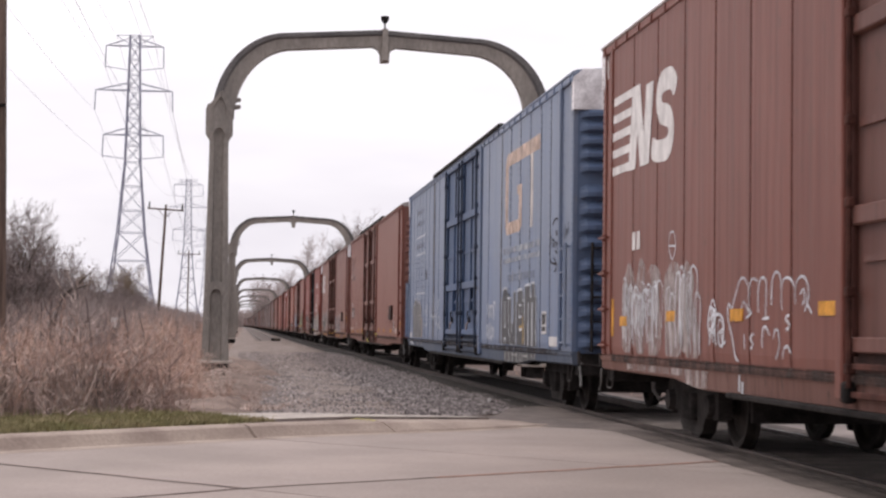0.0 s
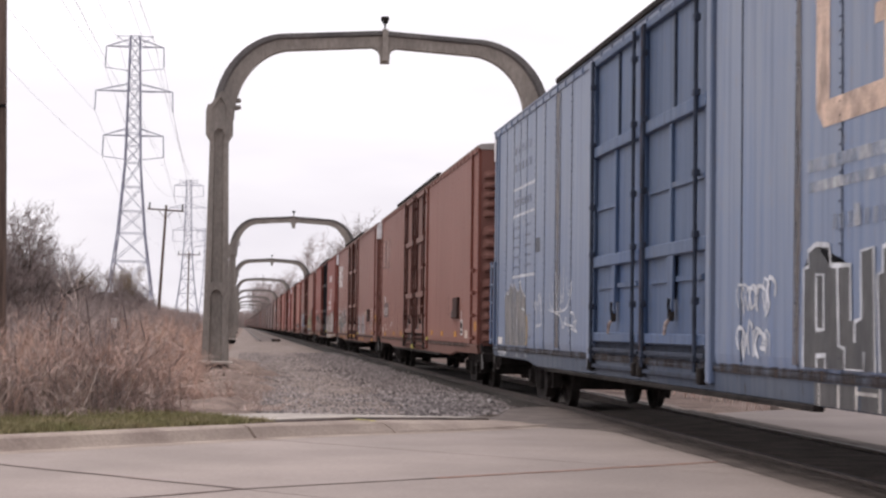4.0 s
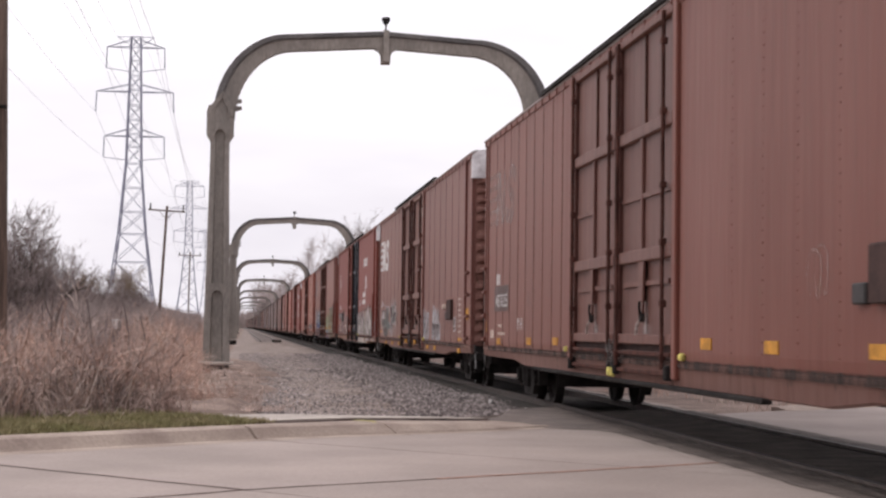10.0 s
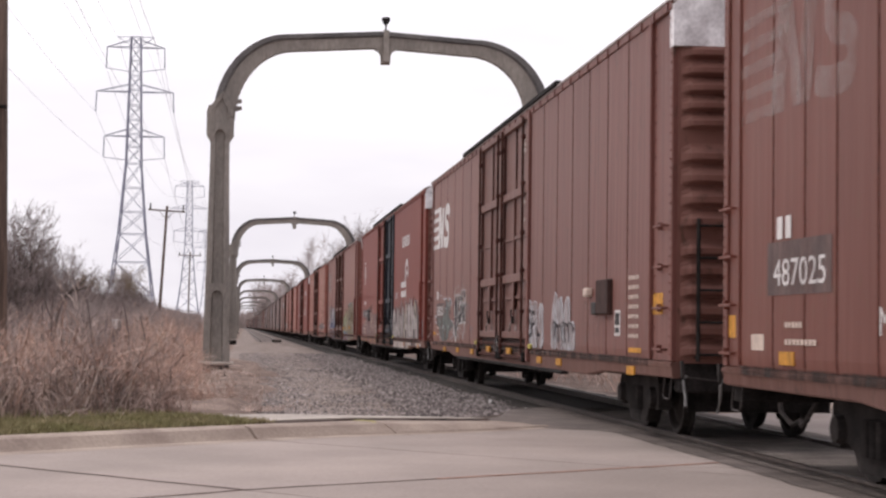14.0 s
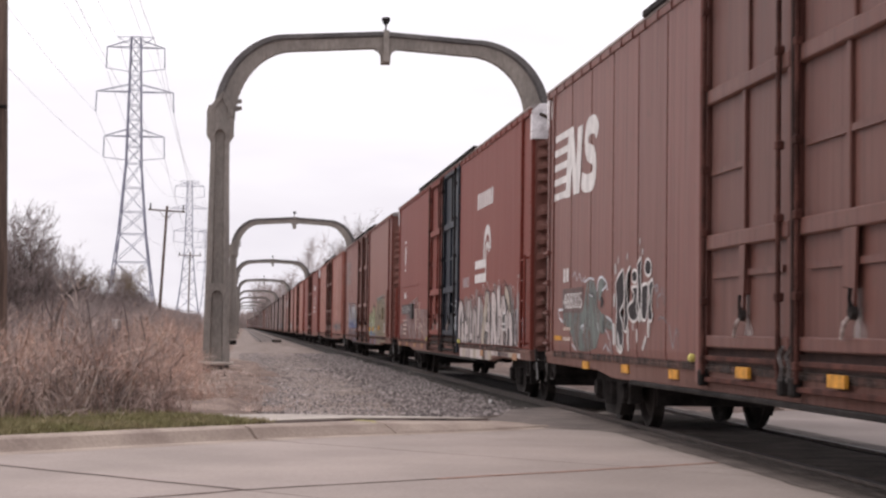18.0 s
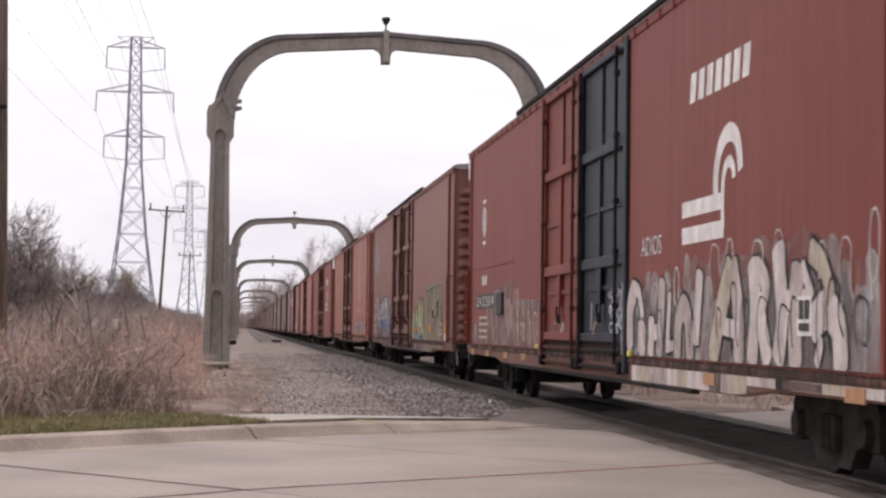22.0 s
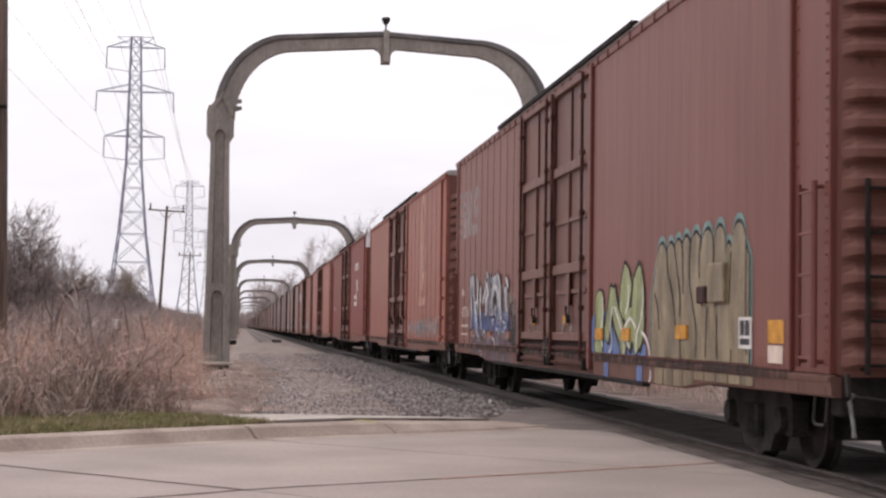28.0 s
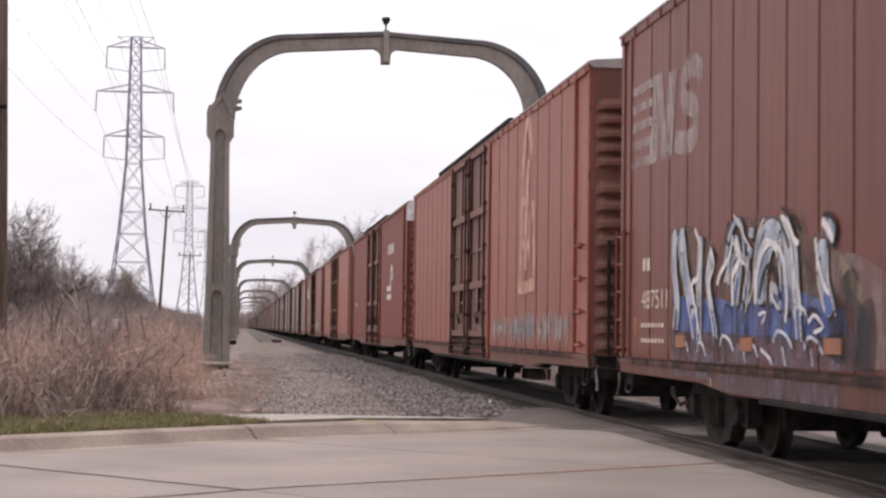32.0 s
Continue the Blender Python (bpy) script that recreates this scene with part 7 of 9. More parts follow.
    part("weld_line", boxed(-1.576, -1.565, Y(6.5), Y(1.0), 2.50, 2.52), "red_b", f)
    bars(f, 11.5, 4.12, 0.035, 0.5, 5, "ghost", layer=-13)
    decal(f, "graffiti", "pale_spray", lambda bm: (loops(bm, rng, 14.75, 15.5, 1.68, 1.92, 5, 0.03, -14), loops(bm, rng, 14.75, 15.5, 1.44, 1.66, 5, 0.03, -14), loops(bm, rng, 14.75, 15.5, 1.22, 1.42, 4, 0.03, -14), stroke(bm, [(13.55, 1.3), (13.6, 1.5), (13.62, 1.65)], 0.05, -14)), "white scribbled tag on the black door")
    decal(f, "rubbed_mark", "chalk", lambda bm: poly(bm, [(11.1, 1.2), (11.4, 1.18), (11.45, 1.36), (11.3, 1.48), (11.15, 1.4)], -14), "pale rubbed paint under the crank")
    patch(f, "rubbed_mark", "pale_spray", (15.86, 15.93, 1.0, 1.9), layer=12, label="pale paint on the door post")
    bm = bmesh.new()
    for pts in ([(-1.45, 4.92), (-1.3, 4.86), (-1.26, 4.66), (-1.1, 4.6), (-0.98, 4.68), (-0.95, 4.9)], [(-0.9, 4.98), (-0.8, 4.75), (-0.55, 4.7), (-0.3, 4.85), (-0.2, 4.7)], [(0.1, 4.95), (0.3, 4.65), (0.6, 4.8), (0.9, 4.62)]):
        tube(bm, [(x, Y(BODY) - 0.075, z) for x, z in pts], [0.03, 0.045, 0.035, 0.045, 0.03, 0.02][:len(pts)], 6)
    part("peeling_edge", bm, "tie", f, "dark curled edges of peeling white paint")
    # g
    striped_emblem(g, "ghost_pale")
    bars(g, 1.35, 2.0, 0.15, 0.45, 2, "cream")
    words(g, "487511", 1.3, 1.55, 0.22, 1.3, "cream", "cream stencilled number")
    for z in (1.33, 1.15):
        bars(g, 1.3, z, 0.05, 1.2, 7, "cream")
    patch(g, "reflector", "yellow", (0.55, 0.95, 1.25, 1.45), label="yellow reflective square")
    gg = new("graffiti")
    gg.parent = g
    tagged(gg, "large white, blue and mauve graffiti with a smoky halo")
    for pts in ([(2.65, 2.43), (3.46, 2.45), (4.10, 2.32), (4.69, 2.14), (4.64, 1.60), (2.75, 1.62)], [(4.69, 2.05), (5.13, 2.36), (5.76, 2.38), (6.15, 2.22), (6.71, 2.35), (6.72, 1.57), (4.70, 1.60)], [(6.71, 2.35), (7.48, 2.33), (7.68, 2.09), (8.03, 2.14), (8.26, 2.18), (8.52, 1.95), (8.65, 1.69), (8.58, 1.48), (6.72, 1.57)]):
        decal(gg, "halo_spray", "halo_haze", lambda bm: poly(bm, pts, 0.4))
    for pts in ([(2.88, 1.72), (3.87, 1.61), (4.70, 1.64), (5.47, 1.56), (6.16, 1.60), (6.17, 1.25), (4.71, 1.23), (2.99, 1.29)], [(6.16, 1.60), (6.81, 1.57), (7.49, 1.64), (8.11, 1.55), (8.58, 1.48), (8.69, 1.27), (7.58, 1.21), (6.17, 1.22)]):
        decal(gg, "mist_spray", "blue_haze", lambda bm: poly(bm, pts, 1.4))
    for pts in ([(2.82, 1.30), (4.71, 1.28), (6.36, 1.26), (6.37, 0.99), (4.72, 0.97), (2.94, 0.97)], [(6.36, 1.26), (7.58, 1.23), (8.83, 1.31), (8.83, 0.99), (7.58, 0.98), (6.37, 0.99)]):
        decal(gg, "mist_spray", "mauve_haze", lambda bm: poly(bm, pts, 2.2))
    for u, z0, z1 in ((8.35, 1.15, 1.5), (8.7, 1.1, 1.7), (9.05, 1.05, 1.45)):
        decal(gg, "smoke_spray", "smoke_black", lambda bm: stroke(bm, [(u, z0), (u + 0.05, (z0 + z1) / 2), (u, z1)], 0.42, 2.6))
    # each letter stroke: its width and its line; the feet are sprayed blue
    letters = ((0.14, [(2.99, 2.38), (2.97, 2.01), (3.12, 1.65), (3.04, 1.35)]),
               (0.22, [(3.28, 2.36), (3.42, 2.00), (3.72, 1.61), (3.98, 1.23)]),
               (0.12, [(4.12, 2.26), (4.06, 1.82), (4.07, 1.23)]),
               (0.10, [(4.55, 2.11), (4.42, 1.87), (4.52, 1.63), (4.75, 1.26)]),
               (0.07, [(5.05, 1.95), (5.22, 2.23), (5.47, 2.37), (5.68, 2.27), (5.72, 2.04)]),
               (0.12, [(5.14, 1.80), (5.31, 2.02), (5.45, 2.18), (5.58, 1.99), (5.44, 1.59)]),
               (0.10, [(5.64, 2.01), (5.89, 1.89), (5.75, 1.53)]),
               (0.26, [(6.28, 1.60), (6.31, 1.90), (6.57, 2.14), (6.86, 2.10), (7.07, 1.83), (7.07, 1.51)]),
               (0.06, [(6.16, 1.99), (6.31, 2.21), (6.62, 2.29), (6.89, 2.23)]),
               (0.09, [(6.60, 1.57), (6.72, 1.70), (6.87, 1.52)]),
               (0.10, [(7.06, 2.27), (7.30, 2.05), (7.37, 1.69), (7.45, 1.26)]),
               (0.09, [(7.17, 2.01), (7.19, 1.67)]),
               (0.20, [(8.05, 2.02), (8.08, 1.75), (8.26, 1.48)]),
               (0.16, [(8.20, 2.16), (8.33, 2.08)]),
               (0.10, [(5.92, 2.23), (6.04, 2.22)]),
               (0.10, [(5.86, 2.07), (6.00, 2.03)]))
    for w, s in letters:
        decal(gg, "shade_spray", "dark_spray", lambda bm: stroke(bm, [(u + 0.05, z - 0.02) for u, z in s], w + 0.05, 3.2))
    for w, s in letters:
        decal(gg, "letter_spray", "letter_haze", lambda bm: stroke(bm, s, w, 5.2))
        if s[-1][1] < 1.65 and len(s) > 2:
            decal(gg, "foot_spray", "blue_haze", lambda bm: stroke(bm, [((s[-2][0] + s[-1][0]) / 2, (s[-2][1] + s[-1][1]) / 2), s[-1]], w * 0.9, 6.6))
    for w, s in letters:
        if w > 0.09 and len(s) > 2:
            decal(gg, "line_spray", "white", lambda bm: (stroke(bm, [(u - w * 0.62, z - 0.02) for u, z in s], 0.03, 7.4), stroke(bm, [(u + w * 0.75, z - 0.05) for u, z in s], 0.022, 7.4)))
    for u, z, k in ((3.2, 1.12, 0.3), (4.0, 1.08, 0.25), (4.9, 1.15, 0.35), (5.8, 1.1, 0.3), (6.7, 1.2, 0.4), (7.6, 1.15, 0.35), (7.3, 1.42, 0.3)):
        decal(gg, "curl_spray", "pale_spray", lambda bm: stroke(bm, [(u, z), (u + k * 0.3, z + 0.1), (u + k, z + 0.06), (u + k * 1.4, z - 0.04)], 0.035, 7.4))
    decal(gg, "dark_line_spray", "dark_spray", lambda bm: (loops(bm, rng, 2.7, 8.6, 1.05, 1.6, 9, 0.03, 7.0), loops(bm, rng, 3.0, 8.4, 1.5, 2.2, 6, 0.025, 7.0)))
    decal(gg, "mist_spray", "grey_over", lambda bm: poly(bm, [(8.23, 1.95), (8.85, 1.91), (9.43, 1.77), (9.75, 1.52), (9.79, 1.17), (9.76, 1.03), (8.87, 1.01), (8.77, 1.49), (8.24, 1.63)], 1.0), "grey overspray beside the tag")
    decal(gg, "shade_spray", "smoke_grey", lambda bm: poly(bm, [(8.86, 1.53), (9.11, 1.48), (9.21, 1.35), (9.05, 1.16), (8.87, 1.09)], 2.0))
    decal(gg, "streak_spray", "tan_spray", lambda bm: stroke(bm, [(8.50, 1.87), (8.73, 1.72), (8.94, 1.60)], 0.12, 2.6))
    for p, w in (([(5.41, 2.42), (5.60, 2.31), (5.78, 2.19), (5.96, 2.05), (5.85, 1.83), (5.74, 1.59)], 0.03),
        ([(6.15, 1.56), (6.20, 1.82), (6.36, 2.01), (6.63, 2.10), (6.96, 1.99), (7.06, 1.81), (7.12, 1.57), (7.08, 1.39)], 0.06),
        ([(6.95, 2.31), (7.16, 2.24), (7.31, 2.10), (7.44, 2.06)], 0.06),
        ([(7.90, 2.07), (7.97, 1.88), (8.10, 1.71), (8.24, 1.61)], 0.05),
        ([(8.09, 2.21), (8.23, 2.14), (8.34, 2.05)], 0.08),
        ([(6.41, 2.33), (6.24, 2.20), (6.13, 2.01), (6.09, 1.75), (5.92, 1.56)], 0.03),
        ([(5.36, 2.22), (5.24, 2.02), (4.93, 1.88), (4.81, 1.77)], 0.06),
        ([(5.48, 2.18), (5.61, 1.98), (5.37, 1.84), (5.38, 1.56)], 0.08),
        ([(3.91, 2.36), (4.12, 2.17), (4.06, 1.87), (3.79, 1.79), (3.94, 1.52), (4.09, 1.28)], 0.06),
        ([(4.53, 2.14), (4.67, 1.97), (4.48, 1.78), (4.55, 1.60)], 0.05),
        ([(7.21, 2.06), (7.32, 1.82), (7.48, 1.62), (7.53, 1.44)], 0.035),
        ([(6.27, 1.45), (6.49, 1.47), (6.38, 1.37)], 0.035),
        ([(7.73, 1.37), (7.87, 1.44), (8.11, 1.34), (7.87, 1.29)], 0.035),
        ([(6.66, 1.74), (6.65, 1.63), (6.86, 1.50)], 0.035)):
        decal(gg, "highlight_spray", "white", lambda bm: stroke(bm, p, w, 9.0))
    for p, w in (([(5.23, 2.38), (5.11, 2.22), (5.36, 2.07)], 0.04),
        ([(6.94, 2.40), (7.26, 2.29), (7.51, 2.15)], 0.035),
        ([(8.09, 2.25), (8.22, 2.26), (8.41, 2.16), (8.37, 2.04)], 0.045),
        ([(5.96, 2.02), (5.79, 1.75), (5.69, 1.37)], 0.035),
        ([(7.57, 1.97), (7.72, 1.72), (7.68, 1.44)], 0.03),
        ([(4.07, 1.72), (4.02, 1.22)], 0.03),
        ([(4.89, 1.20), (4.87, 1.00)], 0.03),
        ([(6.26, 1.61), (6.37, 1.79), (6.58, 1.90), (6.80, 1.78), (6.95, 1.58)], 0.05),
        ([(4.26, 2.02), (4.32, 1.63), (4.22, 1.37)], 0.03)):
        decal(gg, "dark_line_spray", "dark_spray", lambda bm: stroke(bm, p, w, 8.4))
    for p, w in (([(6.98, 1.16), (7.09, 0.97)], 0.03),
        ([(7.78, 1.15), (7.83, 1.01)], 0.03),
        ([(5.70, 1.18), (5.82, 1.00)], 0.03),
        ([(4.51, 0.87), (4.54, 0.73)], 0.03),
        ([(6.33, 1.13), (6.61, 1.05), (6.67, 0.98)], 0.04)):
        decal(gg, "curl_spray", "pale_spray", lambda bm: stroke(bm, p, w, 8.0))
    patch(gg, "sill_spray", "mauve_haze", (2.75, 4.5, 0.79, 0.868))
    patch(gg, "sill_spray", "mauve_haze", (4.75, 8.4, 0.68, 0.868))
    reflectors(g, [(3.3, 1.18), (5.85, 1.17), (8.35, 1.18)], 0.42, 0.13, 0.022, "orange_over", "sprayed-over orange reflective strip")
    tan = new("graffiti")
    tan.parent = g
    tagged(tan, "tall tan lobed graffiti with teal upper edge")
    bulges = ((19.98, 20.50, 2.32), (20.50, 20.85, 2.31), (20.85, 21.19, 2.33), (21.18, 21.57, 2.35), (21.57, 22.01, 2.37), (22.01, 22.51, 2.38), (22.53, 22.95, 2.39), (22.96, 23.19, 2.20), (23.19, 23.68, 2.39))

    def crest(grow):
        """The lobed top line of the tag, from far to near."""
        pts = []
        for u0, u1, t in bulges:
            m, r = (u0 + u1) / 2, (u1 - u0) / 2
            pts += [(m - r * math.cos(k * math.pi / 8), t - 0.9 * r + grow + 0.9 * r * math.sin(k * math.pi / 8)) for k in range(9)]
        return pts
    side = [(19.91, 1.98), (19.69, 1.69), (19.71, 1.08)]
    def columns(bm, line, layer):
        for p, q in zip(line, line[1:]):
            if q[0] - p[0] > 0.002:
                poly(bm, [(p[0], 0.99), (q[0], 0.99), q, p], layer)
                STACK[0] = 0
    for name, mt, grow, layer in (("halo_spray", "teal_spray", 0.06, 0), ("outline_spray", "dark_spray", 0.0, 1.0), ("fill_spray", "tan_spray", -0.04, 2.0)):
        rise = [(u - grow, z) for u, z in side[::-1]]
        fill = bmesh.new()
        columns(fill, rise + crest(grow) + [(23.84 + grow, 2.0)], layer)
        bmesh.ops.remove_doubles(fill, verts=fill.verts, dist=0.0005)
        part(name, fill, mt, tan)
    for pts in ([(20.50, 2.24), (20.55, 1.96), (20.79, 1.67), (20.94, 1.31)],
                [(20.85, 2.26), (20.99, 1.95), (21.13, 1.67), (21.11, 1.46)],
                [(21.20, 2.28), (21.24, 2.01), (21.26, 1.70)],
                [(21.57, 2.29), (21.53, 1.86), (21.66, 1.59), (21.82, 1.32), (21.80, 1.01)],
                [(22.01, 2.29), (21.93, 2.05), (21.95, 1.85)],
                [(22.51, 2.24), (22.52, 2.00)],
                [(23.17, 2.07), (23.13, 1.82), (23.12, 1.57)],
                [(19.92, 1.72), (20.08, 1.53), (20.14, 1.31)],
                [(21.11, 1.25), (21.15, 1.00)],
                [(22.29, 1.53), (22.24, 1.32), (22.21, 1.02)],
                [(22.64, 1.45), (22.67, 1.03)],
                [(23.19, 1.11), (23.19, 1.00)],
                [(23.70, 2.17), (23.69, 1.62), (23.73, 1.08)]):
        decal(tan, "line_spray", "dark_spray", lambda bm: stroke(bm, pts, 0.045, 3.2))
    decal(g, "graffiti", "blue_spray", lambda bm: [stroke(bm, [(u, 0.8), (u + 0.1, 1.2), (u + 0.1, t)], 0.85, 0) for u, t in ((16.35, 1.35), (17.0, 1.35), (17.7, 1.5), (18.4, 1.5), (18.95, 1.2))], "blue backdrop of a tag")
    lime = new("graffiti")
    lime.parent = g
    tagged(lime, "lime bubble letters with dark outlines and white shines")
    limbs = ((0.51, [(16.62, 1.04), (16.68, 1.35), (16.64, 1.70)]),
             (0.28, [(17.17, 1.23), (17.33, 1.47), (17.52, 1.77)]),
             (0.31, [(17.55, 1.74), (17.77, 1.47), (18.11, 1.24), (18.24, 1.04)]),
             (0.54, [(18.44, 1.93), (18.31, 1.75), (18.25, 1.55)]),
             (0.57, [(19.20, 1.83), (18.97, 1.66), (19.19, 1.49)]),
             (0.43, [(18.46, 1.22), (18.63, 1.36), (18.88, 1.34), (19.05, 1.17)]),
             (0.28, [(19.24, 1.46), (19.19, 1.30), (19.07, 1.19)]))
    for w, pts in limbs:
        decal(lime, "outline_spray", "dark_spray", lambda bm: stroke(bm, pts, w + 0.15, 2), "dark outline")
    for w, pts in limbs:
        decal(lime, "fill_spray", "lime_spray", lambda bm: stroke(bm, pts, w, 4.2))
    for pts in ([(16.91, 1.72), (16.96, 1.51), (16.82, 1.29), (16.95, 1.08)], [(17.55, 1.59), (17.42, 1.35), (17.54, 1.12), (17.32, 0.96)], [(17.70, 1.59), (18.03, 1.36), (18.23, 1.21), (18.28, 0.99)], [(18.52, 1.86), (18.51, 1.64), (18.33, 1.50)], [(19.33, 1.81), (19.31, 1.57), (19.16, 1.36), (19.01, 1.25), (18.92, 1.00)], [(18.29, 1.33), (18.63, 1.44), (18.92, 1.33)], [(19.25, 1.28), (19.51, 1.20), (19.65, 1.10), (19.71, 0.99)], [(18.34, 1.21), (18.58, 1.08)]):
        decal(lime, "shine_spray", "white", lambda bm: stroke(bm, pts, 0.045, 6.0), "white shine")
    decal(lime, "sill_spray", "white", lambda bm: stroke(bm, [(19.62, 0.86), (19.66, 0.76), (19.58, 0.68)], 0.05, 1), "white shine")
    reflectors(g, [(16.72, 1.24), (18.42, 1.24), (21.25, 1.28)], 0.46, 0.15, 0.026)
    for u in (11.0, 13.98):
        part("reflector", boxed(-1.56, -1.53, Y(u + 0.2), Y(u - 0.2), 1.36, 1.5), "yellow", g, "yellow reflective strip")
    for k in range(9):
        patch(g, "sill_spray", "tan_spray", (19.85 + 0.455 * k, 20.25 + 0.455 * k, 0.66 if k < 4 else 0.78, 0.868))
    for u in (16.9, 18.9):
        patch(g, "sill_spray", "blue_spray", (u, u + 0.3, 0.68, 0.868))
    part("hatch_box", boxed(-1.63, -1.56, Y(23.05), Y(22.45), 1.58, 1.98, bevel=0.015), "tan_spray", g, "tan-sprayed hatch box")
    part("latch", boxed(-1.62, -1.56, Y(22.28), Y(21.96), 1.58, 1.76, bevel=0.015), "seam", g)
    data_box(g, 23.46, 23.9, 1.13, 1.43, 3.4)
    patch(g, "reflector", "yellow", (24.4, 24.88, 1.19, 1.40), label="yellow reflective square")
    patch(g, "data_plate", "cream", (24.4, 24.85, 1.01, 1.17), label="small cream stencil panel")
    rivet_rows(b, [1.6, 2.45, 3.2, 3.9, 4.85, 5.75, 6.75, 8.1, 18.85, 20.0, 21.1, 22.2, 23.3, 24.2], "seam_blue", 0.009)
    for car in (a, c, e, g, i):
        for u in (11.3, 14.4):
            decal(car, "rubbed_mark", "scuff_white", lambda bm: poly(bm, [(u - 0.14, 1.18), (u + 0.12, 1.16), (u + 0.16, 1.3), (u + 0.07, 1.38), (u + 0.03, 1.5), (u - 0.08, 1.4), (u - 0.16, 1.32)], -14), "pale rubbed paint under the crank")
        for u in (12.70, 12.92):
            bm = bmesh.new()
            tube(bm, [(-1.63, Y(u), 1.17), (-1.66, Y(u - 0.04), 1.08), (-1.65, Y(u + 0.03), 0.98), (-1.66, Y(u + 0.01), 0.86)], [0.019, 0.023, 0.017, 0.021], 6)
            part("latch", bm, "grime", car, "worn grey-brown latch between the door leaves")
    for car in (c, e, f):
        for u, z in ((9.36, 1.0), (16.36, 1.0)):
            part("door_stop", boxed(-1.625, -1.56, Y(u + 0.06), Y(u - 0.06), z - 0.035, z + 0.05, bevel=0.02), "dab", car, "worn door stop with pale yellow paint")
    for u in (12.70, 12.92):
        part("rod_foot", boxed(-1.665, -1.60, Y(u + 0.05), Y(u - 0.05), 0.70, 0.82, bevel=0.02), "dab", c, "yellow-painted foot of a lock rod")
    # smudged dark strip: grime and the shade of the sill joint in one colour
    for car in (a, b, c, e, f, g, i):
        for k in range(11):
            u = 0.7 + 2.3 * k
            patch(car, "grime_streak", "sill_joint_dark", (u, min(u + 2.3, 25.0), 0.878, 0.972), layer=-2, label="grime and painted joint shade along the sill")
    rivet_rows(c, [18.3, 19.35, 20.4, 21.5, 22.6, 23.7], "red_brown", 0.006)
    # i and j
    decal(i, "emblem", "peach_ghost", lambda bm: [stroke(bm, p, w, k) for k, (p, w) in enumerate((
        ([(19.95, 2.05), (20.05, 2.9), (20.12, 3.7), (20.3, 4.4), (20.62, 4.85), (20.95, 4.65), (21.15, 4.2)], 0.26),
        ([(21.5, 2.1), (21.42, 2.9), (21.3, 3.4)], 0.22), ([(20.55, 2.35), (20.6, 3.1), (20.7, 3.75), (20.85, 4.1)], 0.3),
        ([(20.95, 2.5), (21.0, 3.2)], 0.22), ([(19.85, 2.02), (20.6, 2.0), (21.55, 2.05)], 0.22), ([(20.3, 3.5), (20.95, 3.45)], 0.16), ([(20.2, 2.75), (20.9, 2.72)], 0.16)))], "rubbed-out tall peach emblem")
    lobes(i, 16.7, 18.6, 1.02, 1.62, 4, "scuff_white", "ghost", None, rng, label="faded pale tag")
    lobes(i, 18.9, 21.6, 0.98, 1.66, 6, "pale_faded", "ghost", None, rng, label="faded blue-white tag")
    lobes(i, 21.9, 24.8, 1.02, 1.68, 6, "scuff_white", "ghost", None, rng, label="faded pale tag")
    wheel_emblem(j)
    for k in range(7):
        u = 19.15 + 0.34 * k
        decal(j, "lettering", "white", lambda bm: rect(bm, u, u + 0.24, 3.74, 4.06, 0, 0.06))
    bars(j, 2.35, 2.16, 0.19, 0.75, 3, "white")
    # a few marks on the cars far down the train
    for k, nm in enumerate([n for n in CARS if n.startswith("far")]):
        car = CARS[nm]
        if k % 3 == 0:
            patch(car, "lettering", "white", (1.2, 3.4, 3.4, 4.1), (2.0, 2.9, 1.7, 1.95), label="white emblem")
        if k % 2 == 0:
            lobes(car, 17.0 + (k % 5), 21.5 + (k % 4), 0.98, 1.8, 6, "silver_spray", "smoke_spray", None, rng, label="pale graffiti")
        if k % 4 == 1:
            lobes(car, 1.5 + (k % 3), 7.0, 0.98, 1.9, 6, "pale_faded", "smoke_spray", None, rng, label="faded graffiti")


M["scuff_white"] = mat("smoky_white_scuff", (0.46, 0.40, 0.385), 0.75, 0, 0.2, 2.4, 0.05, second=(0.32, 0.26, 0.245), width=0.2, detail=10, cover=(0.05, 0.85))
M["smoke_black"] = mat("thin_black_overspray", (0.045, 0.04, 0.04), 0.75, 0, 0.2, 2.4, 0.05, cover=(0.0, 0.8))
M["mustard"] = mat("mustard_spray", (0.42, 0.27, 0.07), 0.7, 0, 0.2, 4, 0.05)
M["cream_pale"] = mat("pale_cream_paint", (0.66, 0.60, 0.56), 0.7, 0, 0.15, 4, 0.05, cover=(0.7, 1.0))
M["ghost_blue"] = mat("rubbed_pale_lettering", (0.42, 0.43, 0.45), 0.7, 0, 0.15, 4, 0.05, second=(0.17, 0.21, 0.29), width=0.12, cover=(0.35, 1.0))
M["black_over"] = mat("dark_patch_paint", (0.10, 0.11, 0.13), 0.7, 0, 0.15, 5, 0.05)
M["peach_ghost"] = mat("rubbed_peach_paint", (0.66, 0.40, 0.30), 0.7, 0, 0.2, 2.5, 0.05, second=(0.46, 0.22, 0.155), cover=(0.6, 1.0))
M["pale_faded"] = mat("faded_blue_white_spray", (0.34, 0.35, 0.38), 0.7, 0, 0.2, 3, 0.05, cover=(0.1, 0.8))
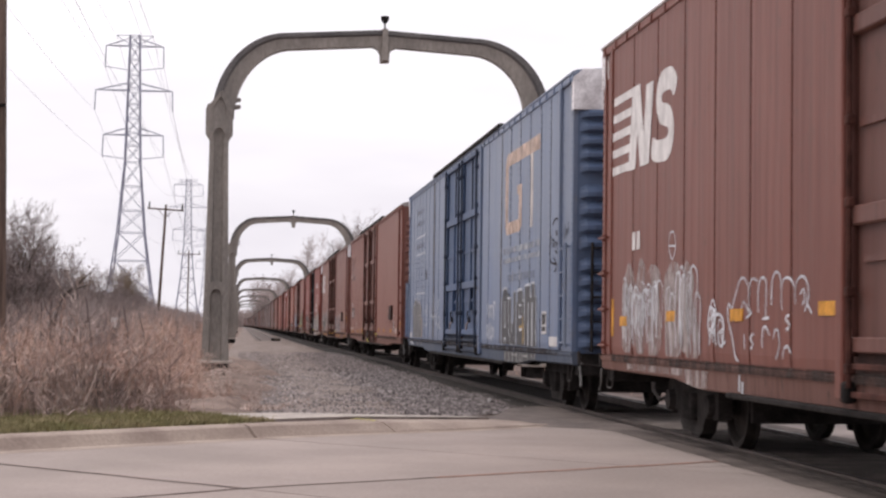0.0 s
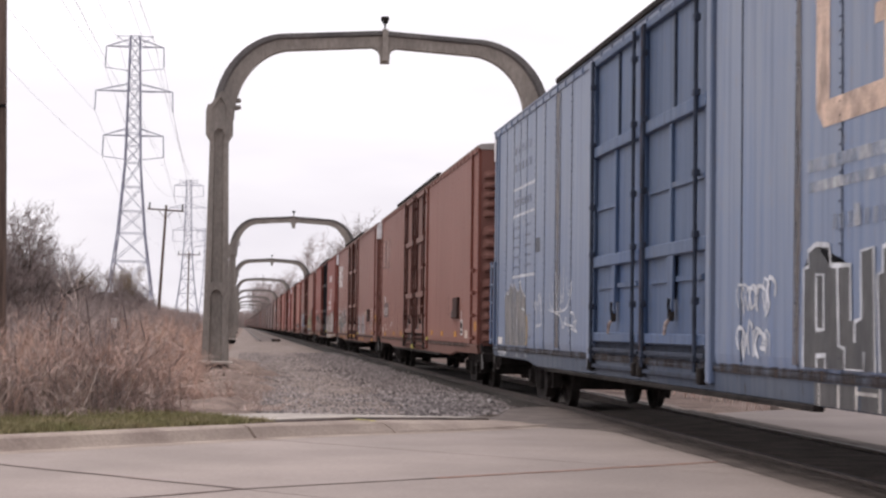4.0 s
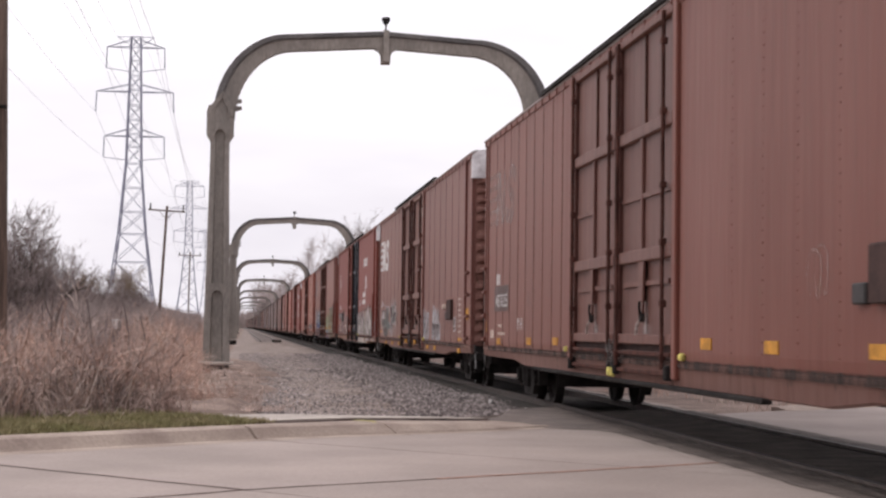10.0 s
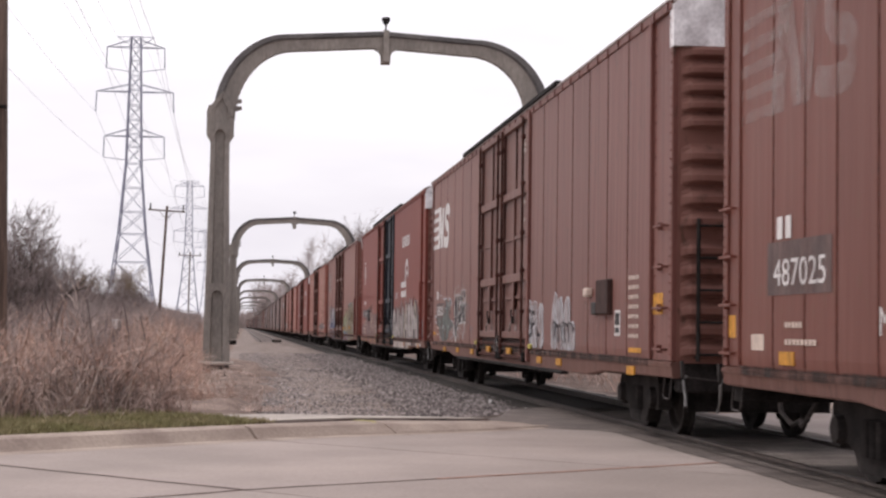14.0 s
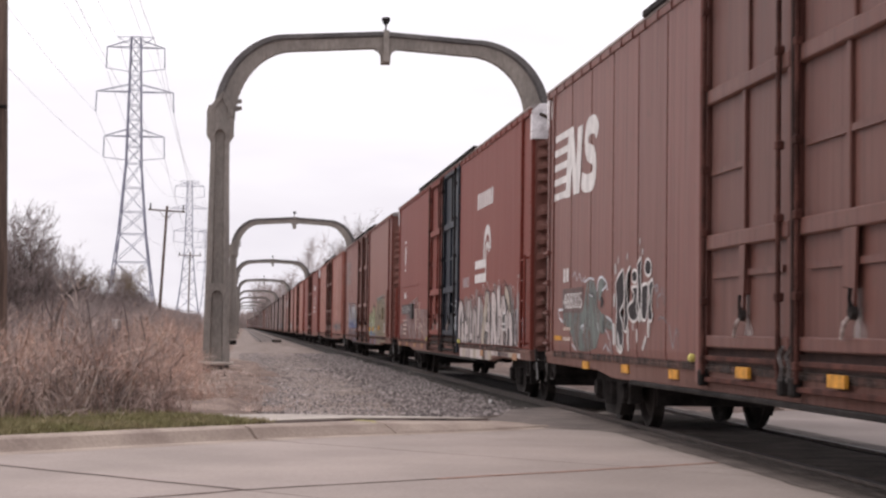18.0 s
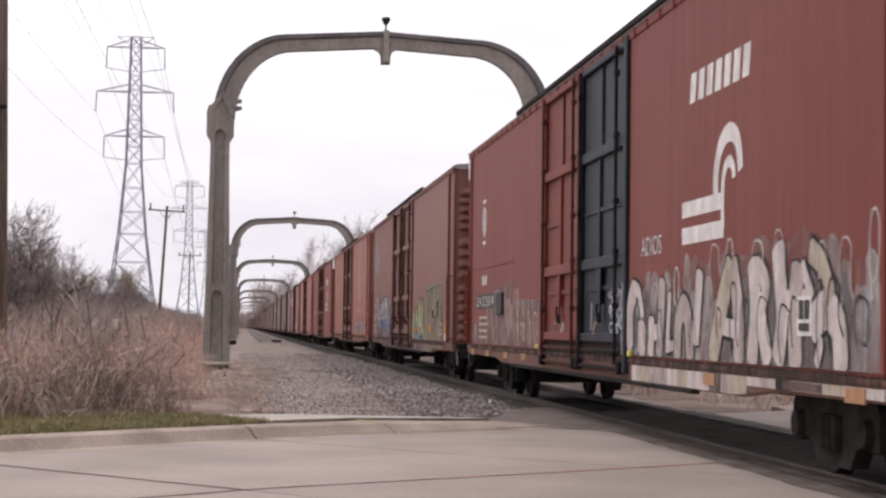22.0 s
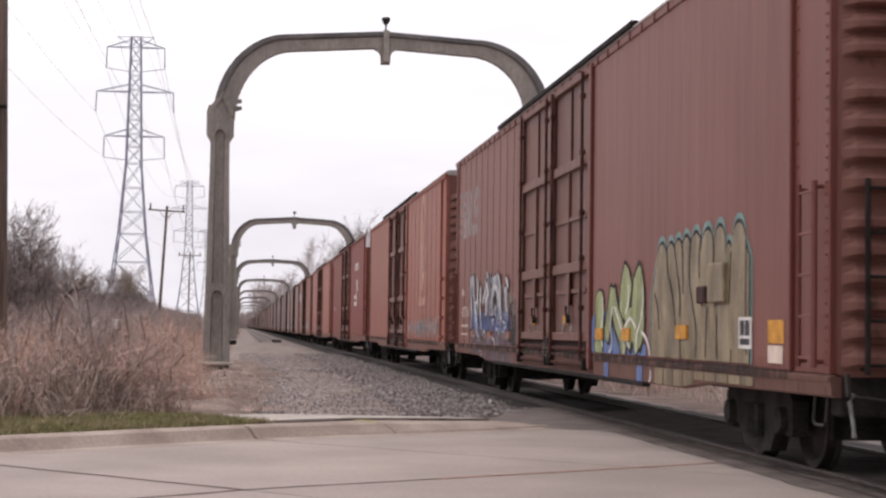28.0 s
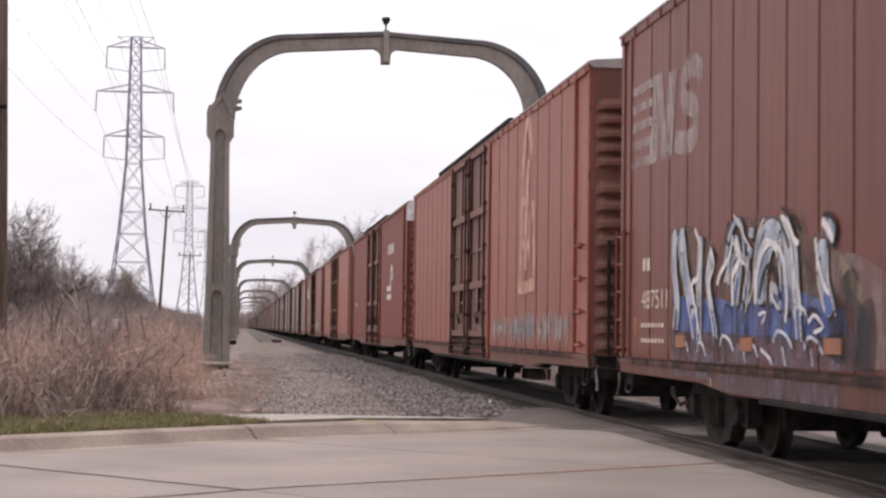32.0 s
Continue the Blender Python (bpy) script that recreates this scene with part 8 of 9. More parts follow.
M["smoke_grey"] = mat("smoky_grey_spray", (0.075, 0.074, 0.075), 0.75, 0, 0.2, 2.5, 0.05, second=(0.052, 0.053, 0.057), stretch=(1, 1, 0.3), cover=(0.75, 1.0))
M["tag_buff"] = mat("worn_buff_silver_spray", (0.50, 0.43, 0.34), 0.7, 0, 0.2, 2.6, 0.05, second=(0.38, 0.31, 0.24), stretch=(1, 1, 0.4), width=0.2, detail=10, cover=(0.6, 1.0))
M["tag_silver"] = mat("worn_silver_spray", (0.66, 0.58, 0.56), 0.7, 0, 0.2, 2.6, 0.05, second=(0.46, 0.40, 0.385), stretch=(1, 1, 0.4), width=0.2, detail=10, cover=(0.7, 1.0))
M["tag_blush"] = mat("worn_pinkish_silver_spray", (0.57, 0.49, 0.46), 0.7, 0, 0.2, 2.6, 0.05, second=(0.38, 0.31, 0.29), stretch=(1, 1, 0.4), width=0.2, detail=10, cover=(0.55, 1.0))
M["grime"] = mat("brown_grime_streak", (0.15, 0.135, 0.13), 0.85, 0, 0.2, 2.0, 0.05, second=(0.10, 0.085, 0.08), stretch=(1, 2, 0.3), cover=(0.3, 0.9))
M["buff_spray"] = mat("worn_buff_spray", (0.235, 0.218, 0.198), 0.75, 0, 0.15, 2.2, 0.05, second=(0.19, 0.185, 0.185), width=0.14, detail=10, cover=(0.45, 0.9))
M["haze_spray"] = mat("thin_white_haze", (0.47, 0.45, 0.46), 0.75, 0, 0.2, 2.6, 0.05, second=(0.21, 0.12, 0.105), width=0.17, detail=10, cover=(0.25, 0.92))
M["ghost_faint"] = mat("faint_rubbed_lettering", (0.29, 0.31, 0.35), 0.75, 0, 0.15, 5, 0.05, second=(0.15, 0.185, 0.255), width=0.1, cover=(0.15, 0.7))
M["blue_haze"] = mat("uneven_blue_spray", (0.045, 0.115, 0.36), 0.75, 0, 0.25, 3.0, 0.05, second=(0.10, 0.125, 0.26), width=0.16, detail=10, cover=(0.45, 1.0))
M["mauve_haze"] = mat("uneven_mauve_spray", (0.15, 0.115, 0.165), 0.8, 0, 0.3, 3.2, 0.05, second=(0.10, 0.065, 0.065), width=0.16, detail=10, cover=(0.2, 0.85))
M["halo_haze"] = mat("smoky_buff_halo", (0.20, 0.155, 0.125), 0.75, 0, 0.25, 2.6, 0.05, second=(0.11, 0.06, 0.048), width=0.15, detail=10, cover=(0.0, 0.65))
M["halo_grey"] = mat("thin_grey_scuff", (0.27, 0.20, 0.185), 0.75, 0, 0.2, 3.0, 0.05, second=(0.19, 0.085, 0.068), width=0.13, detail=10, cover=(0.0, 0.6))
M["dull_orange"] = mat("weathered_orange_strip", (0.42, 0.22, 0.10), 0.6, 0, 0.2, 9, 0.05, second=(0.30, 0.16, 0.10))
M["silver_haze"] = mat("thin_silver_ground", (0.44, 0.42, 0.41), 0.7, 0, 0.2, 2.2, 0.05, second=(0.30, 0.25, 0.24), width=0.18, detail=10, stretch=(1, 2.5, 0.8), cover=(0.3, 0.85))
M["orange_over"] = mat("sprayed_over_orange", (0.34, 0.13, 0.045), 0.6, 0, 0.25, 9, 0.05, second=(0.20, 0.10, 0.09))
# joint shade and grime share this near-black, patchy coat
M["sill_joint_dark"] = mat("grimy_joint_shade", (0.045, 0.032, 0.027), 0.9, 0, 0.2, 3.2, 0.05, second=(0.028, 0.022, 0.02), width=0.2, detail=10, stretch=(1, 0.5, 2.0), cover=(0.1, 0.85))
M["letter_haze"] = mat("uneven_white_letters", (0.58, 0.60, 0.64), 0.75, 0, 0.2, 2.4, 0.05, second=(0.26, 0.31, 0.45), width=0.18, detail=10, cover=(0.55, 1.0))


for nm in ("ghost", "ghost_pale", "white", "tan", "cream", "cream_pale", "ghost_blue", "ghost_faint", "peach_ghost", "pale_faded", "smoke_grey", "tag_silver", "tag_blush", "tag_buff", "buff_spray", "haze_spray", "blue_haze", "mauve_haze", "halo_haze", "halo_grey", "letter_haze", "scuff_white", "grime", "mustard", *SPRAY):
    coat = M[nm].node_tree.nodes["Principled BSDF"]
    coat.inputs["Roughness"].default_value, coat.inputs["Specular IOR Level"].default_value = (0.75, 0.08) if nm == "dark_spray" else (0.5, 0.42)


# ---- trees, brush, towers, poles ----
def bare_tree(seed, height, spread, bud="twig", trunk_r=0.16):
    """A leafless tree: tapered trunk, limbs, and a crown of many fine twigs."""
    rng = np.random.default_rng(seed)
    root = new("bare_tree")
    bm = bmesh.new()
    V, F = [], []

    def twig(p, d, length, r):
        side = d.cross(Vector((rng.normal(), rng.normal(), rng.normal()))).normalized()
        q = p + d * length * 0.55 + Vector((rng.normal(), rng.normal(), rng.normal())) * 0.08 * length
        e = q + (d + Vector((rng.normal(), rng.normal(), rng.normal() + 0.3)) * 0.35).normalized() * length * 0.5
        i = len(V)
        V.extend([p - side * r, p + side * r, q + side * r * 0.7, q - side * r * 0.7, e])
        F.extend([(i, i + 1, i + 2, i + 3), (i + 3, i + 2, i + 4)])
        return q, e

    def grow(p, d, length, r, level):
        pts, radii, cur = [p], [r], p
        n = 4
        for k in range(n):
            d = (d + Vector((rng.normal(0, 0.14), rng.normal(0, 0.14), 0.05 + rng.normal(0, 0.07)))).normalized()
            cur = cur + d * length / n
            pts.append(cur)
            radii.append(r * (1 - 0.62 * (k + 1) / n))
        if level < 3:
            tube(bm, pts, radii, 6 if level < 2 else 4, cap=False)
        else:
            for a, b, ra in zip(pts, pts[1:], radii):
                s = (b - a).cross(Vector((rng.normal(), rng.normal(), rng.normal()))).normalized() * ra
                i = len(V)
                V.extend([a - s, a + s, b + s * 0.8, b - s * 0.8])
                F.append((i, i + 1, i + 2, i + 3))
        if level >= 3:
            for _ in range(9):
                k = rng.integers(1, n + 1)
                td = (d + Vector((rng.normal(), rng.normal(), rng.normal())) * 0.75).normalized()
                q, e = twig(pts[k], td, length * rng.uniform(0.35, 0.8), 0.015)
                for _ in range(2):
                    twig(q, (td + Vector((rng.normal(), rng.normal(), rng.normal())) * 0.7).normalized(), length * rng.uniform(0.2, 0.45), 0.011)
            return
        for j in range(4 if level else 6):
            k = rng.uniform(0.35, 1.0)
            i = min(n - 1, int(k * n))
            base = pts[i].lerp(pts[i + 1], k * n - i)
            th = rng.uniform(0, math.tau)
            out = Vector((math.cos(th) * spread, math.sin(th) * spread, 0.75 + rng.uniform(-0.2, 0.4)))
            grow(base, (d * 0.55 + out * 0.75).normalized(), length * rng.uniform(0.5, 0.72), radii[i] * 0.6, level + 1)
    grow(Vector((0, 0, -0.3)), Vector((0, 0, 1)), height * 0.5, trunk_r, 0)
    part("trunk", bm, "bark", root)
    o = strips(V, F, "crown", bud)
    o.parent = root
    return tagged(root, "leafless grey-brown tree with a fine twiggy crown", "tree", "bare trees")


def woods():
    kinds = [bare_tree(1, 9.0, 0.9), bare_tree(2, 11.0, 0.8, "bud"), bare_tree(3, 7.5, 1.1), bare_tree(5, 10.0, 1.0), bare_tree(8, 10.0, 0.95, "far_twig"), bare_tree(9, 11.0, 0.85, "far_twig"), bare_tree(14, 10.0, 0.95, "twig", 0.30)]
    # along the left, in front of the towers and beyond, and behind the train
    spots = [(-11.5, 95, 6, 0.86), (-10.6, 101, 6, 0.55), (-13.9, 188, 6, 0.52), (-13.2, 190, 3, 0.58), (-14.5, 191, 2, 0.72), (-12.8, 186, 0, 0.5), (-13.6, 186, 2, 0.7), (-12.6, 95, 0, 0.78), (-11.2, 99, 3, 0.62), (-13.6, 90, 1, 0.62), (-10.4, 104, 2, 0.62), (-12.0, 108, 3, 0.74), (-9.6, 110, 2, 0.55), (-14.5, 102, 0, 0.7), (-10.9, 120, 1, 0.55), (-12.2, 92, 2, 0.85), (-13.0, 97, 3, 0.8), (-11.6, 103, 0, 0.72), (-13.9, 110, 2, 0.95), (-10.0, 96, 3, 0.45), (-9.0, 112, 0, 0.45), (-8.2, 120, 3, 0.4), (-8.9, 135, 0, 0.5), (-10.2, 140, 3, 0.55), (-12.5, 135, 2, 0.75), (-9.2, 118, 2, 0.5), (-8.6, 126, 2, 0.5),
             (-13.4, 215, 0, 0.72), (-14.3, 222, 3, 0.66), (-12.9, 228, 2, 0.8), (-15.2, 210, 2, 0.7), (-18, 200, 2, 0.85), (-20, 190, 3, 0.7), (-17, 185, 0, 0.55), (-22, 205, 1, 0.65), (-25, 190, 2, 0.9), (-16, 240, 2, 0.9), (-12, 260, 2, 0.6), (-13.0, 208, 1, 0.78), (-13.8, 218, 2, 0.95), (-14.0, 212, 0, 0.74), (-12.6, 219, 3, 0.7), (-13.2, 88, 0, 0.7), (-14.2, 94, 3, 0.9), (-12.9, 101, 2, 0.95),
             (15.8, 240, 6, 1.45), (16.6, 246, 6, 1.6), (14.6, 262, 6, 1.2), (13, 360, 4, 1.35), (12, 420, 5, 1.45), (11.5, 480, 4, 1.6), (11, 540, 5, 1.7), (10.5, 600, 4, 1.8), (9.8, 660, 5, 1.9), (9.2, 740, 4, 2.1), (8.8, 820, 5, 2.3), (8.0, 900, 4, 2.4), (7.0, 980, 5, 2.5), (15.5, 232, 3, 1.6), (17.0, 236, 0, 1.75), (18.5, 250, 1, 1.6), (14.0, 288, 4, 1.7), (15.2, 296, 5, 1.6), (12.8, 300, 4, 1.1), (12.2, 330, 5, 0.95), (14, 345, 4, 1.2), (11.5, 380, 5, 1.0),
             (10.4, 410, 4, 1.1), (11.4, 440, 5, 1.1), (9.6, 470, 4, 1.1), (10.5, 510, 5, 1.25), (9.2, 560, 4, 1.2), (8.6, 620, 5, 1.4), (8.6, 680, 4, 1.5), (7.5, 760, 5, 1.6), (6.5, 830, 4, 1.7), (-11.3, 118, 0, 0.6), (-10.7, 123, 2, 0.66), (-9.9, 121, 3, 0.55), (-9.4, 128, 0, 0.52), (-11.8, 125, 3, 0.7), (-12.2, 205, 2, 0.8), (-15.0, 216, 3, 0.8), (-13.3, 90, 2, 1.0), (-14.6, 97, 1, 0.8), (-12.4, 96, 0, 0.72), (-13.5, 214, 1, 0.9), (-13.1, 221, 0, 0.9)]
    for i, (x, y, k, s) in enumerate(spots):
        m = pose(x, y, -0.28, 0, 0, i * 47.0)
        t = copy_thing(kinds[k], m)
        t.scale = (s, s, s)
    for j, k in enumerate(kinds):
        k.location = (-24 - 5 * j, 170 + 12 * j, -0.28)
    # far woods: a band of twiggy growth to close the view
    rng = np.random.default_rng(21)
    V, F = [], []
    for n in range(25500):
        y = 85 + 245 * rng.uniform()
        x = -0.026 * y - abs(rng.normal(0, 0.08)) * y
        h0 = 1.2 + y * (0.009 + 0.013 * min(1.0, max(0.0, (-x / y - 0.03) / 0.06))) + 1.0 * noise.noise(Vector((x * 0.4, y * 0.04, 0)))
        if n >= 24000:      # the last low woods at the end of the line
            y, x = rng.uniform(1250, 1480), rng.uniform(-12, 60)
            h0 = 15.0 + 5 * noise.noise(Vector((x * 0.06, y * 0.01, 0)))
        h = h0 * rng.uniform(0.45, 1.0)
        p = Vector((x, y, -0.3))
        w = 0.012 * y / 150 * rng.uniform(0.7, 1.6)
        for _ in range(4):
            d = Vector((rng.normal(0, 0.16), rng.normal(0, 0.16), 1))
            q = p + d * h * 0.55
            e = q + Vector((rng.normal(0, 0.3), rng.normal(0, 0.3), 1)) * h * 0.45
            i = len(V)
            V += [p + Vector((-w, 0, 0)), p + Vector((w, 0, 0)), q + Vector((w * 0.8, 0, 0)), q + Vector((-w * 0.8, 0, 0)), e]
            F += [(i, i + 1, i + 2, i + 3), (i + 3, i + 2, i + 4)]
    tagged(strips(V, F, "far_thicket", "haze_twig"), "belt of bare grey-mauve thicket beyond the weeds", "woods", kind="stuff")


def weeds():
    """Leafless shrubs, brambles and dry weeds behind the verge, running back along the line."""
    rng = random.Random(12)
    gauss, uniform = rng.gauss, rng.uniform
    layers = {k: ([], []) for k in ("weed", "straw", "brush", "bramble", "cane", "dusk")}

    def ribbon(layer, pts, w, taper=0.6):
        V, F = layer
        th = uniform(0, math.tau)
        sx, sy = math.cos(th), math.sin(th)
        i, m = len(V), len(pts) - 1
        for k, q in enumerate(pts):
            ww = w * (1 - taper * k / m)
            V.append((q[0] - sx * ww, q[1] - sy * ww, q[2] - 0.3 * ww))
            V.append((q[0] + sx * ww, q[1] + sy * ww, q[2] + 0.3 * ww))
        F.extend((i + 2 * k, i + 2 * k + 1, i + 2 * k + 3, i + 2 * k + 2) for k in range(m))

    def edge_x(y):
        return (0.12 if y < 32 else -0.9) + 0.4 * noise.noise(Vector((y * 0.22, 1, 4)))

    def unit(x, y, z):
        k = 1 / math.sqrt(x * x + y * y + z * z + 1e-9)
        return x * k, y * k, z * k

    def shoot(layer, p, d, length, w, level, droop):
        pts, (x, y, z), (dx, dy, dz) = [p], p, d
        n = 4 if level == 0 else 3
        for k in range(n):
            dx, dy, dz = unit(dx + gauss(0, 0.22), dy + gauss(0, 0.22), dz + gauss(0, 0.22) - droop * k * 0.3)
            x, y, z = x + dx * length / n, y + dy * length / n, max(z + dz * length / n, -0.05)
            pts.append((x, y, z))
        ribbon(layer, pts, w)
        if level < 2:
            for q in pts[1:]:
                for _ in range(3 if level == 0 else 2):
                    b = unit(dx + gauss(0, 0.75), dy + gauss(0, 0.75), dz + gauss(0, 0.75))
                    shoot(layer, q, b, length * uniform(0.22, 0.5), w * 0.6, level + 1 if level == 0 else 2, droop)

    def ceiling_at(x, y):
        """The growth stays low beside and before the arch's footing."""
        if x / y < -0.029:
            return 9.0
        return max(0.08, 1.20 - 1.22 * y / 55.5)

    made = 0
    while made < 700:
        if made < 360:
            p = road_at(uniform(-13, 1.4), -2.75 - abs(gauss(0, 2.6)))
        else:
            y = 31 + 75 * uniform(0, 1) ** 1.4
            p = Vector((edge_x(y) - abs(gauss(0, 1)) * (1.2 + y * 0.06), y, 0))
        e = edge_x(p.y)
        if p.x > e or (p.y > 52 and p.x > -1.9):
            continue
        made += 1
        depth = min(1.0, 0.45 + max(0.0, (e - p.x)) / 2.4)
        big = noise.noise(Vector((p.x * 0.5, p.y * 0.3, 2)))
        size = depth * (0.75 + 0.6 * big + uniform(-0.15, 0.45)) * (1.0 if p.y < 34 else 1.15)
        size = min(size, ceiling_at(p.x, p.y) * 0.8)
        patch = noise.noise(Vector((p.x * 0.7, p.y * 0.25, 9))) + uniform(-0.22, 0.22)
        kind = "bramble" if patch < -0.16 else ("brush" if patch < 0.03 else "weed")
        if uniform(0, 1) < 0.06:
            kind = "straw"
        if p.y > 36 and p.x / p.y > -0.075 and kind == "bramble":
            kind = "weed"
        if p.y < 33 and p.x > -1.6:
            kind = rng.choice(("bramble", "weed", "brush"))
        if p.x / p.y < -0.062 and (p.y > 36 or uniform(0, 1) < 0.25):
            kind = "dusk" if uniform(0, 1) < 0.75 else "brush"
        z = 0.0 if p.y < 30 else -0.12
        stems = int((13 if p.y < 36 else 10) * uniform(0.7, 1.3))
        droop = 0.9 if kind == "bramble" else (0.5 if kind == "brush" else 0.15)
        spread = 0.75 if kind == "bramble" else 0.45
        stout = uniform(0.8, 2.6)
        for _ in range(stems):
            b = (p.x + gauss(0, 0.25), p.y + gauss(0, 0.25), z)
            shoot(layers[kind], b, unit(gauss(0, spread), gauss(0, spread), 1.0), size * uniform(0.6, 1.25), uniform(0.0035, 0.0065) * stout * (0.65 + p.y / 65), 0, droop)
    # long arching canes, pale and dark, before and between the shrubs
    for n in range(760):
        p = road_at(uniform(-12, 1.2), -2.7 - abs(gauss(0, 1.3)))
        if p.x > edge_x(p.y):
            continue
        th, h, out = uniform(0, math.tau), uniform(0.35, 0.95), uniform(0.4, 1.2)
        h = min(h, ceiling_at(p.x, p.y) * 0.9)
        cx, cy = math.cos(th) * out, math.sin(th) * out
        pts = [(p.x + cx * k + 0.05 * gauss(0, 1), p.y + cy * k, h * (4 * k * (1 - 0.62 * k)) * 0.62 + 0.02) for k in (0, 0.12, 0.26, 0.42, 0.6, 0.8, 1.0)]
        ribbon(layers[("cane", "bramble", "cane", "dusk", "weed")[n % 5]], pts, uniform(0.005, 0.011), 0.5)
    # thin single stems between the shrubs
    for n in range(9000):
        p = road_at(uniform(-13, 1.4), -2.55 - abs(gauss(0, 3.0)))
        if p.x > edge_x(p.y) + abs(gauss(0, 0.2)):
            continue
        h = uniform(0.2, 0.95) * min(1.0, 0.4 + max(0.0, edge_x(p.y) + 0.4 - p.x) / 2.5)
        h = min(h, ceiling_at(p.x, p.y))
        dx, dy = gauss(0, 0.35), gauss(0, 0.35)
        mid = (p.x + dx * h * 0.5, p.y + dy * h * 0.5, h * 0.5)
        top = (mid[0] + gauss(dx, 0.3) * h * 0.5, mid[1] + gauss(dy, 0.3) * h * 0.5, h)
        ribbon(layers[("weed", "cane", "brush", "bramble", "cane", "dusk")[n % 6]], [(p.x, p.y, -0.02), mid, top], uniform(0.003, 0.0085))
    # dry weeds on the far side of the track, seen under the cars
    for n in range(150):
        p = (uniform(9.4, 15.0), uniform(33.5, 62.0))
        if p[1] < 22.5 + 0.933 * p[0] + 0.8:
            continue
        for _ in range(8):
            shoot(layers[("weed", "brush", "weed", "straw")[n % 4]], (p[0] + gauss(0, 0.3), p[1] + gauss(0, 0.3), -0.27), unit(gauss(0, 0.5), gauss(0, 0.5), 1.0), uniform(0.35, 0.8), 0.009, 1, 0.3)
    for kind, label in (("weed", "tall dry pinkish-brown weeds"), ("straw", "pale dry straw grass"), ("brush", "leafless grey-brown shrubs"), ("bramble", "drooping mauve-brown bramble canes"), ("cane", "pale bleached canes among the weeds"), ("dusk", "dull grey-brown bare shrubs behind the weeds")):
        tagged(strips(*layers[kind], kind + "_thicket", kind), label, "weeds", kind="stuff")
    # young trees standing in the brush, and an old post
    for n, (x, y, h) in enumerate(((-3.55, 33.0, 1.75), (-3.0, 36.0, 1.9), (-2.75, 39.0, 1.5), (-2.55, 40.5, 1.85), (-2.2, 42.0, 1.55), (-3.9, 37.5, 1.7), (-4.9, 44.0, 2.3), (-1.75, 38.0, 1.1))):
        root = tagged(new("sapling"), "thin bare sapling among the dry weeds", "sapling", "saplings")
        bm = bmesh.new()
        lean = gauss(0, 0.08)
        tube(bm, [(0, 0, 0), (lean * 0.4, 0, h * 0.4), (lean * 1.3, 0.05, h * 0.75), (lean * 2.2, 0.05, h)], [0.034, 0.028, 0.019, 0.008], 6)
        part("trunk", bm, "bark", root)
        layer = ([], [])
        for k in range(12):
            z = h * uniform(0.35, 0.98)
            shoot(layer, (lean * 1.2 * z / h, 0.02, z), unit(gauss(0, 0.7), gauss(0, 0.7), 0.8), h * uniform(0.15, 0.32), 0.007, 1, 0.0)
        strips(*layer, "crown", "dusk").parent = root
        root.location = (x, y, -0.1)
    # a taller leaning sapling with one long side limb
    root = tagged(new("sapling"), "tall dark bare sapling leaning over the weeds", "sapling", "saplings")
    bm = bmesh.new()
    tube(bm, [(0, 0, 0), (0.05, 0, 0.9), (0.10, 0.0, 1.55), (0.26, 0.02, 1.95), (0.52, 0.03, 2.15), (0.85, 0.05, 2.5)], [0.045, 0.04, 0.034, 0.026, 0.018, 0.006], 6)
    tube(bm, [(0.26, 0.02, 1.95), (0.55, 0.0, 2.08), (0.9, -0.05, 2.2)], [0.02, 0.014, 0.005], 5)
    tube(bm, [(0.08, 0.0, 1.3), (-0.12, 0.05, 1.7), (-0.2, 0.05, 2.1)], [0.02, 0.014, 0.005], 5)
    part("trunk", bm, "bark", root)
    layer = ([], [])
    for k in range(16):
        z = uniform(1.1, 2.3)
        shoot(layer, (0.1 + max(0.0, z - 1.6) * 0.8, 0.02, z), unit(gauss(0.3, 0.7), gauss(0, 0.7), 0.8), uniform(0.3, 0.6), 0.008, 1, 0.0)
    strips(*layer, "crown", "dusk").parent = root
    root.location = (-3.85, 36.0, -0.1)
    # a small white box far back, added for an unidentified white spot
    root = tagged(new("signal_cabinet"), "small white box on a post in the weeds", "cabinet")
    part("cabinet_box", boxed(-0.17, 0.17, -0.12, 0.12, 1.2, 1.58, bevel=0.02), "white", root)
    part("post_shaft", boxed(-0.04, 0.04, -0.04, 0.04, -0.1, 1.21), "tie", root)
    root.location = (-4.72, 66.0, -0.1)
    root = tagged(new("fence_post"), "short dark weathered post standing in the weeds", "post")
    bm = bmesh.new()
    prism(bm, [(-0.055, -0.3), (-0.05, 0.82), (0.02, 0.86), (0.055, 0.80), (0.05, -0.3)], 1, -0.05, 0.05)
    part("post_shaft", bm, "tie", root)
    root.matrix_basis = pose(-3.12, 39.8, 0.0, 0, 1.5, 10)


def bar(bm, a, b, w):
    """A square steel angle from a to b."""
    tube(bm, [a, b], w, 4)


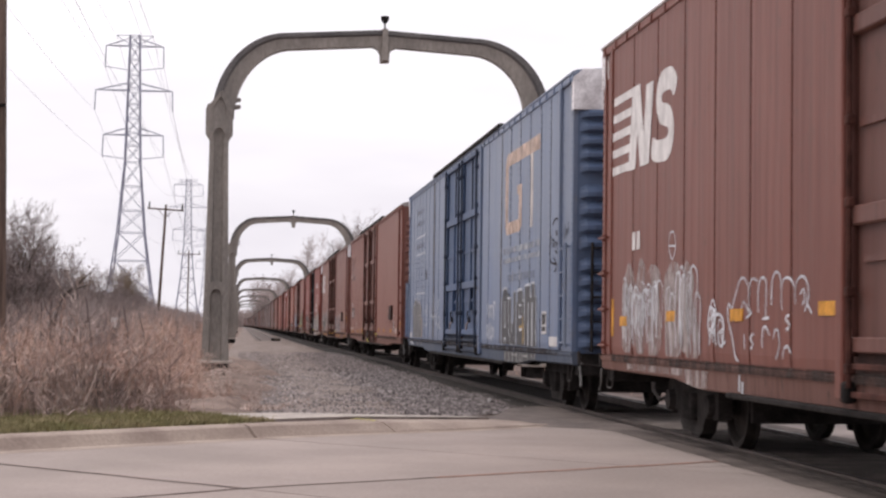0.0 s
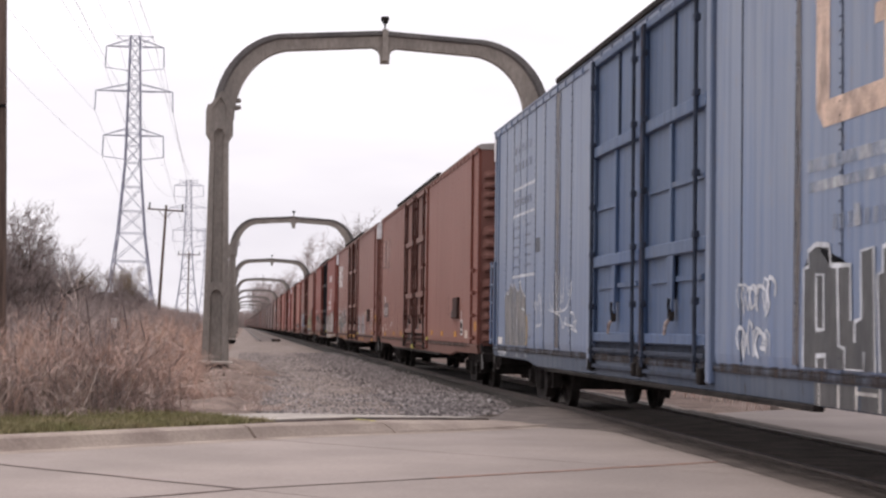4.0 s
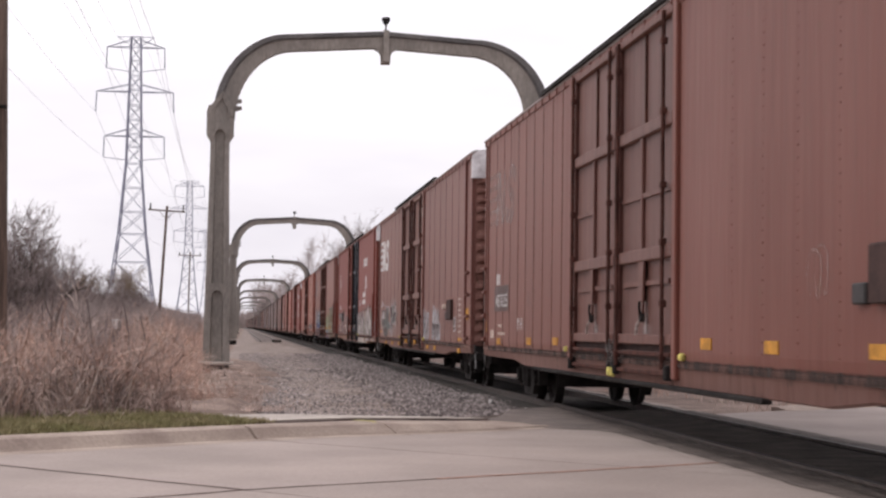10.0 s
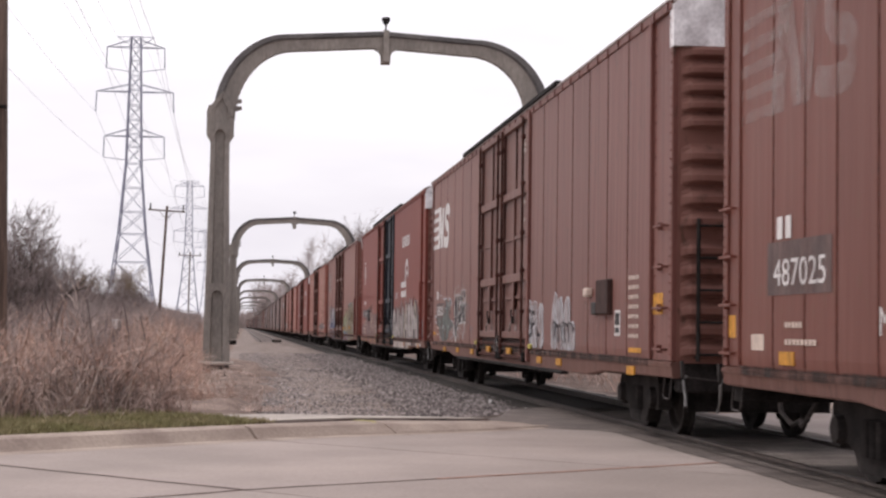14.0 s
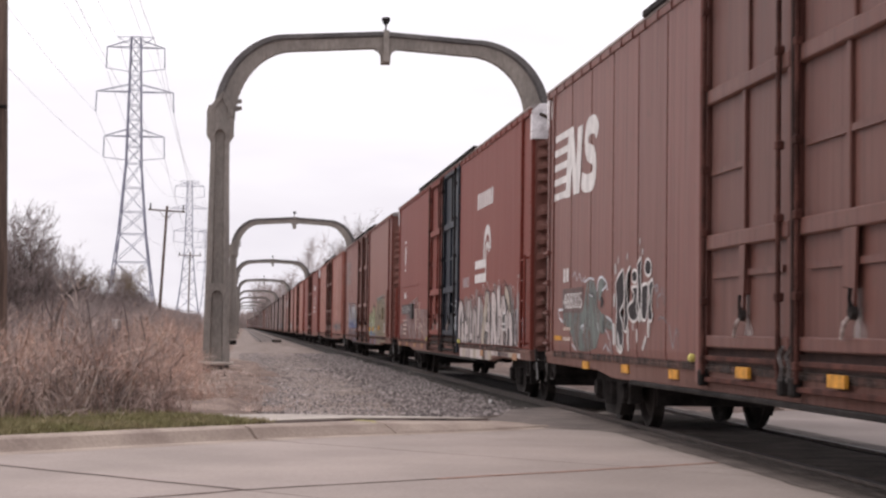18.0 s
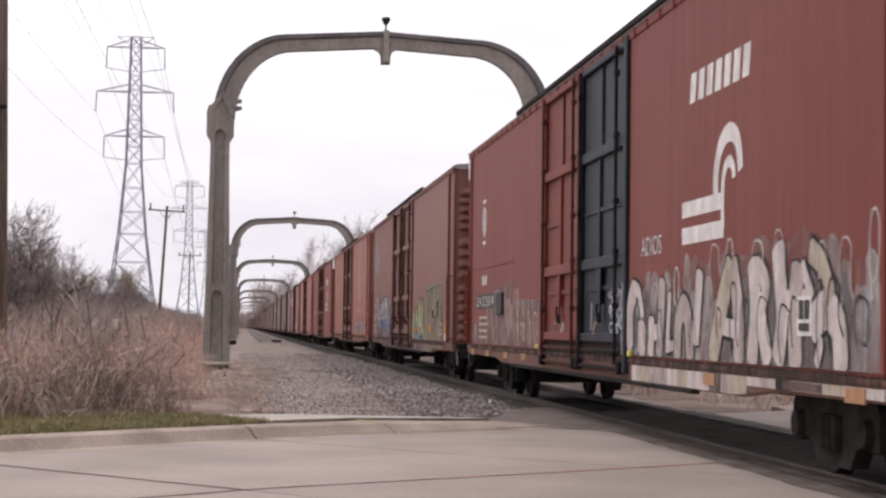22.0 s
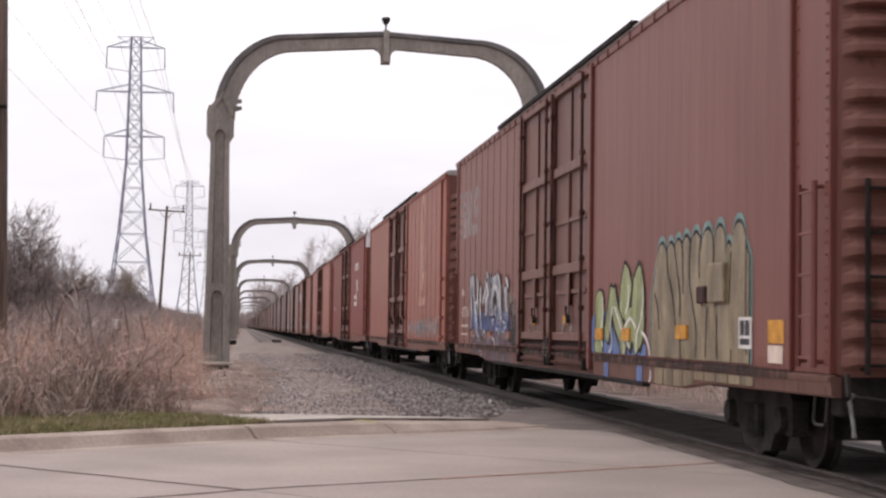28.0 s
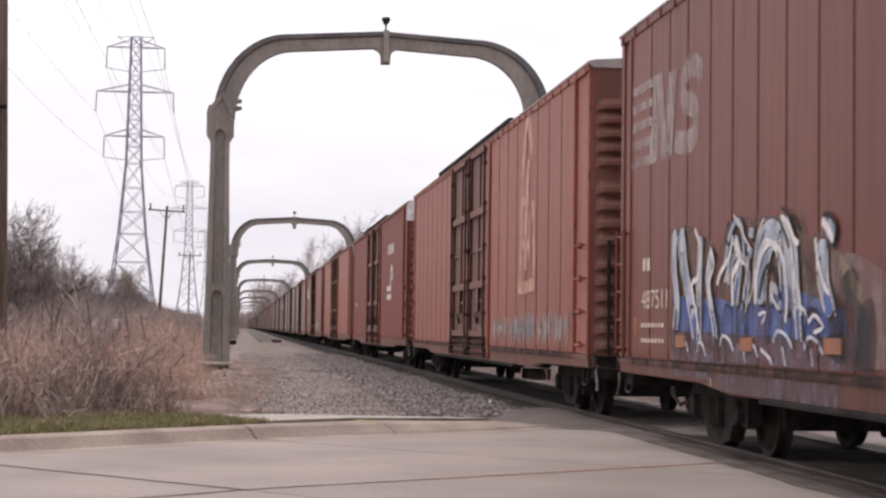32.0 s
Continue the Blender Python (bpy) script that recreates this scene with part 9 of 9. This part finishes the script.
def lattice_tower():
    root = new("lattice_tower")
    W = [(0, 3.5), (13.5, 1.75), (22.8, 1.0), (39.6, 0.62)]

    def half(z):
        for (z0, w0), (z1, w1) in zip(W, W[1:]):
            if z <= z1:
                return w0 + (w1 - w0) * (z - z0) / (z1 - z0)
        return W[-1][1]
    for sx in (-1, 1):
        for sy in (-1, 1):
            bm = bmesh.new()
            zs = [0, 13.5, 22.8, 39.6]
            for a, b in zip(zs, zs[1:]):
                bar(bm, (sx * half(a), sy * half(a), a), (sx * half(b), sy * half(b), b), 0.105)
            part("leg", bm, "lattice", root)
    levels = [0, 5.5, 9.8, 13.5, 16.4, 19.6, 22.8, 25.0, 26.7, 28.6, 30.5, 32.6, 34.4, 36.4, 38.3, 39.6]
    for n, (a, b) in enumerate(zip(levels, levels[1:])):
        for sx, sy, tx, ty in ((-1, -1, 1, -1), (1, -1, 1, 1), (1, 1, -1, 1), (-1, 1, -1, -1)):
            ha, hb = half(a), half(b)
            for p, q in (((sx * ha, sy * ha, a), (tx * hb, ty * hb, b)), ((tx * ha, ty * ha, a), (sx * hb, sy * hb, b)), ((sx * hb, sy * hb, b), (tx * hb, ty * hb, b))):
                bm = bmesh.new()
                bar(bm, p, q, 0.042)
                part("brace", bm, "lattice", root)
    for z, x in ((38.2, 3.75), (32.3, 5.0), (26.4, 3.9)):
        for s in (-1, 1):
            bm = bmesh.new()
            tip = (s * x, 0, z)
            for sy in (-1, 1):
                bar(bm, (s * 0.65, sy * 0.65, z), tip, 0.06)
                bar(bm, (s * 0.65, sy * 0.65, z + 1.0), tip, 0.045)
            part("cross_arm", bm, "lattice", root)
            bm = bmesh.new()
            tube(bm, [(s * x, 0, z), (s * x * 1.02, 0, z - 2.7)], 0.085, 6)
            part("insulator_string", bm, "lattice", root)
            if x < 4.5:
                bm = bmesh.new()
                bar(bm, (s * x * 1.02, 0, z - 2.8), (s * 0.7, 0, z - 3.2), 0.05)
                part("jumper_arm", bm, "lattice", root)
    for s in (-1, 1):
        bm = bmesh.new()
        bar(bm, (s * 0.65, 0, 38.4), (s * 2.4, 0, 39.6), 0.05)
        bar(bm, (s * 0.65, 0, 39.6), (s * 2.4, 0, 39.6), 0.05)
        part("peak_arm", bm, "lattice", root)
    return tagged(root, "grey lattice steel transmission tower with three cross arms", "tower", "power line towers")


TOWERS = [(-15.12, 236.0), (-15.4, 470.0), (-15.8, 705.0)]


def towers():
    t = lattice_tower()
    t.matrix_basis = pose(TOWERS[0][0], TOWERS[0][1], -0.3)
    for x, y in TOWERS[1:]:
        copy_thing(t, pose(x, y, -0.3))
    ends = [(-14.4, 0.0)] + TOWERS
    for z, x in ((35.4, 3.83), (29.6, 5.1), (23.6, 4.0), (39.4, 2.4)):
        for s in (-1, 1):
            bm = bmesh.new()
            for (x0, y0), (x1, y1) in zip(ends, ends[1:]):
                pts = []
                for i in range(13):
                    k = i / 12
                    pts.append((x0 + (x1 - x0) * k + s * x, y0 + (y1 - y0) * k, z - 0.3 - 4 * (2.2 if y0 < 200 else 5.0) * k * (1 - k)))
                tube(bm, pts, 0.016 if y0 < 200 else 0.024, 4, cap=False)
            tagged(part("power_cable", bm, "wire"), "thin overhead power cable between towers", "cable", "power cables")


def pole(x, y, h, lean, arm=3.3, arm_z=0.4, r=0.16):
    root = tagged(new("utility_pole"), "weathered wooden utility pole with a crossarm, leaning slightly", "utility pole", "utility poles")
    bm = bmesh.new()
    tube(bm, [(0, 0, -0.5), (0, 0, h * 0.5), (0, 0, h)], [r, r * 0.85, r * 0.7], 10)
    part("pole_shaft", bm, "pole", root)
    if arm:
        part("crossarm", boxed(-arm / 2, arm / 2, -0.26, -0.12, h - arm_z - 0.12, h - arm_z + 0.02, bevel=0.01), "pole", root)
        for s in (-1, 1):
            bm = bmesh.new()
            tube(bm, [(s * arm * 0.45, -0.19, h - arm_z), (s * arm * 0.45, -0.19, h - arm_z + 0.55)], [0.09, 0.07], 6)
            part("insulator", bm, "under", root)
            bm = bmesh.new()
            tube(bm, [(s * arm * 0.22, -0.19, h - arm_z - 0.05), (0, -0.15, h - arm_z - 0.8)], 0.03, 4)
            part("brace", bm, "pole", root)
    root.matrix_basis = pose(x, y, -0.25, 0, lean, 0)
    return root


def near_pole():
    root = tagged(new("roadside_pole"), "dark brown weathered pole at the verge", "pole")
    bm = bmesh.new()
    tube(bm, [(0, 0, -0.4), (0, 0, 3.0), (0, 0, 9.0)], [0.17, 0.165, 0.15], 14)
    part("pole_shaft", bm, "pole", root)
    part("sign_plate", boxed(-0.16, -0.015, -0.20, -0.17, 2.95, 5.1, bevel=0.006), "sign_blue", root, "tall narrow blue sign plate")
    part("strap", boxed(-0.17, 0.17, -0.205, -0.16, 4.45, 4.5), "under", root)
    root.matrix_basis = pose(-3.66, 26.8, 0.0, 0, -1.1, 0)


# ---- build ----
ground()
road()
kerb()
verge()
track()
spoil()
arch = arch_thing()
tagged(arch, "old concrete catenary arch over the railway", "arch", "catenary arches")
ARCHES = [(4.12, 55.5), (3.83, 151.0), (3.4, 246.0), (3.2, 347.0), (2.72, 455.0), (2.4, 560.0), (2.15, 670.0), (1.75, 780.0), (1.2, 890.0)]
arch.matrix_basis = pose(ARCHES[0][0], ARCHES[0][1], -0.02)
for ax, ay in ARCHES[1:]:
    copy_thing(arch, pose(ax, ay, -0.02))
build_train()
decorate()
towers()
pole(-8.0, 163.0, 12.4, 3.0)
pole(-10.2, 315.0, 14.5, 0.5, 4.0, 0.6)
near_pole()
woods()
weeds()
motions()
